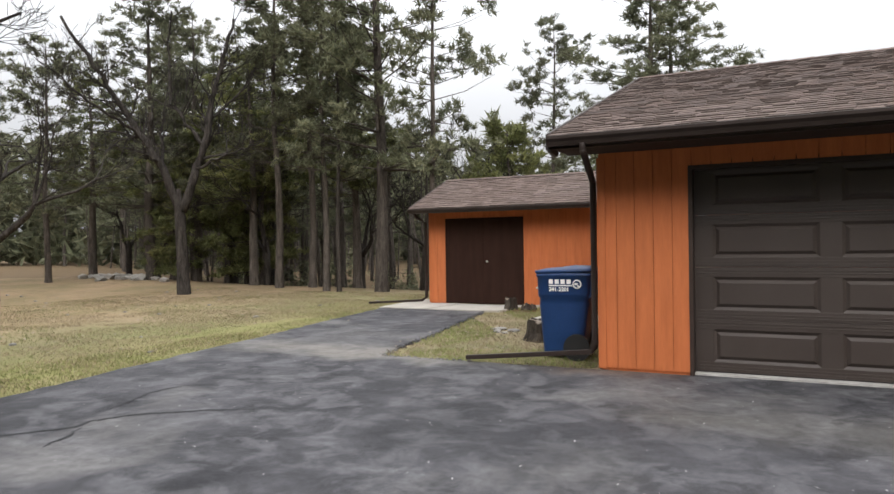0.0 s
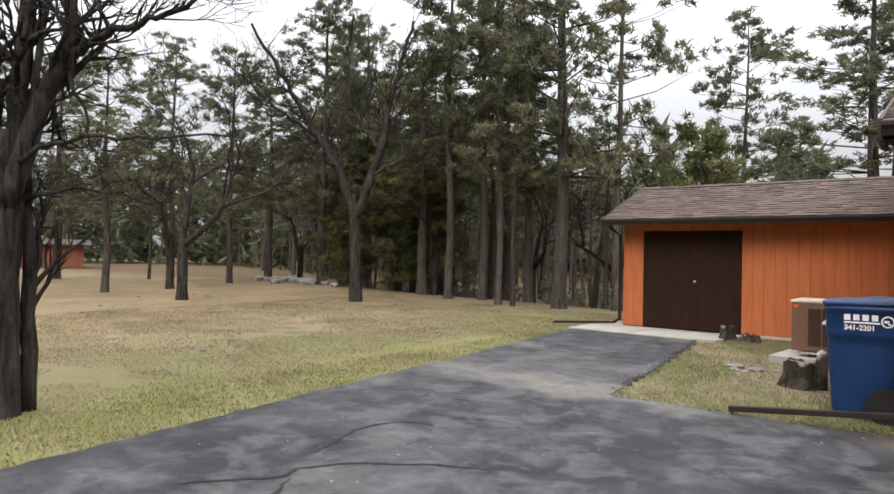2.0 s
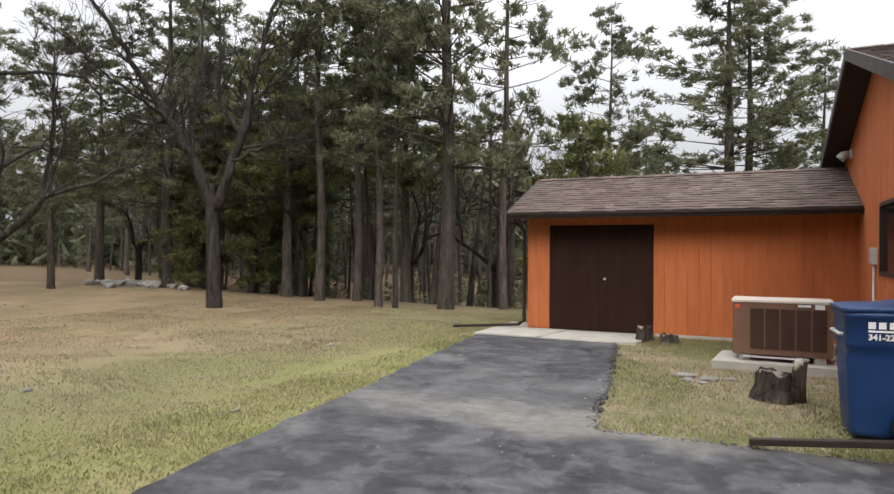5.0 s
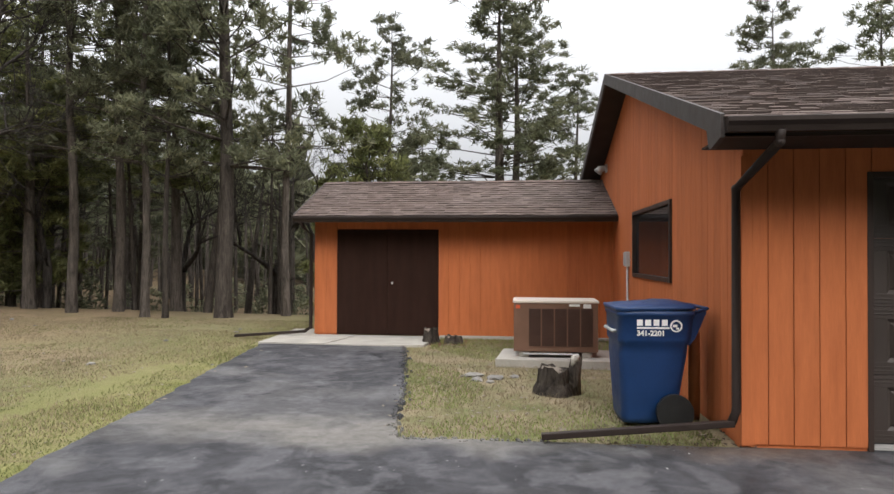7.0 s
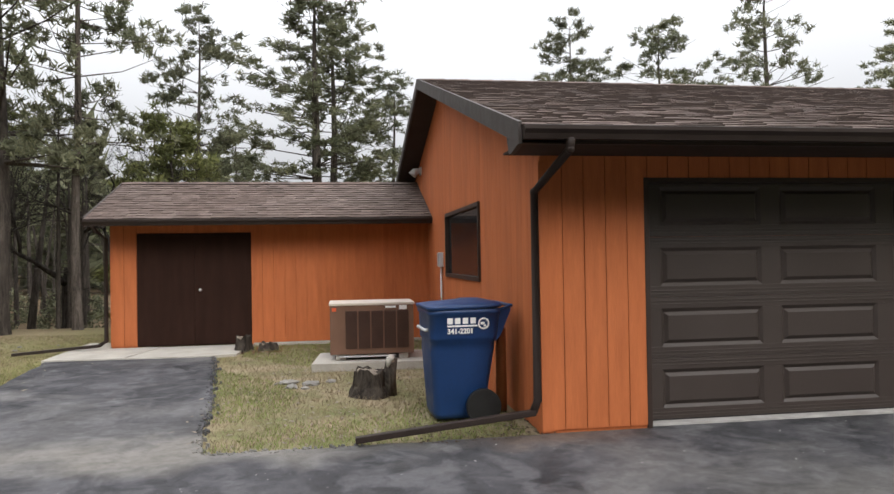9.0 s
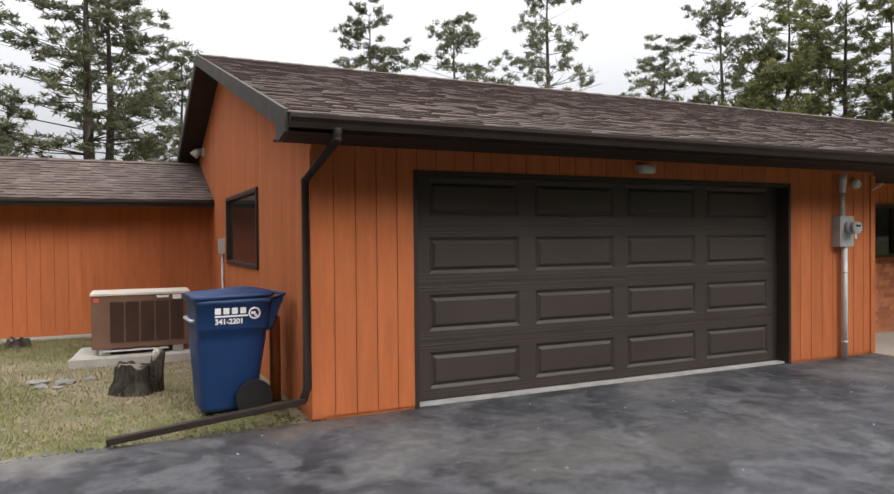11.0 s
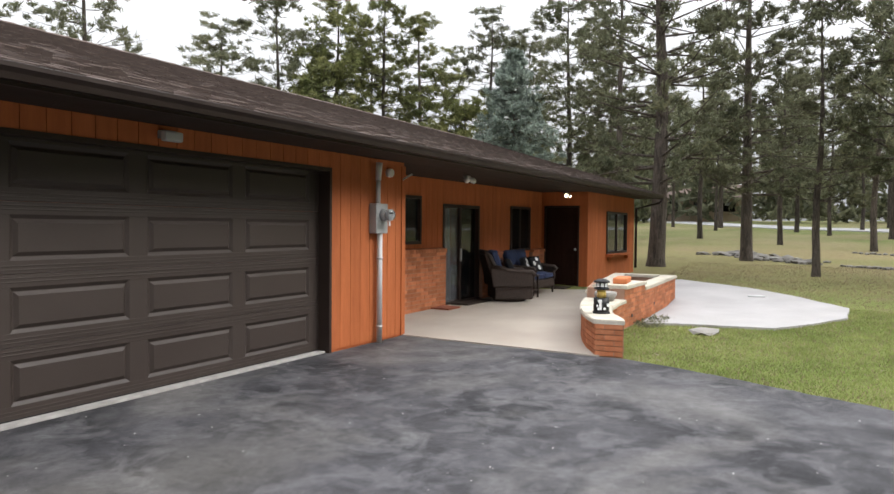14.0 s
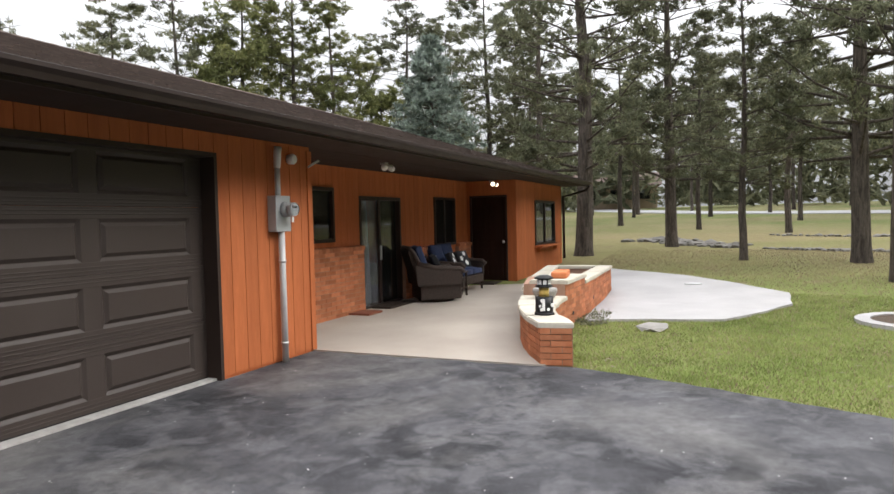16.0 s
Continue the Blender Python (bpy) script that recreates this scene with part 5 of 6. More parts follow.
box(bm, 0.0, 0.29, 0.034, 0.05, 0, 0.003)
bmesh.ops.transform(bm, matrix=FACE, verts=bm.verts[:])
part("logo", bm, WHITE, wb, "white printed mark")
bm = bmesh.new()
bmesh.ops.create_circle(bm, segments=20, radius=0.055, cap_ends=True)
ext = bmesh.ops.extrude_face_region(bm, geom=bm.faces[:])
bmesh.ops.translate(bm, verts=[v for v in ext["geom"] if isinstance(v, bmesh.types.BMVert)], vec=(0, 0, 0.003))
inner = bmesh.ops.inset_region(bm, faces=[f for f in bm.faces if f.normal.z > 0.9], thickness=0.014)
bmesh.ops.delete(bm, geom=[f for f in bm.faces if abs(f.normal.z) > 0.9 and f.calc_area() > 0.004], context="FACES")
box(bm, -0.03, 0.01, -0.01, 0.014, 0, 0.003)
box(bm, 0.0, 0.025, -0.03, -0.012, 0, 0.003)
bmesh.ops.transform(bm, matrix=FACE @ Matrix.Translation((0.35, 0.06, 0)), verts=bm.verts[:])
part("emblem", bm, WHITE, wb, "round white printed emblem")
txt = bpy.data.curves.new("phone", "FONT")
txt.body, txt.size, txt.extrude = "341-2201", 0.066, 0.002
txt.offset = 0.0022
tob = new("phone_number", txt)
tob.matrix_world = FACE @ Matrix.Translation((0.0, -0.028, 0.001))
deps = bpy.context.evaluated_depsgraph_get()
tme = bpy.data.meshes.new_from_object(tob.evaluated_get(deps))
tm = tob.matrix_world.copy()
bpy.data.objects.remove(tob)
tme.transform(FACE @ Matrix.Translation((0.0, -0.028, 0.001)))
tme.materials.clear()
tme.materials.append(WHITE)
pn = new("phone_number", tme)
pn.parent = wb
wb.matrix_world = pose(-0.62, 0.86, 0.0, 0, 0, 4)

# ---- air conditioner on its pad ----
bm = bmesh.new()
prism(bm, rough_edge([(-2.18, 3.86), (-0.5, 3.82), (-0.42, 5.0), (-2.1, 5.0)], 0.3, 0.012, 8), -0.08, 0.085)
tagged(part("concrete_pad", bm, PAD_CONCRETE), "weathered concrete pad under the air conditioner", "pad")
ac = thing("air_conditioner", "tan metal air-conditioner unit with brown grilles on a pad", "air conditioner")
part("cabinet", boxed(-1.93, -0.73, 4.1, 4.82, 0.17, 0.87, bevel=0.012), AC_TAN, ac)
part("top_cover", boxed(-1.945, -0.715, 4.085, 4.835, 0.868, 0.905, bevel=0.01), AC_TOP, ac, "pale top cover")
for i in range(5):
    x0 = -1.71 + 0.185 * i
    gr = part("grille", boxed(x0, x0 + 0.165, 4.09, 4.102, 0.25, 0.79), AC_GRILLE, ac)
    bm = bmesh.new()
    for j in range(22):
        box(bm, x0 + 0.004, x0 + 0.161, 4.082, 4.091, 0.258 + j * 0.0243, 0.268 + j * 0.0243)
    part("louvre", bm, AC_GRILLE, gr)
part("sticker", boxed(-1.90, -1.84, 4.094, 4.1005, 0.79, 0.84), RED, ac, "small red sticker")
part("sticker", boxed(-1.14, -0.99, 4.094, 4.1005, 0.825, 0.855), WHITE, ac, "white label")
part("sticker", boxed(-0.94, -0.83, 4.094, 4.1005, 0.80, 0.86), WHITE, ac, "white label")
part("base_rail", boxed(-1.8, -1.0, 4.08, 4.14, 0.128, 0.152, bevel=0.005), GALV, ac)
for x in (-1.85, -0.95):
    for y in (4.18, 4.68):
        part("foot", boxed(x, x + 0.14, y - 0.05, y + 0.05, 0.085, 0.172, bevel=0.006), PAD_CONCRETE, ac)


# ---- stumps ----
def stump(label, x, y, r, h, seed, split=False):
    rnd = random.Random(seed)
    st = thing("tree_stump", label, "stump")
    bm = bmesh.new()
    rings = []
    for z, f in ((-0.05, 1.35), (0.03, 1.2), (0.1, 1.04), (h * 0.6, 1.0), (h, 0.96)):
        rings.append([bm.verts.new((r * f * (1 + 0.12 * math.sin(3 * a + seed) + rnd.uniform(-0.05, 0.05)) * math.cos(a), r * f * (1 + 0.1 * math.sin(4 * a) + rnd.uniform(-0.05, 0.05)) * math.sin(a), z + (rnd.uniform(-0.05, 0.04) if z == h else 0))) for a in (2 * math.pi * i / 18 for i in range(18))])
    for p, q in zip(rings, rings[1:]):
        for i in range(18):
            bm.faces.new((p[i], p[(i + 1) % 18], q[(i + 1) % 18], q[i]))
    c = bm.verts.new((0, 0, h - 0.03))
    top = []
    for i in range(18):
        top.append(bm.faces.new((rings[-1][i], rings[-1][(i + 1) % 18], c)))
    part("bark", bm, STUMP_BARK, st)
    part("cut_face", tubed([(0, 0, h - 0.045), (0.005, 0, h - 0.012)], [r * 0.86, r * 0.84], 16), WOOD_CUT, st, "weathered cut wood")
    if split:
        bm = bmesh.new()
        tube(bm, [(r * 1.05, -0.02, -0.03), (r * 1.1, 0.0, h * 0.7), (r * 1.3, 0.0, h * 1.5)], [r * 0.5, r * 0.42, r * 0.33], 9)
        part("split_log", bm, STUMP_BARK, st)
        part("split_face", tubed([(r * 0.98, -0.05, h * 1.12), (r * 1.16, -0.045, h * 1.42), (r * 1.28, -0.02, h * 1.54)], [r * 0.08, r * 0.27, r * 0.2], 8), PALE_SPLIT, st, "pale split wood")
    st.location = (x, y, 0)
    return st


stump("split grey tree stump in the grass beside the bin", -1.42, 2.1, 0.19, 0.27, 31, True)
stump("low weathered stump beside the shed door", -3.45, 6.25, 0.13, 0.24, 32)
stump("small flat stump in a heap of chips by the shed door", -3.05, 6.3, 0.14, 0.1, 33)
rk = random.Random(5)


def stones(name, label, category, spots, kind=""):
    """Angular stones, each with its own shape, in one heap or row."""
    verts, faces = [], []
    for x, y, r, flat in spots:
        bm = bmesh.new()
        bmesh.ops.create_icosphere(bm, subdivisions=1, radius=r)
        z = ground_z(x, y)
        sx, sy, a = rk.uniform(0.8, 1.4), rk.uniform(0.7, 1.2), rk.uniform(0, 6.28)
        for v in bm.verts:
            v.co *= rk.uniform(0.75, 1.15)
            px, py = v.co.x * sx, v.co.y * sy
            v.co = Vector((x + px * math.cos(a) - py * math.sin(a), y + px * math.sin(a) + py * math.cos(a), z + v.co.z * flat + r * flat * 0.45))
        k = len(verts)
        bm.verts.index_update()
        verts.extend(v.co.copy() for v in bm.verts)
        faces.extend(tuple(v.index + k for v in f.verts) for f in bm.faces)
        bm.free()
    ob = solid(name, verts, faces, ROCK)
    return tagged(ob, label, category, kind=kind)


for i in range(7):
    stones("stone", "small pale stone in the grass by the stump", "stone", [(-2.25 + rk.uniform(-0.35, 0.4), 2.75 + rk.uniform(-0.3, 0.35), rk.uniform(0.05, 0.13), 0.35)])

# standpipe beside the bin
sp = thing("standpipe", "rusty orange-painted standpipe with a tap against the wall", "standpipe")
part("pipe", tubed([(-0.13, 1.05, -0.02), (-0.13, 1.05, 0.82)], 0.055, 12), PIPE_RUST, sp)
part("tap", tubed([(-0.13, 1.05, 0.80), (-0.13, 1.0, 0.84), (-0.14, 0.93, 0.82)], 0.018, 8), GUTTER, sp)
part("valve", tubed([(-0.13, 1.02, 0.85), (-0.13, 1.02, 0.88)], [0.03, 0.03], 10), RED, sp)

# outlet box and conduit on the gable wall
eb = thing("outlet_box", "grey electrical box with conduit on the gable wall", "electrical box")
part("enclosure", boxed(-0.185, -0.105, 5.28, 5.44, 1.38, 1.62, bevel=0.008), GALV, eb)
part("cover", boxed(-0.2, -0.183, 5.29, 5.43, 1.39, 1.61, bevel=0.006), GREY_BOX, eb)
part("conduit", tubed([(-0.145, 5.36, 1.38), (-0.145, 5.36, 0.1), (-0.3, 5.2, 0.06)], 0.016, 8), GALV, eb)

# flood lamp on the gable
fl = thing("wall_lamp", "pale metal flood lamp under the gable", "lamp")
part("plate", boxed(-0.21, -0.165, 7.82, 7.98, 3.2, 3.36, bevel=0.01), GALV, fl)
part("shade", tubed([(-0.2, 7.9, 3.3), (-0.3, 7.9, 3.27), (-0.36, 7.9, 3.2)], [0.045, 0.075, 0.085], 12), GALV, fl)


def twin_spot(label, x, y, z, lit=False, metal=GALV):
    """A ceiling fixture with two small lamp heads."""
    ob = thing("ceiling_lamp", label, "lamp")
    part("base", tubed([(x, y, z + 0.03), (x, y, z)], [0.06, 0.055], 14), metal, ob)
    for s in (-1, 1):
        part("lamp_head", tubed([(x + s * 0.03, y, z + 0.005), (x + s * 0.07, y - 0.03, z - 0.03), (x + s * 0.11, y - 0.06, z - 0.05)], [0.025, 0.04, 0.052], 12), metal, ob)
        bm = bmesh.new()
        bmesh.ops.create_uvsphere(bm, u_segments=12, v_segments=8, radius=0.045, matrix=Matrix.Translation((x + s * 0.115, y - 0.065, z - 0.055)))
        part("bulb", bm, LAMP_ON if lit else WHITE, ob)
    return ob


twin_spot("twin white spot lamps under the porch soffit", 9.45, 0.0, 2.345)
twin_spot("twin porch lamp, switched on, near the entrance", 15.0, 0.3, 2.345, True)
tw = thing("garage_lamp", "grey floodlight under the eave over the garage door", "lamp")
part("base", boxed(3.55, 3.7, -0.1, -0.02, 2.3, 2.372, bevel=0.008), GREY_BOX, tw)
part("lens", boxed(3.53, 3.72, -0.16, -0.09, 2.27, 2.36, bevel=0.02), GALV, tw)

# ---- electricity meter ----
mt = thing("electricity_meter", "grey electricity meter box with conduit on the siding", "electricity meter")
part("enclosure", boxed(6.88, 7.14, -0.13, -0.018, 1.44, 1.83, bevel=0.008), GREY_BOX, mt)
part("socket", tubed([(7.03, -0.125, 1.68), (7.03, -0.2, 1.68)], [0.085, 0.082], 20), GREY_BOX, mt)
part("dome", tubed([(7.03, -0.2, 1.68), (7.03, -0.27, 1.68), (7.03, -0.285, 1.68)], [0.078, 0.074, 0.06], 20), CLEAR, mt, "clear glass dome")
part("dial", tubed([(7.03, -0.2, 1.68), (7.03, -0.255, 1.68)], [0.07, 0.066], 20), WHITE, mt)
part("display", boxed(6.995, 7.065, -0.259, -0.254, 1.69, 1.715), BLACK, mt)
part("conduit", tubed([(7.03, -0.08, 1.45), (7.03, -0.08, 0.0)], 0.036, 12), GALV, mt)
part("conduit", tubed([(6.99, -0.08, 1.82), (6.99, -0.08, 2.15)], 0.03, 12), GALV, mt)
part("weatherhead", tubed([(6.99, -0.08, 2.13), (6.99, -0.09, 2.3), (6.99, -0.1, 2.365)], [0.036, 0.042, 0.042], 12), GALV, mt)
for z in (0.2, 1.1):
    part("strap", tubed([(7.03, -0.08, z), (7.03, -0.08, z + 0.03)], 0.042, 12), GALV, mt)
part("seal_tag", boxed(7.07, 7.1, -0.2, -0.19, 1.54, 1.6), WHITE, mt)
mt.location.x = -0.15
al = thing("alarm_horn", "round white alarm horn under the eave", "alarm")
part("horn", tubed([(7.14, -0.02, 2.25), (7.14, -0.08, 2.25), (7.14, -0.1, 2.25)], [0.055, 0.06, 0.045], 18), WHITE, al)
part("bracket", tubed([(7.5, -0.02, 2.18), (7.5, -0.1, 2.22), (7.56, -0.14, 2.26)], 0.014, 8), GALV, al)
for x in (0.03, 7.52):
    tagged(part("corner_trim", boxed(x - 0.045, x + 0.045, -0.032, -0.017, 0.02, WALL_TOP - 0.05, bevel=0.003), SIDING), "orange corner trim board", "trim", kind="structure")

# ---- planter wall ----
OUTER = [Vector(p) for p in ((7.56, -3.12), (7.8, -3.03), (8.0, -2.91), (8.2, -2.8), (8.55, -2.67), (8.92, -2.585), (9.5, -2.52), (9.96, -2.5), (11.14, -2.52), (14.37, -2.38))]
INNER = [Vector(p) for p in ((7.5, -2.8), (7.68, -2.7), (7.9, -2.57), (8.3, -2.38), (8.77, -2.2), (9.3, -2.04), (10.0, -1.88), (11.2, -1.6), (12.8, -1.35), (14.4, -1.1))]


def on_outer(x):
    for a, b in zip(OUTER, OUTER[1:]):
        if x <= b.x:
            return a.lerp(b, max(0, (x - a.x) / (b.x - a.x)))
    return OUTER[-1]


def on_inner(x):
    for a, b in zip(INNER, INNER[1:]):
        if x <= b.x:
            return a.lerp(b, max(0, (x - a.x) / (b.x - a.x)))
    return INNER[-1]


def wall_top_at(x):
    return 0.65 if 9.95 < x < 11.15 else (0.44 if x < 9.95 else 0.555)


pw = thing("planter_wall", "curved orange-brick planter wall with pale stone caps", "planter")
core = bmesh.new()
xs = [7.6, 8.0, 8.4, 8.8, 9.3, 9.949, 9.951, 10.5, 11.149, 11.151, 12.0, 13.0, 14.1, 14.35]
for a, b in zip(xs, xs[1:]):
    if b - a < 0.01:
        continue
    t = wall_top_at((a + b) / 2) - 0.05
    if b <= 9.95 or a >= 14.0:
        quads = [[on_outer(a) + Vector((0, 0.012)), on_outer(b) + Vector((0, 0.012)), on_inner(b) - Vector((0, 0.012)), on_inner(a) - Vector((0, 0.012))]]
    else:
        quads = [[on_outer(a) + Vector((0, 0.012)), on_outer(b) + Vector((0, 0.012)), on_outer(b) + Vector((0, 0.2)), on_outer(a) + Vector((0, 0.2))],
                 [on_inner(a) - Vector((0, 0.2)), on_inner(b) - Vector((0, 0.2)), on_inner(b) - Vector((0, 0.012)), on_inner(a) - Vector((0, 0.012))]]
    for q in quads:
        prism(core, [(p.x, p.y) for p in q], -0.1, t)
part("mortar_core", core, MORTAR, pw, "pale mortar")
bm = bmesh.new()
prism(bm, [(9.97, -2.45), (14.0, -2.25), (14.0, -1.35), (11.2, -1.78), (9.97, -1.98)], -0.05, 0.36)
tagged(part("planter_soil", bm, SOIL), "dark bare soil inside the brick planter", "soil")


def cap(points_out, points_in, z, seed):
    """A rough-edged stone slab between two edges."""
    rnd = random.Random(seed)
    bm = bmesh.new()
    poly = [(p.x + rnd.uniform(-0.005, 0.005), p.y - 0.025 + rnd.uniform(-0.006, 0.006)) for p in points_out] + [(p.x + rnd.uniform(-0.005, 0.005), p.y + 0.025 + rnd.uniform(-0.006, 0.006)) for p in reversed(points_in)]
    prism(bm, poly, z, z + 0.055)
    es = [e for e in bm.edges if all(v.co.z > z + 0.05 for v in e.verts) and len(e.link_faces) == 2 and e.calc_face_angle(0) > 0.6]
    bmesh.ops.bevel(bm, geom=es, offset=0.012, segments=2, affect="EDGES")
    part("cap_stone", bm, CAPSTONE, pw)


def span(f, a, b, n=5, shift=0.0):
    return [f(a + (b - a) * i / n) + Vector((0, shift)) for i in range(n + 1)]


cap(span(on_outer, 7.54, 8.18, 8), span(on_inner, 7.48, 7.95, 8), 0.388, 1)
cap(span(on_outer, 8.195, 8.99, 8), span(on_inner, 7.965, 8.83, 8), 0.388, 2)
cap(span(on_outer, 9.005, 9.94, 6), span(on_inner, 8.845, 9.94, 6), 0.388, 6)
for k, (x0, x1) in enumerate(((9.96, 10.9), (10.92, 13.0), (13.02, 14.38))):
    cap(span(on_inner, x0, x1, shift=-0.22), span(on_inner, x0, x1), 0.5, 3 + k)
cap(span(on_outer, 9.96, 11.14), span(on_outer, 9.96, 11.14, shift=0.5), 0.598, 7)
cap(span(on_outer, 11.16, 12.9), span(on_outer, 11.16, 12.9, shift=0.24), 0.5, 8)
cap(span(on_outer, 12.92, 14.38), span(on_outer, 12.92, 14.38, shift=0.24), 0.5, 9)
cap(span(on_outer, 14.08, 14.37, shift=0.3), span(on_inner, 14.08, 14.37, shift=-0.26), 0.502, 10)

# lighthouse ornament
lh = thing("lighthouse_ornament", "black lighthouse garden ornament with white spots and yellow tower", "ornament")
part("base", tubed([(0, 0, 0), (0, 0, 0.02), (0, 0, 0.03)], [0.115, 0.115, 0.1], 8), BLACK, lh)
part("lower_tower", tubed([(0, 0, 0.025), (0, 0, 0.2)], [0.1, 0.098], 20), BLACK, lh)
part("upper_tower", tubed([(0, 0, 0.2), (0, 0, 0.31)], [0.058, 0.055], 16), YELLOW, lh, "yellow tower")
part("gallery", tubed([(0, 0, 0.305), (0, 0, 0.325)], [0.1, 0.1], 8), BLACK, lh)
part("lantern_room", tubed([(0, 0, 0.325), (0, 0, 0.40)], [0.075, 0.075], 8), BLACK, lh)
for i in range(8):
    a = radians(45 * i + 22.5)
    bm = bmesh.new()
    box(bm, 0.066, 0.074, -0.02, 0.02, 0.338, 0.388, 0.0, pose(0, 0, 0, 0, 0, 45 * i + 22.5))
    part("light_pane", bm, WHITE, lh)
part("roof", tubed([(0, 0, 0.398), (0, 0, 0.415), (0, 0, 0.44)], [0.11, 0.105, 0.05], 8), BLACK, lh)
rs = random.Random(9)
for i in range(14):
    a, z, r = rs.uniform(0, 6.28), rs.uniform(0.06, 0.17), rs.uniform(0.014, 0.028)
    d = Vector((math.cos(a), math.sin(a), 0))
    part("spot", tubed([d * 0.095 + Vector((0, 0, z)), d * 0.102 + Vector((0, 0, z))], [r, r * 0.9], 10), WHITE, lh)
bm = bmesh.new()
box(bm, -0.102, -0.095, -0.016, 0.016, 0.05, 0.18, 0.002, pose(0, 0, 0, 0, 0, 10))
part("door", bm, WHITE, lh)
lh.location = (8.1, -2.69, 0.445)

ob = part("terracotta_block", boxed(-0.3, 0.3, -0.11, 0.11, 0, 0.09, bevel=0.02), TERRACOTTA)
tagged(ob, "orange terracotta block lying on the planter cap", "block").matrix_world = pose(10.5, -2.3, 0.655, 0, 0, 8)
tagged(part("stone_bowl", tubed([(9.6, -2.3, 0.443), (9.6, -2.3, 0.54), (9.6, -2.3, 0.58)], [0.12, 0.17, 0.16], 14), ROCK), "rough grey stone bowl on the planter cap", "bowl")
for x, z in ((10.3, 0.16), (11.9, 0.2)):
    p = on_outer(x)
    tagged(part("weep_hole", tubed([(p.x, p.y - 0.012, z), (p.x, p.y - 0.022, z)], [0.03, 0.03], 12), BLACK), "small dark drain pipe end in the planter wall", "drain")

# ---- lawn objects ----
stones("flat_stone", "flat grey stone cover in the lawn", "stone", [(10.25, -3.64, 0.26, 0.22)])
bm = bmesh.new()
tube(bm, [(15.4, -3.85, 0.105), (15.4, -3.85, 0.122)], [0.17, 0.17], 20)
tagged(part("drain_cover", bm, GALV), "round metal drain cover in the slab", "drain cover")
bm = bmesh.new()
n = 28
for i in range(n):
    a = 2 * math.pi * i / n
    bm2 = box(bm, 0.64, 0.83, -0.085, 0.085, -0.06, 0.06, 0.0, pose(11.55, -7.0, ground_z(11.55, -7.0), 0, 0, 360 * i / n))
tagged(part("ring_kerb", bm, PALE_CONCRETE), "pale concrete ring kerb in the lawn", "ring")
bm = bmesh.new()
tube(bm, [(11.55, -7.0, -0.1), (11.55, -7.0, 0.02)], [0.63, 0.63], 24)
tagged(part("ring_soil", bm, SOIL), "dark soil inside the concrete ring", "soil")

heap = []
for i in range(120):
    f = rk.random()
    heap.append((25.6 + 3.2 * f + rk.gauss(0, 0.5), -4.4 + 2.8 * f + rk.gauss(0, 0.5), rk.uniform(0.1, 0.27), rk.uniform(0.25, 0.55)))
stones("rock_heap", "loose heap of flat grey field stones", "rocks", heap, "stuff")
stones("rock_border", "row of grey stones edging a bed", "rocks", [(24.5 - 1.7 * i / 40 + rk.gauss(0, 0.1), -5.5 - 4.2 * i / 40, rk.uniform(0.08, 0.16), 0.5) for i in range(41)], "stuff")
stones("rock_border", "row of grey stones across the east lawn", "rocks", [(31 - 3 * i / 40 + rk.gauss(0, 0.15), -6 - 8 * i / 40, rk.uniform(0.08, 0.16), 0.5) for i in range(41)], "stuff")
stones("rock_heap", "low heap of grey stones on the mound", "rocks", [(-21.5 + rk.gauss(0, 0.9), 11.3 + rk.gauss(0, 0.5), rk.uniform(0.1, 0.3), 0.6) for i in range(40)], "stuff")
stones("field_stones", "scattered small pale stones on the lawn", "stones", [(rk.uniform(-20, -6), rk.uniform(-2, 9.5), rk.uniform(0.02, 0.06), 0.5) for i in range(50)], "stuff")


# ---- porch furniture ----
def cushion_at(name, m, sx, sy, sz, parent, mat=CUSHION, label=""):
    bm = bmesh.new()
    box(bm, -sx / 2, sx / 2, -sy / 2, sy / 2, -sz / 2, sz / 2)
    bmesh.ops.subdivide_edges(bm, edges=bm.edges[:], cuts=3, use_grid_fill=True)
    for v in bm.verts:
        fx, fy = abs(v.co.x) * 2 / sx, abs(v.co.y) * 2 / sy
        v.co.z *= 1.15 - 0.5 * max(fx, fy) ** 3
    for f in bm.faces:
        f.smooth = True
    bmesh.ops.transform(bm, matrix=m, verts=bm.verts[:])
    return part(name, bm, mat, parent, label)


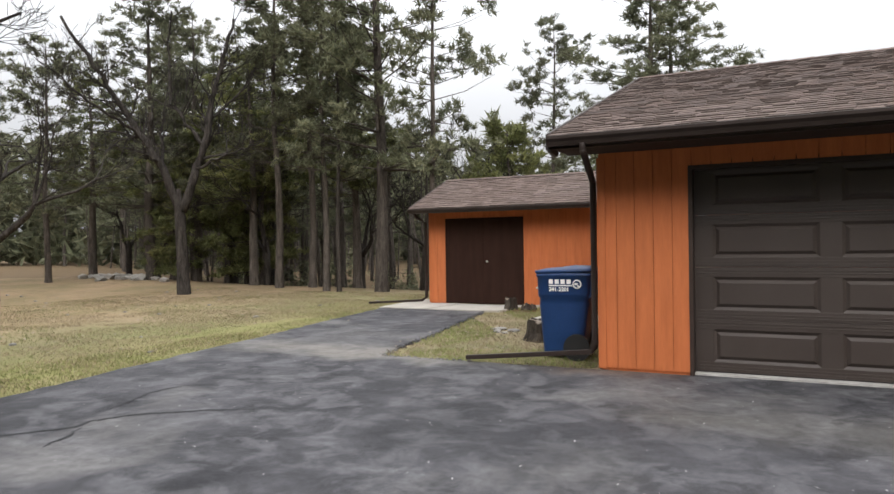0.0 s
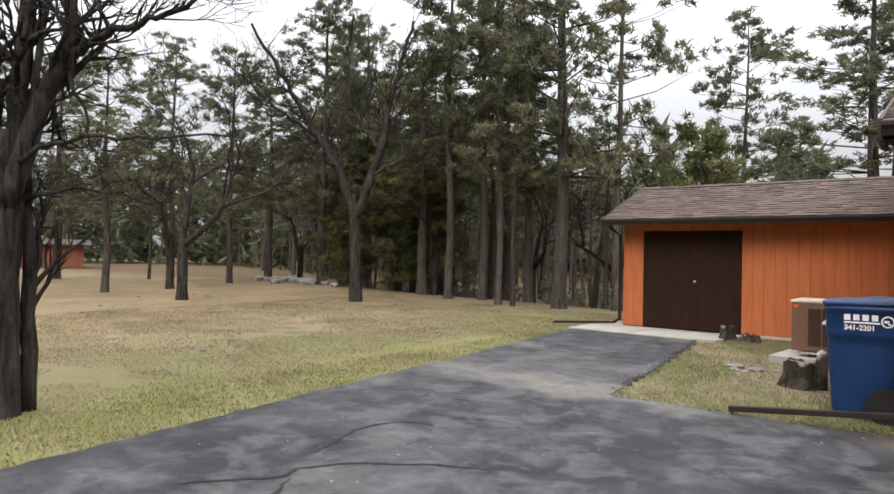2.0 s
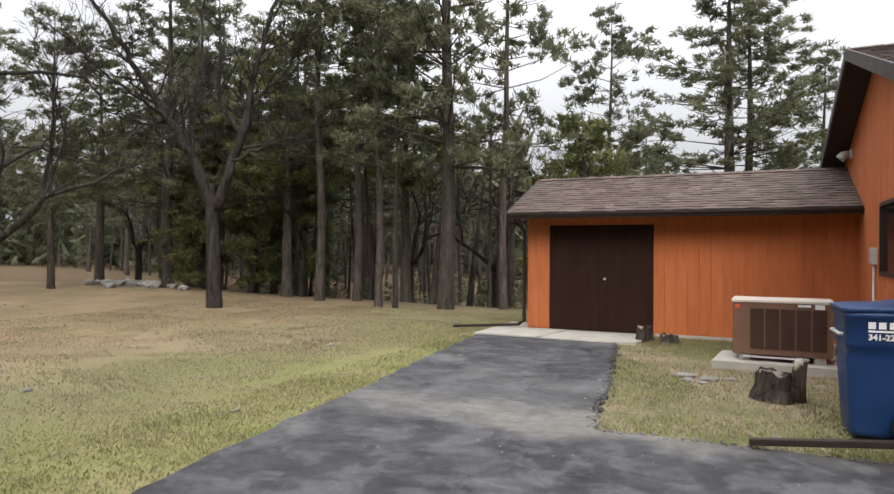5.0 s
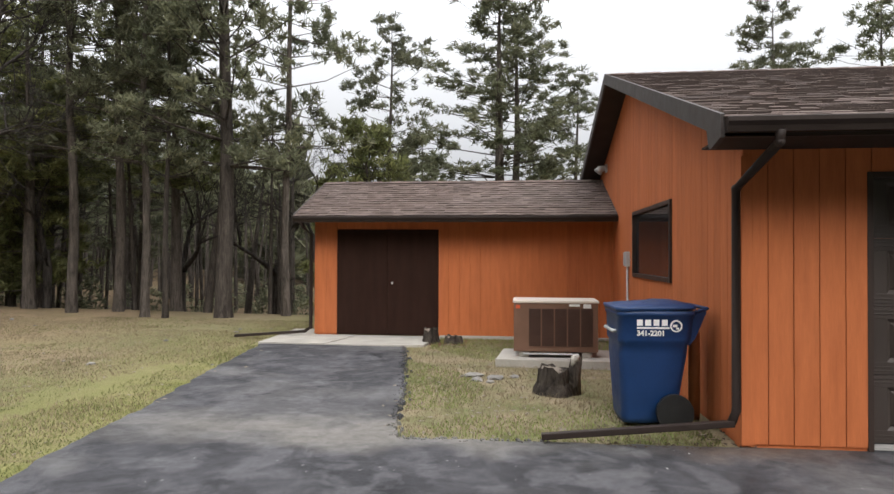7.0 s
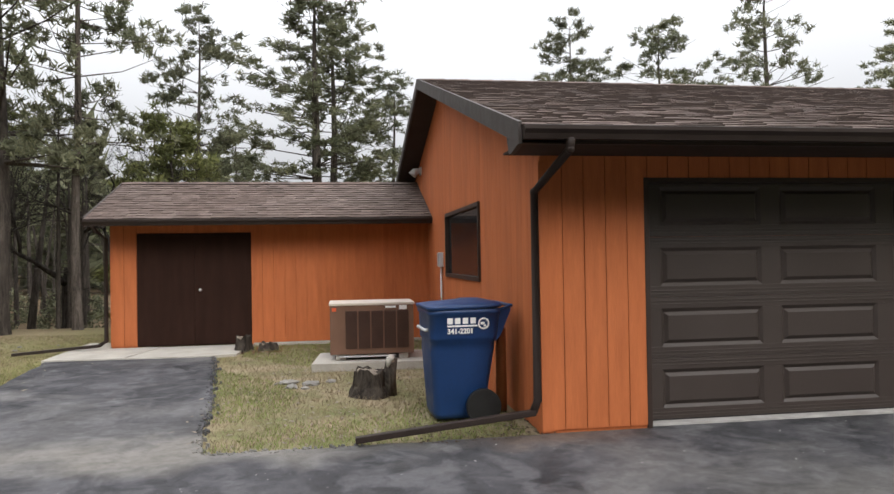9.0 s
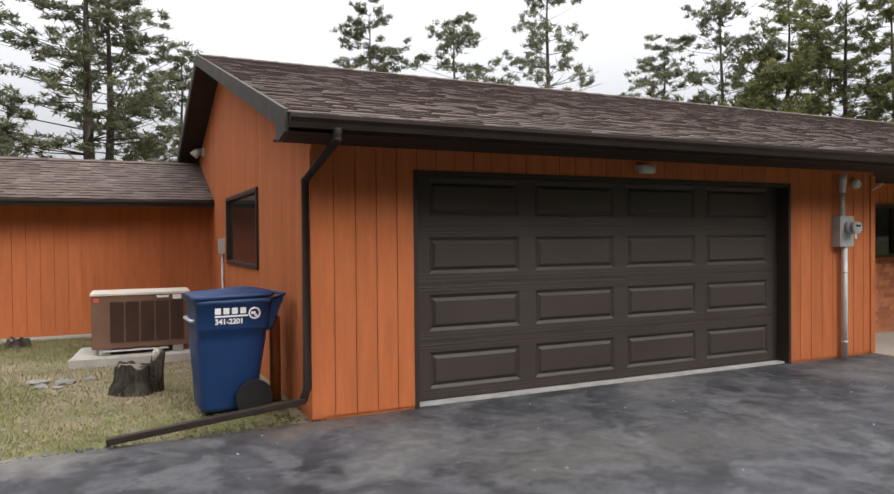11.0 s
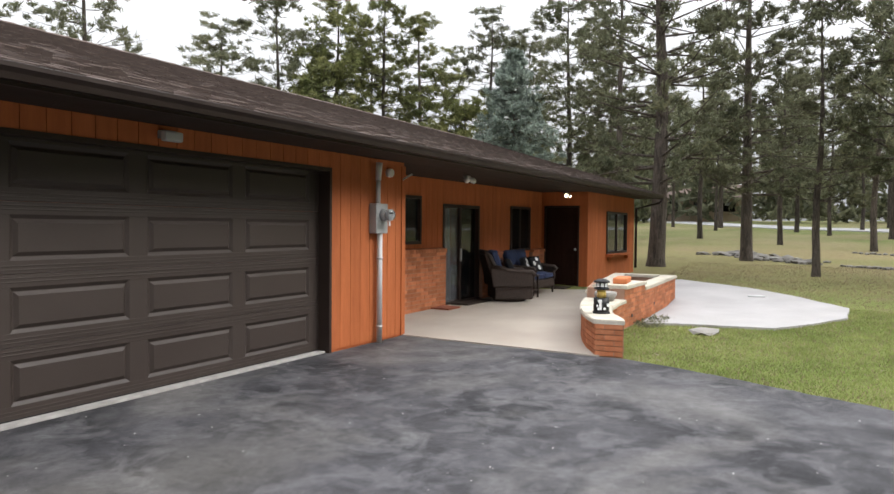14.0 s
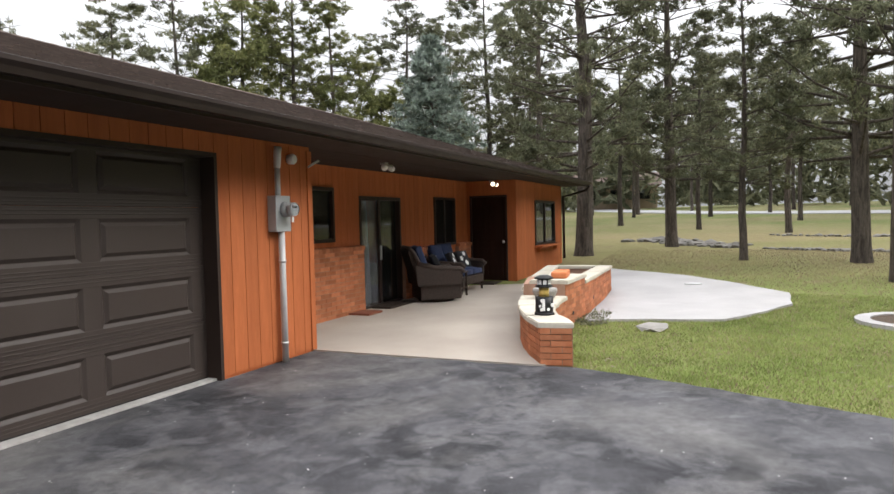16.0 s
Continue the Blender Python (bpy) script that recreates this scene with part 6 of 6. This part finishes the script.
def wicker_seat(name, label, category, width, seats, x, y, turn, swivel=False):
    """A wicker armchair or loveseat with loose cushions; it faces -y before it is turned."""
    ob = thing(name, label, category)
    h = width / 2
    high = 0.7 if swivel else 0.64
    part("base", boxed(-h, h, -0.4, 0.36, 0.05 if swivel else 0.16, 0.34, bevel=0.025), WICKER, ob)
    bm = bmesh.new()
    box(bm, -h + 0.03, h - 0.03, 0.0, 0.08, 0.0, high, 0.035, pose(0, 0.3, 0.3, -17, 0, 0))
    part("backrest", bm, WICKER, ob)
    part("back_rail", tubed([(-h, 0.36, 0.66), (-h + 0.03, 0.48, 0.32 + high * 0.85), (-h + 0.14, 0.54, 0.31 + high * 0.97), (h - 0.14, 0.54, 0.31 + high * 0.97), (h - 0.03, 0.48, 0.32 + high * 0.85), (h, 0.36, 0.66)], 0.045, 8), WICKER, ob)
    for s in (-1, 1):
        bm = bmesh.new()
        vs = [bm.verts.new((s * h + dx, yy, zz)) for dx in (-0.045, 0.045) for yy, zz in ((-0.4, 0.3), (0.42, 0.3), (0.47, 0.7), (0.3, 0.66), (0.1, 0.61), (-0.4, 0.57))]
        bm.faces.new(vs[:6]), bm.faces.new(vs[6:][::-1])
        for i in range(6):
            bm.faces.new((vs[i], vs[i + 6], vs[(i + 1) % 6 + 6], vs[(i + 1) % 6]))
        bmesh.ops.recalc_face_normals(bm, faces=bm.faces[:])
        bmesh.ops.bevel(bm, geom=bm.edges[:], offset=0.015, segments=2, affect="EDGES")
        part("arm", bm, WICKER, ob)
        part("arm_rest", tubed([(s * h, 0.42, 0.7), (s * h, 0.1, 0.62), (s * h, -0.38, 0.59), (s * h, -0.44, 0.53)], 0.055, 8), WICKER, ob)
        if not swivel:
            for yy in (-0.36, 0.32):
                part("leg", tubed([(s * (h - 0.04), yy, 0.2), (s * (h - 0.03), yy, 0.0)], [0.032, 0.022], 8), WICKER, ob)
    if swivel:
        part("swivel_ring", tubed([(0, -0.02, 0.0), (0, -0.02, 0.055)], [0.33, 0.33], 24), WICKER, ob)
    wd = (width - 0.14) / seats
    for i in range(seats):
        cx = -h + 0.07 + wd * (i + 0.5)
        cushion_at("seat_cushion", pose(cx, -0.05, 0.41), wd - 0.02, 0.68, 0.15, ob)
        cushion_at("back_cushion", pose(cx, 0.29, 0.71 + (0.04 if swivel else 0), 73, 0, 0), wd - 0.04, 0.54, 0.17, ob)
    ob.matrix_world = pose(x, y, 0.045, 0, 0, turn)
    return ob


wicker_seat("armchair", "dark wicker swivel armchair with blue cushions on the porch", "chair", 0.78, 1, 12.25, 0.5, 38, True)
wicker_seat("loveseat", "dark wicker loveseat with blue cushions against the wall", "sofa", 1.22, 2, 13.75, 0.70, 0)
for x, y, z, t, rz in ((12.36, 0.52, 0.70, 64, 34), (13.55, 0.68, 0.68, 66, 10), (14.1, 0.68, 0.68, 66, -12)):
    pc = thing("scatter_pillow", "black scatter pillow with white flowers on a wicker seat", "pillow")
    m = pose(x, y, z, t, 0, rz)
    cushion_at("cover", m, 0.38, 0.38, 0.13, pc, FLOWER)
    for i in range(4):
        dx, dy = rs.uniform(-0.12, 0.12), rs.uniform(-0.12, 0.12)
        bm = bmesh.new()
        for q in range(5):
            a = 2 * math.pi * q / 5
            bmesh.ops.create_uvsphere(bm, u_segments=8, v_segments=5, radius=0.028, matrix=Matrix.Translation((dx + 0.03 * math.cos(a), dy + 0.03 * math.sin(a), 0.068)) @ Matrix.Diagonal((1, 1, 0.25, 1)))
        bmesh.ops.transform(bm, matrix=m, verts=bm.verts[:])
        part("flower", bm, WHITE, pc)
st = thing("side_table", "small dark wicker side table between the seats", "table")
part("tabletop", boxed(12.71, 13.09, 0.16, 0.54, 0.5, 0.535, bevel=0.008), WICKER, st)
for x in (12.74, 13.06):
    for y in (0.19, 0.51):
        part("leg", boxed(x - 0.018, x + 0.018, y - 0.018, y + 0.018, 0.04, 0.5), WICKER, st)
part("shelf", boxed(12.73, 13.07, 0.18, 0.52, 0.2, 0.22), WICKER, st)

for x0, x1, y0, y1, mat, lb in ((10.15, 10.6, 0.72, 1.1, MAT_RED, "small rust-coloured doormat on the porch"), (10.95, 11.95, 0.75, 1.12, WICKER, "dark doormat before the sliding door"), (15.0, 15.6, 0.3, 1.0, WICKER, "dark doormat at the entrance")):
    tagged(part("doormat", boxed(x0, x1, y0, y1, 0.03, 0.048 + 0.007 * (x0 - 8), bevel=0.004), mat), lb, "doormat")

# weeds at the foot of the planter
verts, faces = [], []
rg = random.Random(4)
for i in range(60):
    x = rg.uniform(10.2, 11.6)
    y = on_outer(x).y - rg.uniform(0.03, 0.4)
    add_tri_tufts([Vector((x, y, ground_z(x, y) + 0.02))], [Vector((0, -0.2, 0.5))], 10, 0.07, 0.012, rg, verts, faces, 0.03)
tagged(solid("weed_clump", verts, faces, NEEDLES), "dark green weeds at the foot of the planter", "weeds", kind="stuff")


# ---- distance ----
def far_house(name, label, x, y, w, d, h, roof_h, mat, turn=0, windows=3, roof=None):
    ob = thing(name, label, "house")
    part("wall", boxed(-w / 2, w / 2, -d / 2, d / 2, -0.6, h), mat, ob)
    bm = bmesh.new()
    vs = [bm.verts.new(p) for p in ((-w / 2 - 0.5, -d / 2 - 0.5, h), (w / 2 + 0.5, -d / 2 - 0.5, h), (w / 2 + 0.5, d / 2 + 0.5, h), (-w / 2 - 0.5, d / 2 + 0.5, h), (-w / 2 - 0.5, 0, h + roof_h), (w / 2 + 0.5, 0, h + roof_h))]
    for f in ((0, 1, 5, 4), (2, 3, 4, 5), (0, 4, 3), (1, 2, 5), (0, 3, 2, 1)):
        bm.faces.new([vs[i] for i in f])
    part("roof", bm, roof or SHINGLE, ob)
    for i in range(windows):
        c = -w / 2 + w * (i + 0.5) / windows
        wn_ = part("window", boxed(c - 0.7, c + 0.7, -d / 2 - 0.05, -d / 2 + 0.02, 1.0, 2.1), BROWN, ob)
        part("pane", boxed(c - 0.6, c + 0.6, -d / 2 - 0.06, -d / 2 - 0.052, 1.08, 2.02), GLASS, wn_)
    ob.matrix_world = pose(x, y, ground_z(x, y), 0, 0, turn)
    return ob


far_house("neighbour_house", "tan neighbouring house among the pines", 84, 8.6, 9, 7, 2.6, 1.6, HOUSE_TAN, -80)
far_house("orange_outbuilding", "low orange outbuilding beyond the mound", -55, 11.2, 11, 6, 1.7, 0.4, OLD_ORANGE, 68, 0, BROWN)
bm = bmesh.new()
rp = [(120, 40), (75, 12), (58, -2), (50, -14), (42, -40), (40, -80), (45, -80), (47, -41), (54, -17), (62, -4), (79, 9), (124, 36)]
prism(bm, rp, lambda x, y: ground_z(x, y) - 0.3, lambda x, y: ground_z(x, y) + 0.06)
tagged(part("road", bm, ROAD_GREY), "pale grey road beyond the lawn", "road", kind="structure")


def far_woods(name, label, spots_, seed):
    """Distant conifers: tapered crowns of ragged blades, in one mesh."""
    rnd = random.Random(seed)
    verts, faces = [], []
    for x, y, h in spots_:
        z0 = ground_z(x, y) - 0.3
        for k in range(70):
            f = rnd.random() ** 1.2
            r = (0.22 * h * (1 - f) ** 0.8 + 0.15) * rnd.uniform(0.2, 1)
            a = rnd.uniform(0, 6.28)
            c = Vector((x + r * math.cos(a), y + r * math.sin(a), z0 + h * (0.08 + 0.92 * f)))
            add_tri_tufts([c], [Vector((math.cos(a), math.sin(a), -0.1))], 3, 0.13 * h, 0.03 * h, rnd, verts, faces)
    return tagged(solid(name, verts, faces, NEEDLES), label, "woods", kind="stuff")


rf = random.Random(12)
west, east = [], []
for i in range(190):
    a = rf.uniform(radians(95), radians(200))
    d = rf.uniform(48 if a < 2.6 else 64, 84)
    west.append((d * math.cos(a) - 5, d * math.sin(a) * 1.0, rf.uniform(7, 13)))
for i in range(150):
    a = rf.uniform(radians(-40), radians(40))
    d = rf.uniform(70, 130)
    east.append((d * math.cos(a), d * math.sin(a), rf.uniform(7, 14)))
far_woods("far_woods", "dark pine woods in the distance behind the lawn", west, 41)
far_woods("far_woods", "distant pine woods beyond the road", east, 42)
# unseen woods, added to keep low southern sky off the house walls
south_screen = [(rf.uniform(-80, 90), rf.uniform(-44, -28), rf.uniform(13, 18)) for i in range(480)]
far_woods("far_woods", "unseen pine woods added behind the driveway to block low sky", south_screen, 44)
low = []
for i in range(120):
    x = rf.uniform(-45, -7)
    edge = 12.0 if x > -14 else 12.0 + (-14 - x) * 0.45
    low.append((x, edge + rf.uniform(2, 18), rf.uniform(0.6, 1.6)))
far_woods("undergrowth", "brush and saplings on the woodland floor", low, 43)


# slim trunks standing deep in the western woods
rt = random.Random(29)
bm = bmesh.new()
for i in range(190):
    x = rt.uniform(-44, -7.5)
    y = (11.5 if x > -14 else 11.5 + (-14 - x) * 0.45) + rt.uniform(0.5, 20)
    z, h, r = ground_z(x, y), rt.uniform(4.2, 6.2), rt.uniform(0.05, 0.12)
    lean = Vector((rt.gauss(0, 0.25), rt.gauss(0, 0.25), 0))
    base = Vector((x, y, z - 0.2))
    tube(bm, [base, base + lean * 0.4 + Vector((0, 0, h * 0.45)), base + lean + Vector((0, 0, h))], [r * 1.15, r * 0.85, r * 0.3], 6, cap=False)
    for _ in range(7):
        f = rt.uniform(0.18, 0.8)
        a = base + lean * f + Vector((0, 0, h * f))
        d = Vector((rt.gauss(0, 1), rt.gauss(0, 1), rt.uniform(-0.3, 0.4))).normalized() * rt.uniform(0.5, 1.5)
        tube(bm, [a, a + d * 0.6, a + d + Vector((0, 0, 0.12))], [0.018, 0.012, 0.005], 3, cap=False)
tagged(part("woodland_trunks", bm, BARK_PINE), "slim grey trunks with dead limbs deep in the woods", "woods", kind="stuff")


# ---- pieces: bricks ----
def brick_run(parent, p, q, z0, z1, out, seed, length=0.24, course=0.07, top=None):
    """Bricks laid in courses along a line from p to q, proud of the mortar."""
    rnd = random.Random(seed)
    d = (q - p)
    total = d.length
    d.normalize()
    rows = int(round((z1 - z0) / course))
    cz = (z1 - z0) / rows
    for r in range(rows):
        s = -length * (0.5 if r % 2 else 0.0)
        while s < total - 0.015:
            a, b = max(0, s) + 0.004, min(total, s + length) - 0.004
            s += length
            if b - a < 0.03:
                continue
            lo, hi = z0 + cz * r + 0.005, z0 + cz * (r + 1) - 0.004
            t = out * (0.010 + rnd.uniform(0, 0.004))
            pts = [p + d * a, p + d * b]
            vs = [(pts[0].x, pts[0].y, lo), (pts[1].x, pts[1].y, lo), (pts[1].x, pts[1].y, hi), (pts[0].x, pts[0].y, hi)]
            vs += [(x + t.x, y + t.y, z) for x, y, z in vs]
            if top and top((pts[0].x + pts[1].x) / 2) < hi - 0.02:
                continue
            solid("brick", vs, BOX_FACES, BRICK, parent)


def outward(a, b, s):
    d = (b - a).normalized()
    return Vector((d.y, -d.x)) * s


for a, b in zip(OUTER, OUTER[1:]):
    brick_run(pw, a + Vector((0, 0.014)), b + Vector((0, 0.014)), 0.0, 0.39 if b.x < 10 else 0.5, outward(a, b, 1), 51, (b - a).length / max(1, round((b - a).length / 0.24)))
m1, m2 = on_outer(9.96), on_outer(11.14)
brick_run(pw, m1 + Vector((0, 0.014)), m2 + Vector((0, 0.014)), 0.502, 0.6, outward(m1, m2, 1), 52)
bm = bmesh.new()
prism(bm, [(7.512, -2.805), (7.585, -3.122), (7.7, -3.06), (7.7, -2.72)], -0.1, 0.385)
part("end_core", bm, MORTAR, pw, "pale mortar")
brick_run(pw, Vector((7.51, -2.79)), Vector((7.565, -3.118)), 0.0, 0.39, Vector((-1, -0.2)).normalized(), 53, 0.23)
for a, b in zip(INNER[:7], INNER[1:8]):
    brick_run(pw, a - Vector((0, 0.014)), b - Vector((0, 0.014)), 0.0, 0.39 if b.x < 10.1 else 0.5, outward(a, b, -1), 54, (b - a).length / max(1, round((b - a).length / 0.23)))
for a, b, z in ((7.56, 10.71, 1.06), (12.26, 13.78, 0.93), (14.97, 15.74, 0.93)):
    wn2 = tagged(new("brick_wainscot"), "orange-brick wainscot under the porch windows", "wainscot", kind="structure")
    part("mortar_back", boxed(a, b, PORCH_Y - 0.09, PORCH_Y - 0.001, 0.0, z), MORTAR, wn2)
    brick_run(wn2, Vector((a, PORCH_Y - 0.088)), Vector((b, PORCH_Y - 0.088)), 0.02, z, Vector((0, -1)), 55, 0.28)
    n = max(1, round((b - a) / 0.1))
    for i in range(n):
        x0, x1 = a + (b - a) * i / n + 0.004, a + (b - a) * (i + 1) / n - 0.004
        solid("brick", [(x0, PORCH_Y - 0.12, z), (x1, PORCH_Y - 0.12, z), (x1, PORCH_Y - 0.018, z), (x0, PORCH_Y - 0.018, z), (x0, PORCH_Y - 0.12, z + 0.065), (x1, PORCH_Y - 0.12, z + 0.065), (x1, PORCH_Y - 0.018, z + 0.08), (x0, PORCH_Y - 0.018, z + 0.08)],
              [(0, 3, 2, 1), (4, 5, 6, 7), (0, 1, 5, 4), (1, 2, 6, 5), (2, 3, 7, 6), (3, 0, 4, 7)], BRICK, wn2)

# ---- pieces: shingles ----
shingles(roof_front, ROOF_X0 - 0.01, ROOF_X1 + 0.01, EAVE_Y - 0.03, EAVE_Z - 0.008, RIDGE_Y, RIDGE_Z, (-0.5, 5.0, 10), skew=SKEW)
shingles(shed_roof, SH_X0 - 0.01, -0.02, SH_EY - 0.03, SH_EZ - 0.012, SH_RY, SH_RZ, (-6.2, 0, 20), seed=2)


# ---- grass ----
def inside(poly, x, y):
    hit = False
    for (x0, y0), (x1, y1) in zip(poly, poly[1:] + poly[:1]):
        if (y0 > y) != (y1 > y) and x < (x1 - x0) * (y - y0) / (y1 - y0) + x0:
            hit = not hit
    return hit


def grass(name, label, x0, x1, y0, y1, count, mat, tall, seed, wide=0.004, keep=None):
    rnd = random.Random(seed)
    verts, faces = [], []
    for _ in range(count):
        x, y = rnd.uniform(x0, x1), rnd.uniform(y0, y1)
        if keep and not keep(x, y):
            continue
        if inside(DRIVE, x, y) or inside(SLAB, x, y) or (x > -0.1 and y > -0.05 and x < 20.2) or (-5.9 < x < 0 and y > 7) or (-6.55 < x < -3.4 and 5.6 < y < 7.9):
            continue
        if 7.4 < x < 14.5 and on_outer(min(max(x, 7.5), 14.4)).y - 0.02 < y < 0.1:
            continue
        if 14.4 < x < 20.2 and -1.1 < y:
            continue
        z = ground_z(x, y) - 0.004
        a = rnd.uniform(0, 6.28)
        h = tall * rnd.uniform(0.4, 1.2) * (0.85 + 0.6 * max(0, noise.noise((x * 0.9, y * 0.9, 8))))
        lean = rnd.uniform(0.2, 1.0) * h
        b = rnd.uniform(0, 6.28)
        c, s = math.cos(a) * wide, math.sin(a) * wide
        k = len(verts)
        verts.extend(((x - c, y - s, z), (x + c, y + s, z), (x + lean * math.cos(b), y + lean * math.sin(b), z + h)))
        faces.append((k, k + 1, k + 2))
    return tagged(solid(name, verts, faces, mat), label, "grass", kind="stuff")


def worn(x, y):
    return noise.noise((x * 0.55, y * 0.55, 9)) + 0.6 * noise.noise((x * 1.7, y * 1.7, 4)) > -0.22


def patchy(x, y):
    return noise.noise((x * 0.4, y * 0.4, 3)) > -0.15


grass("grass", "dry straw-coloured lawn grass", -16, -4.3, -6.5, 10, 150000, GRASS_DRY, 0.036, 61, 0.006, worn)
grass("grass", "green patches of lawn grass", -16, -4.3, -6.5, 10, 65000, GRASS_GREEN, 0.036, 62, 0.006, patchy)
grass("grass", "green tufts along the driveway's edge", -6.6, -4.3, -6.5, 6, 16000, GRASS_GREEN, 0.045, 63, 0.006)
grass("grass", "patchy grass beside the garage", -3.8, 0.0, 0.0, 7.0, 18000, GRASS_DRY, 0.055, 64, 0.005)
grass("grass", "green grass beside the garage", -3.8, 0.0, 0.0, 7.0, 30000, GRASS_LUSH, 0.055, 65, 0.005, patchy)
grass("grass", "green lawn beside the driveway", 6.0, 14.5, -9.5, -2.4, 120000, GRASS_LUSH, 0.045, 66, 0.006)
grass("grass", "dry blades in the east lawn", 6.0, 24, -9.5, -1, 60000, GRASS_DRY, 0.045, 67, 0.007)


# ---- litter ----
def litter(name, label, x0, x1, y0, y1, count, seed, mat, size=0.03):
    """Flat leaf flakes and chips strewn on the ground."""
    rnd = random.Random(seed)
    verts, faces = [], []
    for _ in range(count):
        x, y = rnd.uniform(x0, x1), rnd.uniform(y0, y1)
        z = max(ground_z(x, y), 0.0 if inside(DRIVE, x, y) else -1) + rnd.uniform(0.004, 0.02)
        a, r = rnd.uniform(0, 6.28), size * rnd.uniform(0.4, 1.2)
        u, v = Vector((math.cos(a), math.sin(a), rnd.uniform(-0.3, 0.3))) * r, Vector((-math.sin(a), math.cos(a), rnd.uniform(-0.3, 0.3))) * r * 0.5
        c = Vector((x, y, z))
        k = len(verts)
        verts.extend((c - u, c + v, c + u, c - v))
        faces.append((k, k + 1, k + 2, k + 3))
    return tagged(solid(name, verts, faces, mat), label, "litter", kind="stuff")


litter("leaf_litter", "brown leaf litter at the foot of the garage corner", -1.2, 0.1, -0.16, 0.7, 420, 71, SOIL, 0.022)
litter("leaf_litter", "dry leaves in the grass by the garage", -3.3, -0.1, 0.1, 6.9, 700, 72, WOOD_CUT, 0.035)
litter("leaf_litter", "heap of dry leaves beside the shed door", -3.75, -2.8, 6.0, 6.75, 420, 73, MAT_RED, 0.04)
litter("leaf_litter", "dry leaves and cones on the west lawn", -18, -5.5, -4, 10, 900, 74, WOOD_CUT, 0.035)
litter("gravel_specks", "pale stone chips strewn on the asphalt", -4.4, 7, -7.5, 0, 420, 75, PALE_CONCRETE, 0.012)
litter("leaf_litter", "dry leaves on the east lawn", 7.5, 22, -9, -3.3, 300, 76, WOOD_CUT, 0.035)


# ---- tarred cracks in the driveway ----
CRACK = plain("old_crack_filler", (0.012, 0.012, 0.013), (0.022, 0.022, 0.024), 12, 0.7, bump=0.4)
rc = random.Random(41)
for line in (((-3.54, -3.56), (-3.61, -3.33), (-3.79, -2.92), (-3.78, -2.66), (-3.7, -2.46), (-3.53, -2.35), (-3.32, -2.38)),
             ((-3.7, -4.6), (-3.49, -4.31), (-3.27, -4.03), (-3.35, -3.87), (-3.24, -3.66), (-3.1, -3.48), (-2.89, -3.35), (-2.72, -3.19), (-2.3, -3.0)),
             ((-3.0, -4.5), (-3.07, -4.27), (-3.24, -3.98))):
    pts = []
    for a, b in zip(line, line[1:]):
        for i in range(6):
            pts.append(Vector(a).lerp(Vector(b), i / 6) + Vector((rc.gauss(0, 0.008), rc.gauss(0, 0.008))))
    verts, faces = [], []
    for i, p in enumerate(pts):
        d = (pts[min(i + 1, len(pts) - 1)] - pts[max(i - 1, 0)]).normalized()
        w = rc.uniform(0.006, 0.022) * min(1, 0.2 + i / 4, 0.2 + (len(pts) - 1 - i) / 4)
        n = Vector((-d.y, d.x)) * w
        verts += [(p.x + n.x, p.y + n.y, 0.004), (p.x - n.x, p.y - n.y, 0.004)]
        if i:
            k = 2 * i
            faces.append((k - 2, k - 1, k + 1, k))
    solid("crack", verts, faces, CRACK, driveway)


# crumbled edge of the asphalt beside the garage lawn
verts, faces = [], []
rc = random.Random(43)
edge = [Vector(p) for p in ((-3.84, 5.66), (-3.5, 3.9), (-3.15, 1.9), (-2.93, 0.3), (-2.85, -0.08), (-1.5, -0.06))]
for a, b in zip(edge, edge[1:]):
    for i in range(int((b - a).length * 42)):
        p = a.lerp(b, rc.random()) + Vector((rc.gauss(0.0, 0.035), rc.gauss(0, 0.03)))
        r, h, t0 = rc.uniform(0.008, 0.028), rc.uniform(0.005, 0.013), rc.uniform(0, 6.28)
        k = len(verts)
        for z, f in ((-0.03, 1.15), (h, 0.75)):
            for q in range(5):
                rr = r * f * (0.8 + 0.35 * math.sin(q * 2.3 + t0))
                verts.append((p.x + rr * math.cos(t0 + q * 1.257), p.y + rr * math.sin(t0 + q * 1.257), z + 0.2 * r * math.sin(q + t0) * (z > 0)))
        faces.append(tuple(k + 5 + q for q in range(5)))
        for q in range(5):
            faces.append((k + q, k + (q + 1) % 5, k + 5 + (q + 1) % 5, k + 5 + q))
tagged(solid("asphalt_crumbs", verts, faces, ASPHALT), "crumbled black asphalt lumps along the drive's edge", "rubble", kind="stuff")
